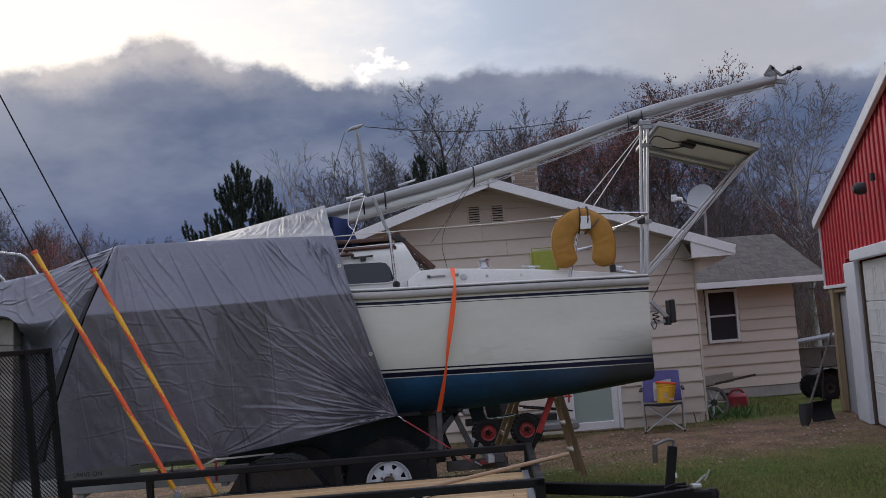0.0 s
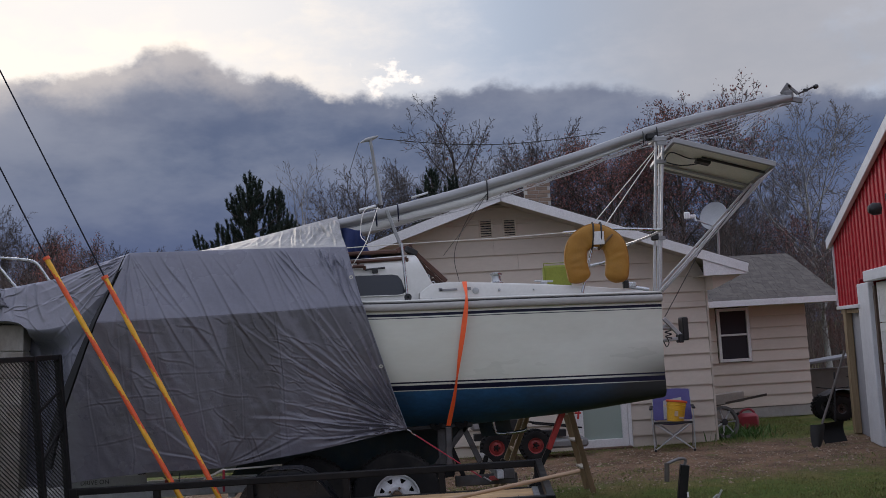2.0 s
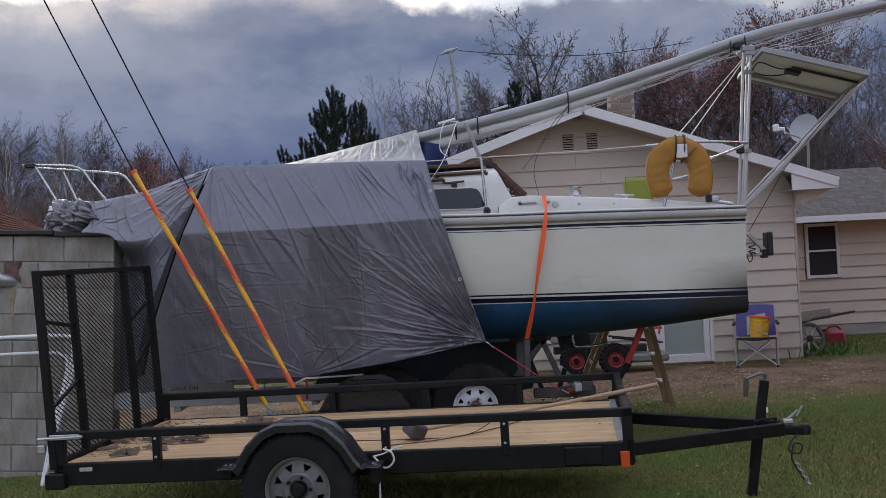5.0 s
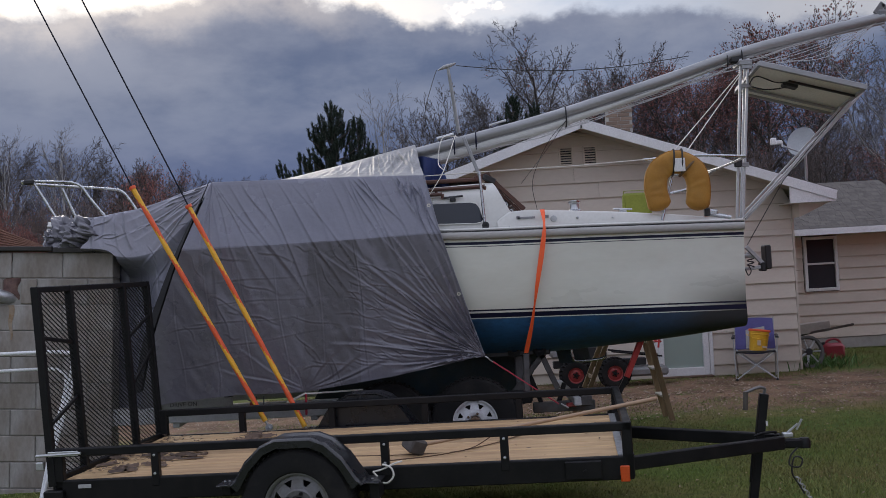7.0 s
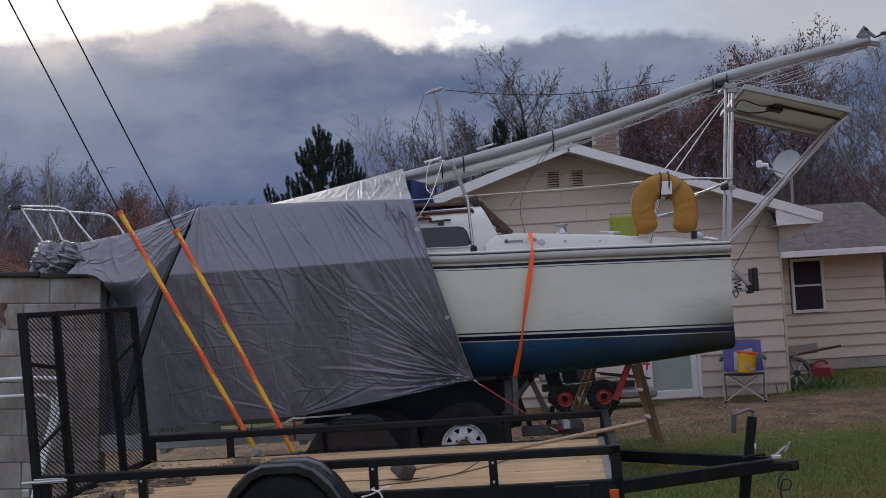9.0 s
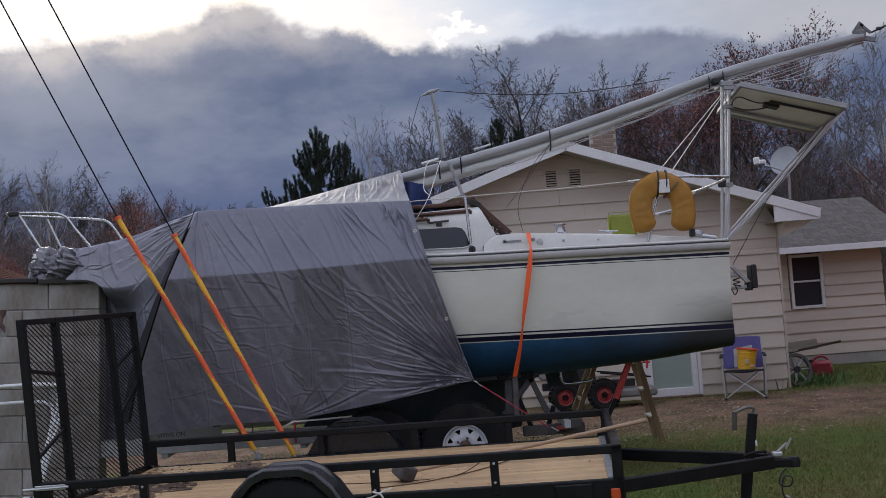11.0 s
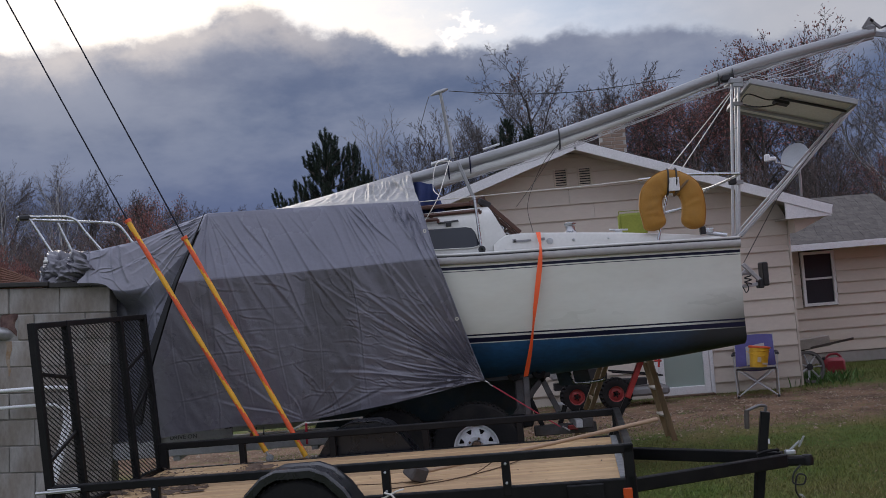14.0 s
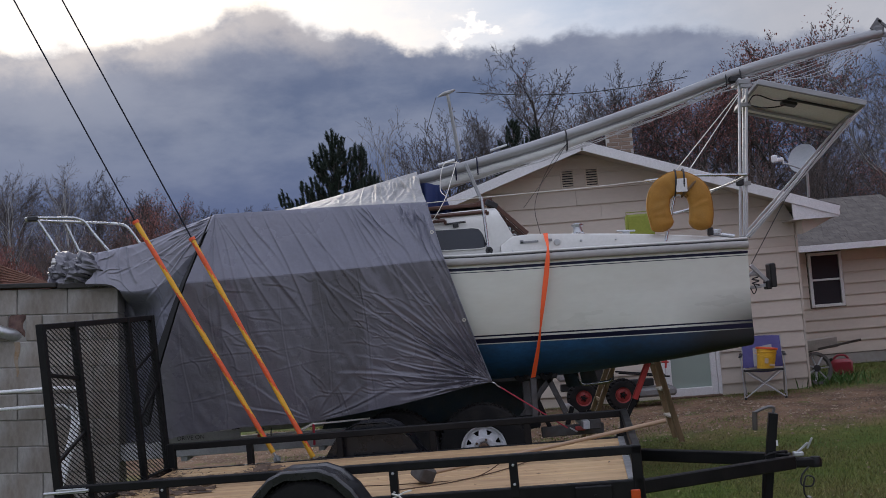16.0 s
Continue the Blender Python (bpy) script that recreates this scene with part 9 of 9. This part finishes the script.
KINDS = {
    "vase_a": (bare_tree_meshes(11, 8.5, VASE, SPRUCE_BARK, TWIG), "bare grey-brown tree with ascending limbs", 8.5),
    "vase_b": (bare_tree_meshes(24, 8.5, VASE, SPRUCE_BARK, TWIG, thick=0.014), "bare grey-brown tree with ascending limbs", 8.5),
    "gnarled": (bare_tree_meshes(36, 9.0, GNARLED, SPRUCE_BARK, TWIG, LEAF_RUST, 60, thick=0.015), "bare tree with crooked limbs and a few last leaves", 9.0),
    "pale": (bare_tree_meshes(47, 9.0, WIDE, BARK_PALE, PALE_TWIG, thick=0.017, finest=0.006), "bare pale-barked tree with a round crown", 9.0),
    "birch": (bare_tree_meshes(49, 9.0, SLENDER, BARK_PALE, PALE_TWIG, thick=0.008, finest=0.004), "slender bare birch tree", 9.0),
    "oak": (bare_tree_meshes(59, 8.5, ROUND, SPRUCE_BARK, TWIG, LEAF_RUST, 11000, thick=0.020, leaf_size=0.036), "oak tree with rust brown leaves still clinging", 8.5),
    "oak_thin": (bare_tree_meshes(63, 8.5, VASE, SPRUCE_BARK, TWIG, LEAF_RUST, 4200, thick=0.018, leaf_size=0.042), "oak tree with sparse brown leaves in its top", 8.5),
    "shrub": (bare_tree_meshes(71, 4.0, SHRUB, SPRUCE_BARK, TWIG, LEAF_RUST, 9000, thick=0.014, leaf_size=0.048), "rust red bushy shrub at the wood's edge", 4.0),
    "sticks": (bare_tree_meshes(83, 6.5, STICKS, BRUSH, BRUSH, thick=0.009, finest=0.008), "slender bare young tree at the wood's edge", 6.5),
    "sticks_b": (bare_tree_meshes(86, 6.5, STICKS, BRUSH, BRUSH, LEAF_RUST, 150, thick=0.010, finest=0.008, leaf_size=0.04), "slender young tree with a few brown leaves", 6.5),
}
first = {}


def plant(kind, x, y, height, turn=0.0, name="bare_tree"):
    meshes, label, base_h = KINDS[kind]
    k = height / base_h
    m = pose(x, y, 0, 0, 0, turn)
    if kind not in first:
        t = thing(name, m, label, "tree" if kind != "shrub" else "shrub", group="trees behind the house")
        for part_name, me in meshes:
            new(part_name, me).parent = t
        first[kind] = t
    else:
        t = copy_thing(first[kind], m)
        t.name = name
    t.scale = (k, k, k)
    return t


def conifer(x, y, height, slope, most, seed):
    """Pine: limbs that turn up at their ends and carry upright brushes of needles, with gaps between them."""
    rng = random.Random(seed)
    t = thing("pine_tree", (x, y, 0), "dark green pine tree with ragged crown", "tree")
    part("trunk", Shape().tube([(0, 0, -0.1), (0.03, 0, height * 0.5), (0, 0, height * 0.97)], [height * 0.016, height * 0.010, 0.012], 8), SPRUCE_BARK, t, smooth=60)
    limbs, nd = Shape(), Shape()

    def brush(c, axis, ln, fat):
        # an upright shoot, needles all round it, shorter towards its tip
        for i in range(int(64 * ln / 0.3)):
            q = rng.random()
            out = Vector((rng.gauss(0, 1), rng.gauss(0, 1), rng.uniform(-0.1, 0.5))).normalized()
            base = c + axis * (ln * q)
            v = (out * (1 - 0.4 * q) + axis * 0.75).normalized() * rng.uniform(0.6, 1.0) * fat
            w = v.cross(Vector((rng.gauss(0, 1), rng.gauss(0, 1), rng.gauss(0, 1)))).normalized() * 0.011
            nd.add([base - w, base + w, base + v], [(0, 1, 2)])

    z = height * 0.25
    while z < height - 0.25:
        reach = min(most, slope * (height - z)) * rng.uniform(0.8, 1.1)
        turn = rng.uniform(0, 6.28)
        count = rng.randint(5, 7)
        for k in range(count):
            a = turn + 2 * math.pi * k / count + rng.gauss(0, 0.25)
            ln = reach * rng.uniform(0.6, 1.08)
            d = Vector((math.cos(a), math.sin(a), 0))
            base = Vector((0, 0, z - 0.25 * ln + rng.uniform(-0.08, 0.08)))
            at = lambda q: base + d * ln * q + Vector((0, 0, ln * (0.18 * q + 0.42 * q * q)))
            limbs.tube([at(q) for q in (0, 0.35, 0.7, 1.0)], [0.026, 0.018, 0.012, 0.007], 4, caps=False)
            n = max(2, int(ln / 0.16))
            for i in range(n):
                q = 0.30 + 0.70 * (i + 0.7) / n
                for s in range(1 if ln < 0.35 else 3):
                    off = d.cross(Vector((0, 0, 1))) * rng.gauss(0, 0.20 * ln * (1.25 - q)) if s else Vector()
                    c = at(q) + off - d * abs(off.length) * 0.35
                    brush(c, Vector((d.x * 0.22, d.y * 0.22, 1)).normalized(), rng.uniform(0.18, 0.34), rng.uniform(0.085, 0.125))
        z += rng.uniform(0.21, 0.30)
    brush(Vector((0, 0, height - 0.36)), Vector((0, 0, 1)), 0.32, 0.10)
    part("branchwork", limbs, SPRUCE_BARK, t, kind="stuff")
    part("needles", nd, NEEDLES, t, "dark green needles")


conifer(-2.69, 27.0, 6.35, 0.60, 1.55, 3)
conifer(-2.06, 27.6, 5.95, 0.42, 1.0, 6)
conifer(-1.66, 27.3, 5.05, 0.50, 0.9, 8)
conifer(2.5, 34.0, 7.4, 0.42, 1.0, 9)
conifer(3.3, 35.0, 7.3, 0.40, 0.9, 12)

# planted: kind, x, y, height, turn
for kind, px_, py_, h_, turn_ in (
    ("birch", -1.65, 36.0, 8.5, 184), ("birch", -1.1, 38.0, 7.6, 60), ("vase_a", 0.45, 38.0, 8.55, 46), ("vase_b", 1.5, 39.0, 8.5, 120), ("vase_b", -0.35, 40.0, 7.8, 30),
    ("gnarled", 4.05, 38.0, 10.5, 28), ("vase_a", 5.6, 40.0, 9.5, 157), ("vase_b", 6.7, 40.0, 10.1, 128), ("vase_a", 7.7, 42.0, 10.0, 310), ("vase_b", 2.8, 41.0, 8.9, 342),
    ("oak", 9.3, 37.0, 9.6, 108), ("oak", 10.2, 39.5, 9.9, 250), ("oak_thin", 11.4, 36.0, 10.2, 18), ("oak_thin", 12.8, 36.5, 10.4, 200), ("oak_thin", 8.3, 41.0, 9.6, 75),
    ("vase_a", 12.0, 40.0, 9.6, 348), ("pale", 15.3, 34.0, 9.5, 220), ("vase_b", 13.9, 38.0, 7.6, 18), ("vase_b", 16.6, 40.0, 6.6, 201), ("vase_a", 17.8, 38.0, 6.2, 260), ("vase_b", 19.6, 40.0, 6.7, 190),
    ("oak_thin", 13.2, 31.0, 5.2, 40), ("vase_a", 11.2, 31.0, 5.6, 90),
    ("birch", -17.9, 44.0, 9.0, 186), ("birch", -15.2, 43.0, 8.9, 238), ("birch", -16.6, 45.0, 8.5, 20), ("vase_b", -19.4, 46.0, 8.6, 163), ("vase_a", -21.5, 45.0, 8.6, 120),
    ("vase_b", -13.3, 44.0, 7.3, 194), ("oak_thin", -12.2, 44.0, 7.2, 216), ("vase_a", -11.0, 46.0, 6.8, 269), ("vase_b", -9.2, 47.0, 6.5, 84), ("vase_a", -7.4, 48.0, 6.1, 286), ("vase_b", -23.0, 49.0, 9.2, 15), ("vase_a", -20.4, 50.0, 9.4, 77), ("vase_b", -18.2, 51.0, 9.4, 140), ("vase_a", -16.2, 49.0, 8.6, 211), ("vase_b", -14.6, 50.0, 8.2, 300), ("oak_thin", -13.0, 49.0, 7.8, 330), ("vase_a", -10.6, 50.0, 7.3, 12), ("vase_b", -8.6, 51.0, 6.9, 60), ("vase_a", -6.0, 52.0, 6.3, 99),
    ("shrub", -8.8, 34.0, 5.3, 118), ("shrub", -13.5, 32.0, 4.9, 90), ("shrub", -14.5, 33.0, 4.7, 10), ("shrub", -12.7, 32.5, 3.9, 40), ("shrub", 16.6, 36.0, 3.9, 200),
):
    made = plant(kind, px_, py_, h_, turn_, {"shrub": "shrub", "birch": "birch_tree", "oak": "oak_tree", "oak_thin": "oak_tree", "pale": "pale_tree"}.get(kind, "bare_tree"))
    if kind == "shrub":
        # narrow, upright growth
        made.scale = (made.scale.x * 0.5, made.scale.y * 0.5, made.scale.z)
rng = random.Random(12)
# thicket along the wood's edge
for k in range(56):
    x = -28 + 56 * (k + rng.random()) / 56
    plant(rng.choice(("sticks", "sticks", "sticks_b")), x, rng.uniform(45, 53), rng.uniform(4.6, 6.8) * (1.08 if x < -9 else 1.0), rng.uniform(0, 360))
# brush that closes the view between wing and barn, over the roofs, and behind the bow
for k in range(34):
    if k < 9:
        x, y, h = 10.6 + 0.5 * k + rng.uniform(-0.2, 0.2), rng.uniform(29, 33), rng.uniform(3.0, 4.6)
    elif k < 22:
        x, y, h = -18.5 + 0.85 * (k - 9) + rng.uniform(-0.3, 0.3), rng.uniform(36, 42), rng.uniform(4.6, 6.2)
    else:
        x, y, h = 4.0 + 0.85 * (k - 22) + rng.uniform(-0.3, 0.3), rng.uniform(32, 36), rng.uniform(5.2, 6.6)
    plant(rng.choice(("sticks", "sticks_b", "sticks")), x, y, h, rng.uniform(0, 360))


def undergrowth():
    """Dense brush at the foot of the woods, far behind."""
    s = Shape()
    for k in range(14000):
        x, y = rng.uniform(-30, 30), rng.uniform(34, 56)
        h = rng.uniform(0.8, 2.6) * (0.6 + 0.7 * abs(noise.noise((x * 0.2, y * 0.2, 1))) * 2)
        lx, ly = rng.gauss(0, 0.25) * h, rng.gauss(0, 0.15) * h
        s.add([(x - 0.018, y, -0.1), (x + 0.018, y, -0.1), (x + lx, y + ly, h)], [(0, 1, 2)])
        if k % 2:
            s.add([(x + lx * 0.4, y, h * 0.4), (x + lx * 0.4 + 0.012, y, h * 0.4), (x + lx * 0.4 + rng.gauss(0, 0.4), y, h * rng.uniform(0.7, 1.1))], [(0, 1, 2)])
    # taller, thin growth that fills the wood to the west
    for k in range(15000):
        x, y = rng.uniform(-34, -4), rng.uniform(42, 56)
        h = rng.uniform(2.0, 5.6)
        x0, z0 = x + rng.gauss(0, 0.3), h * rng.uniform(0.2, 0.6)
        lx = rng.gauss(0, 0.35)
        s.add([(x0 - 0.013, y, z0), (x0 + 0.013, y, z0), (x0 + lx, y, h)], [(0, 1, 2)])
    o = part("undergrowth", s, BRUSH)
    tagged(o, "tangled brown undergrowth along the edge of the woods", "undergrowth", kind="stuff")


undergrowth()
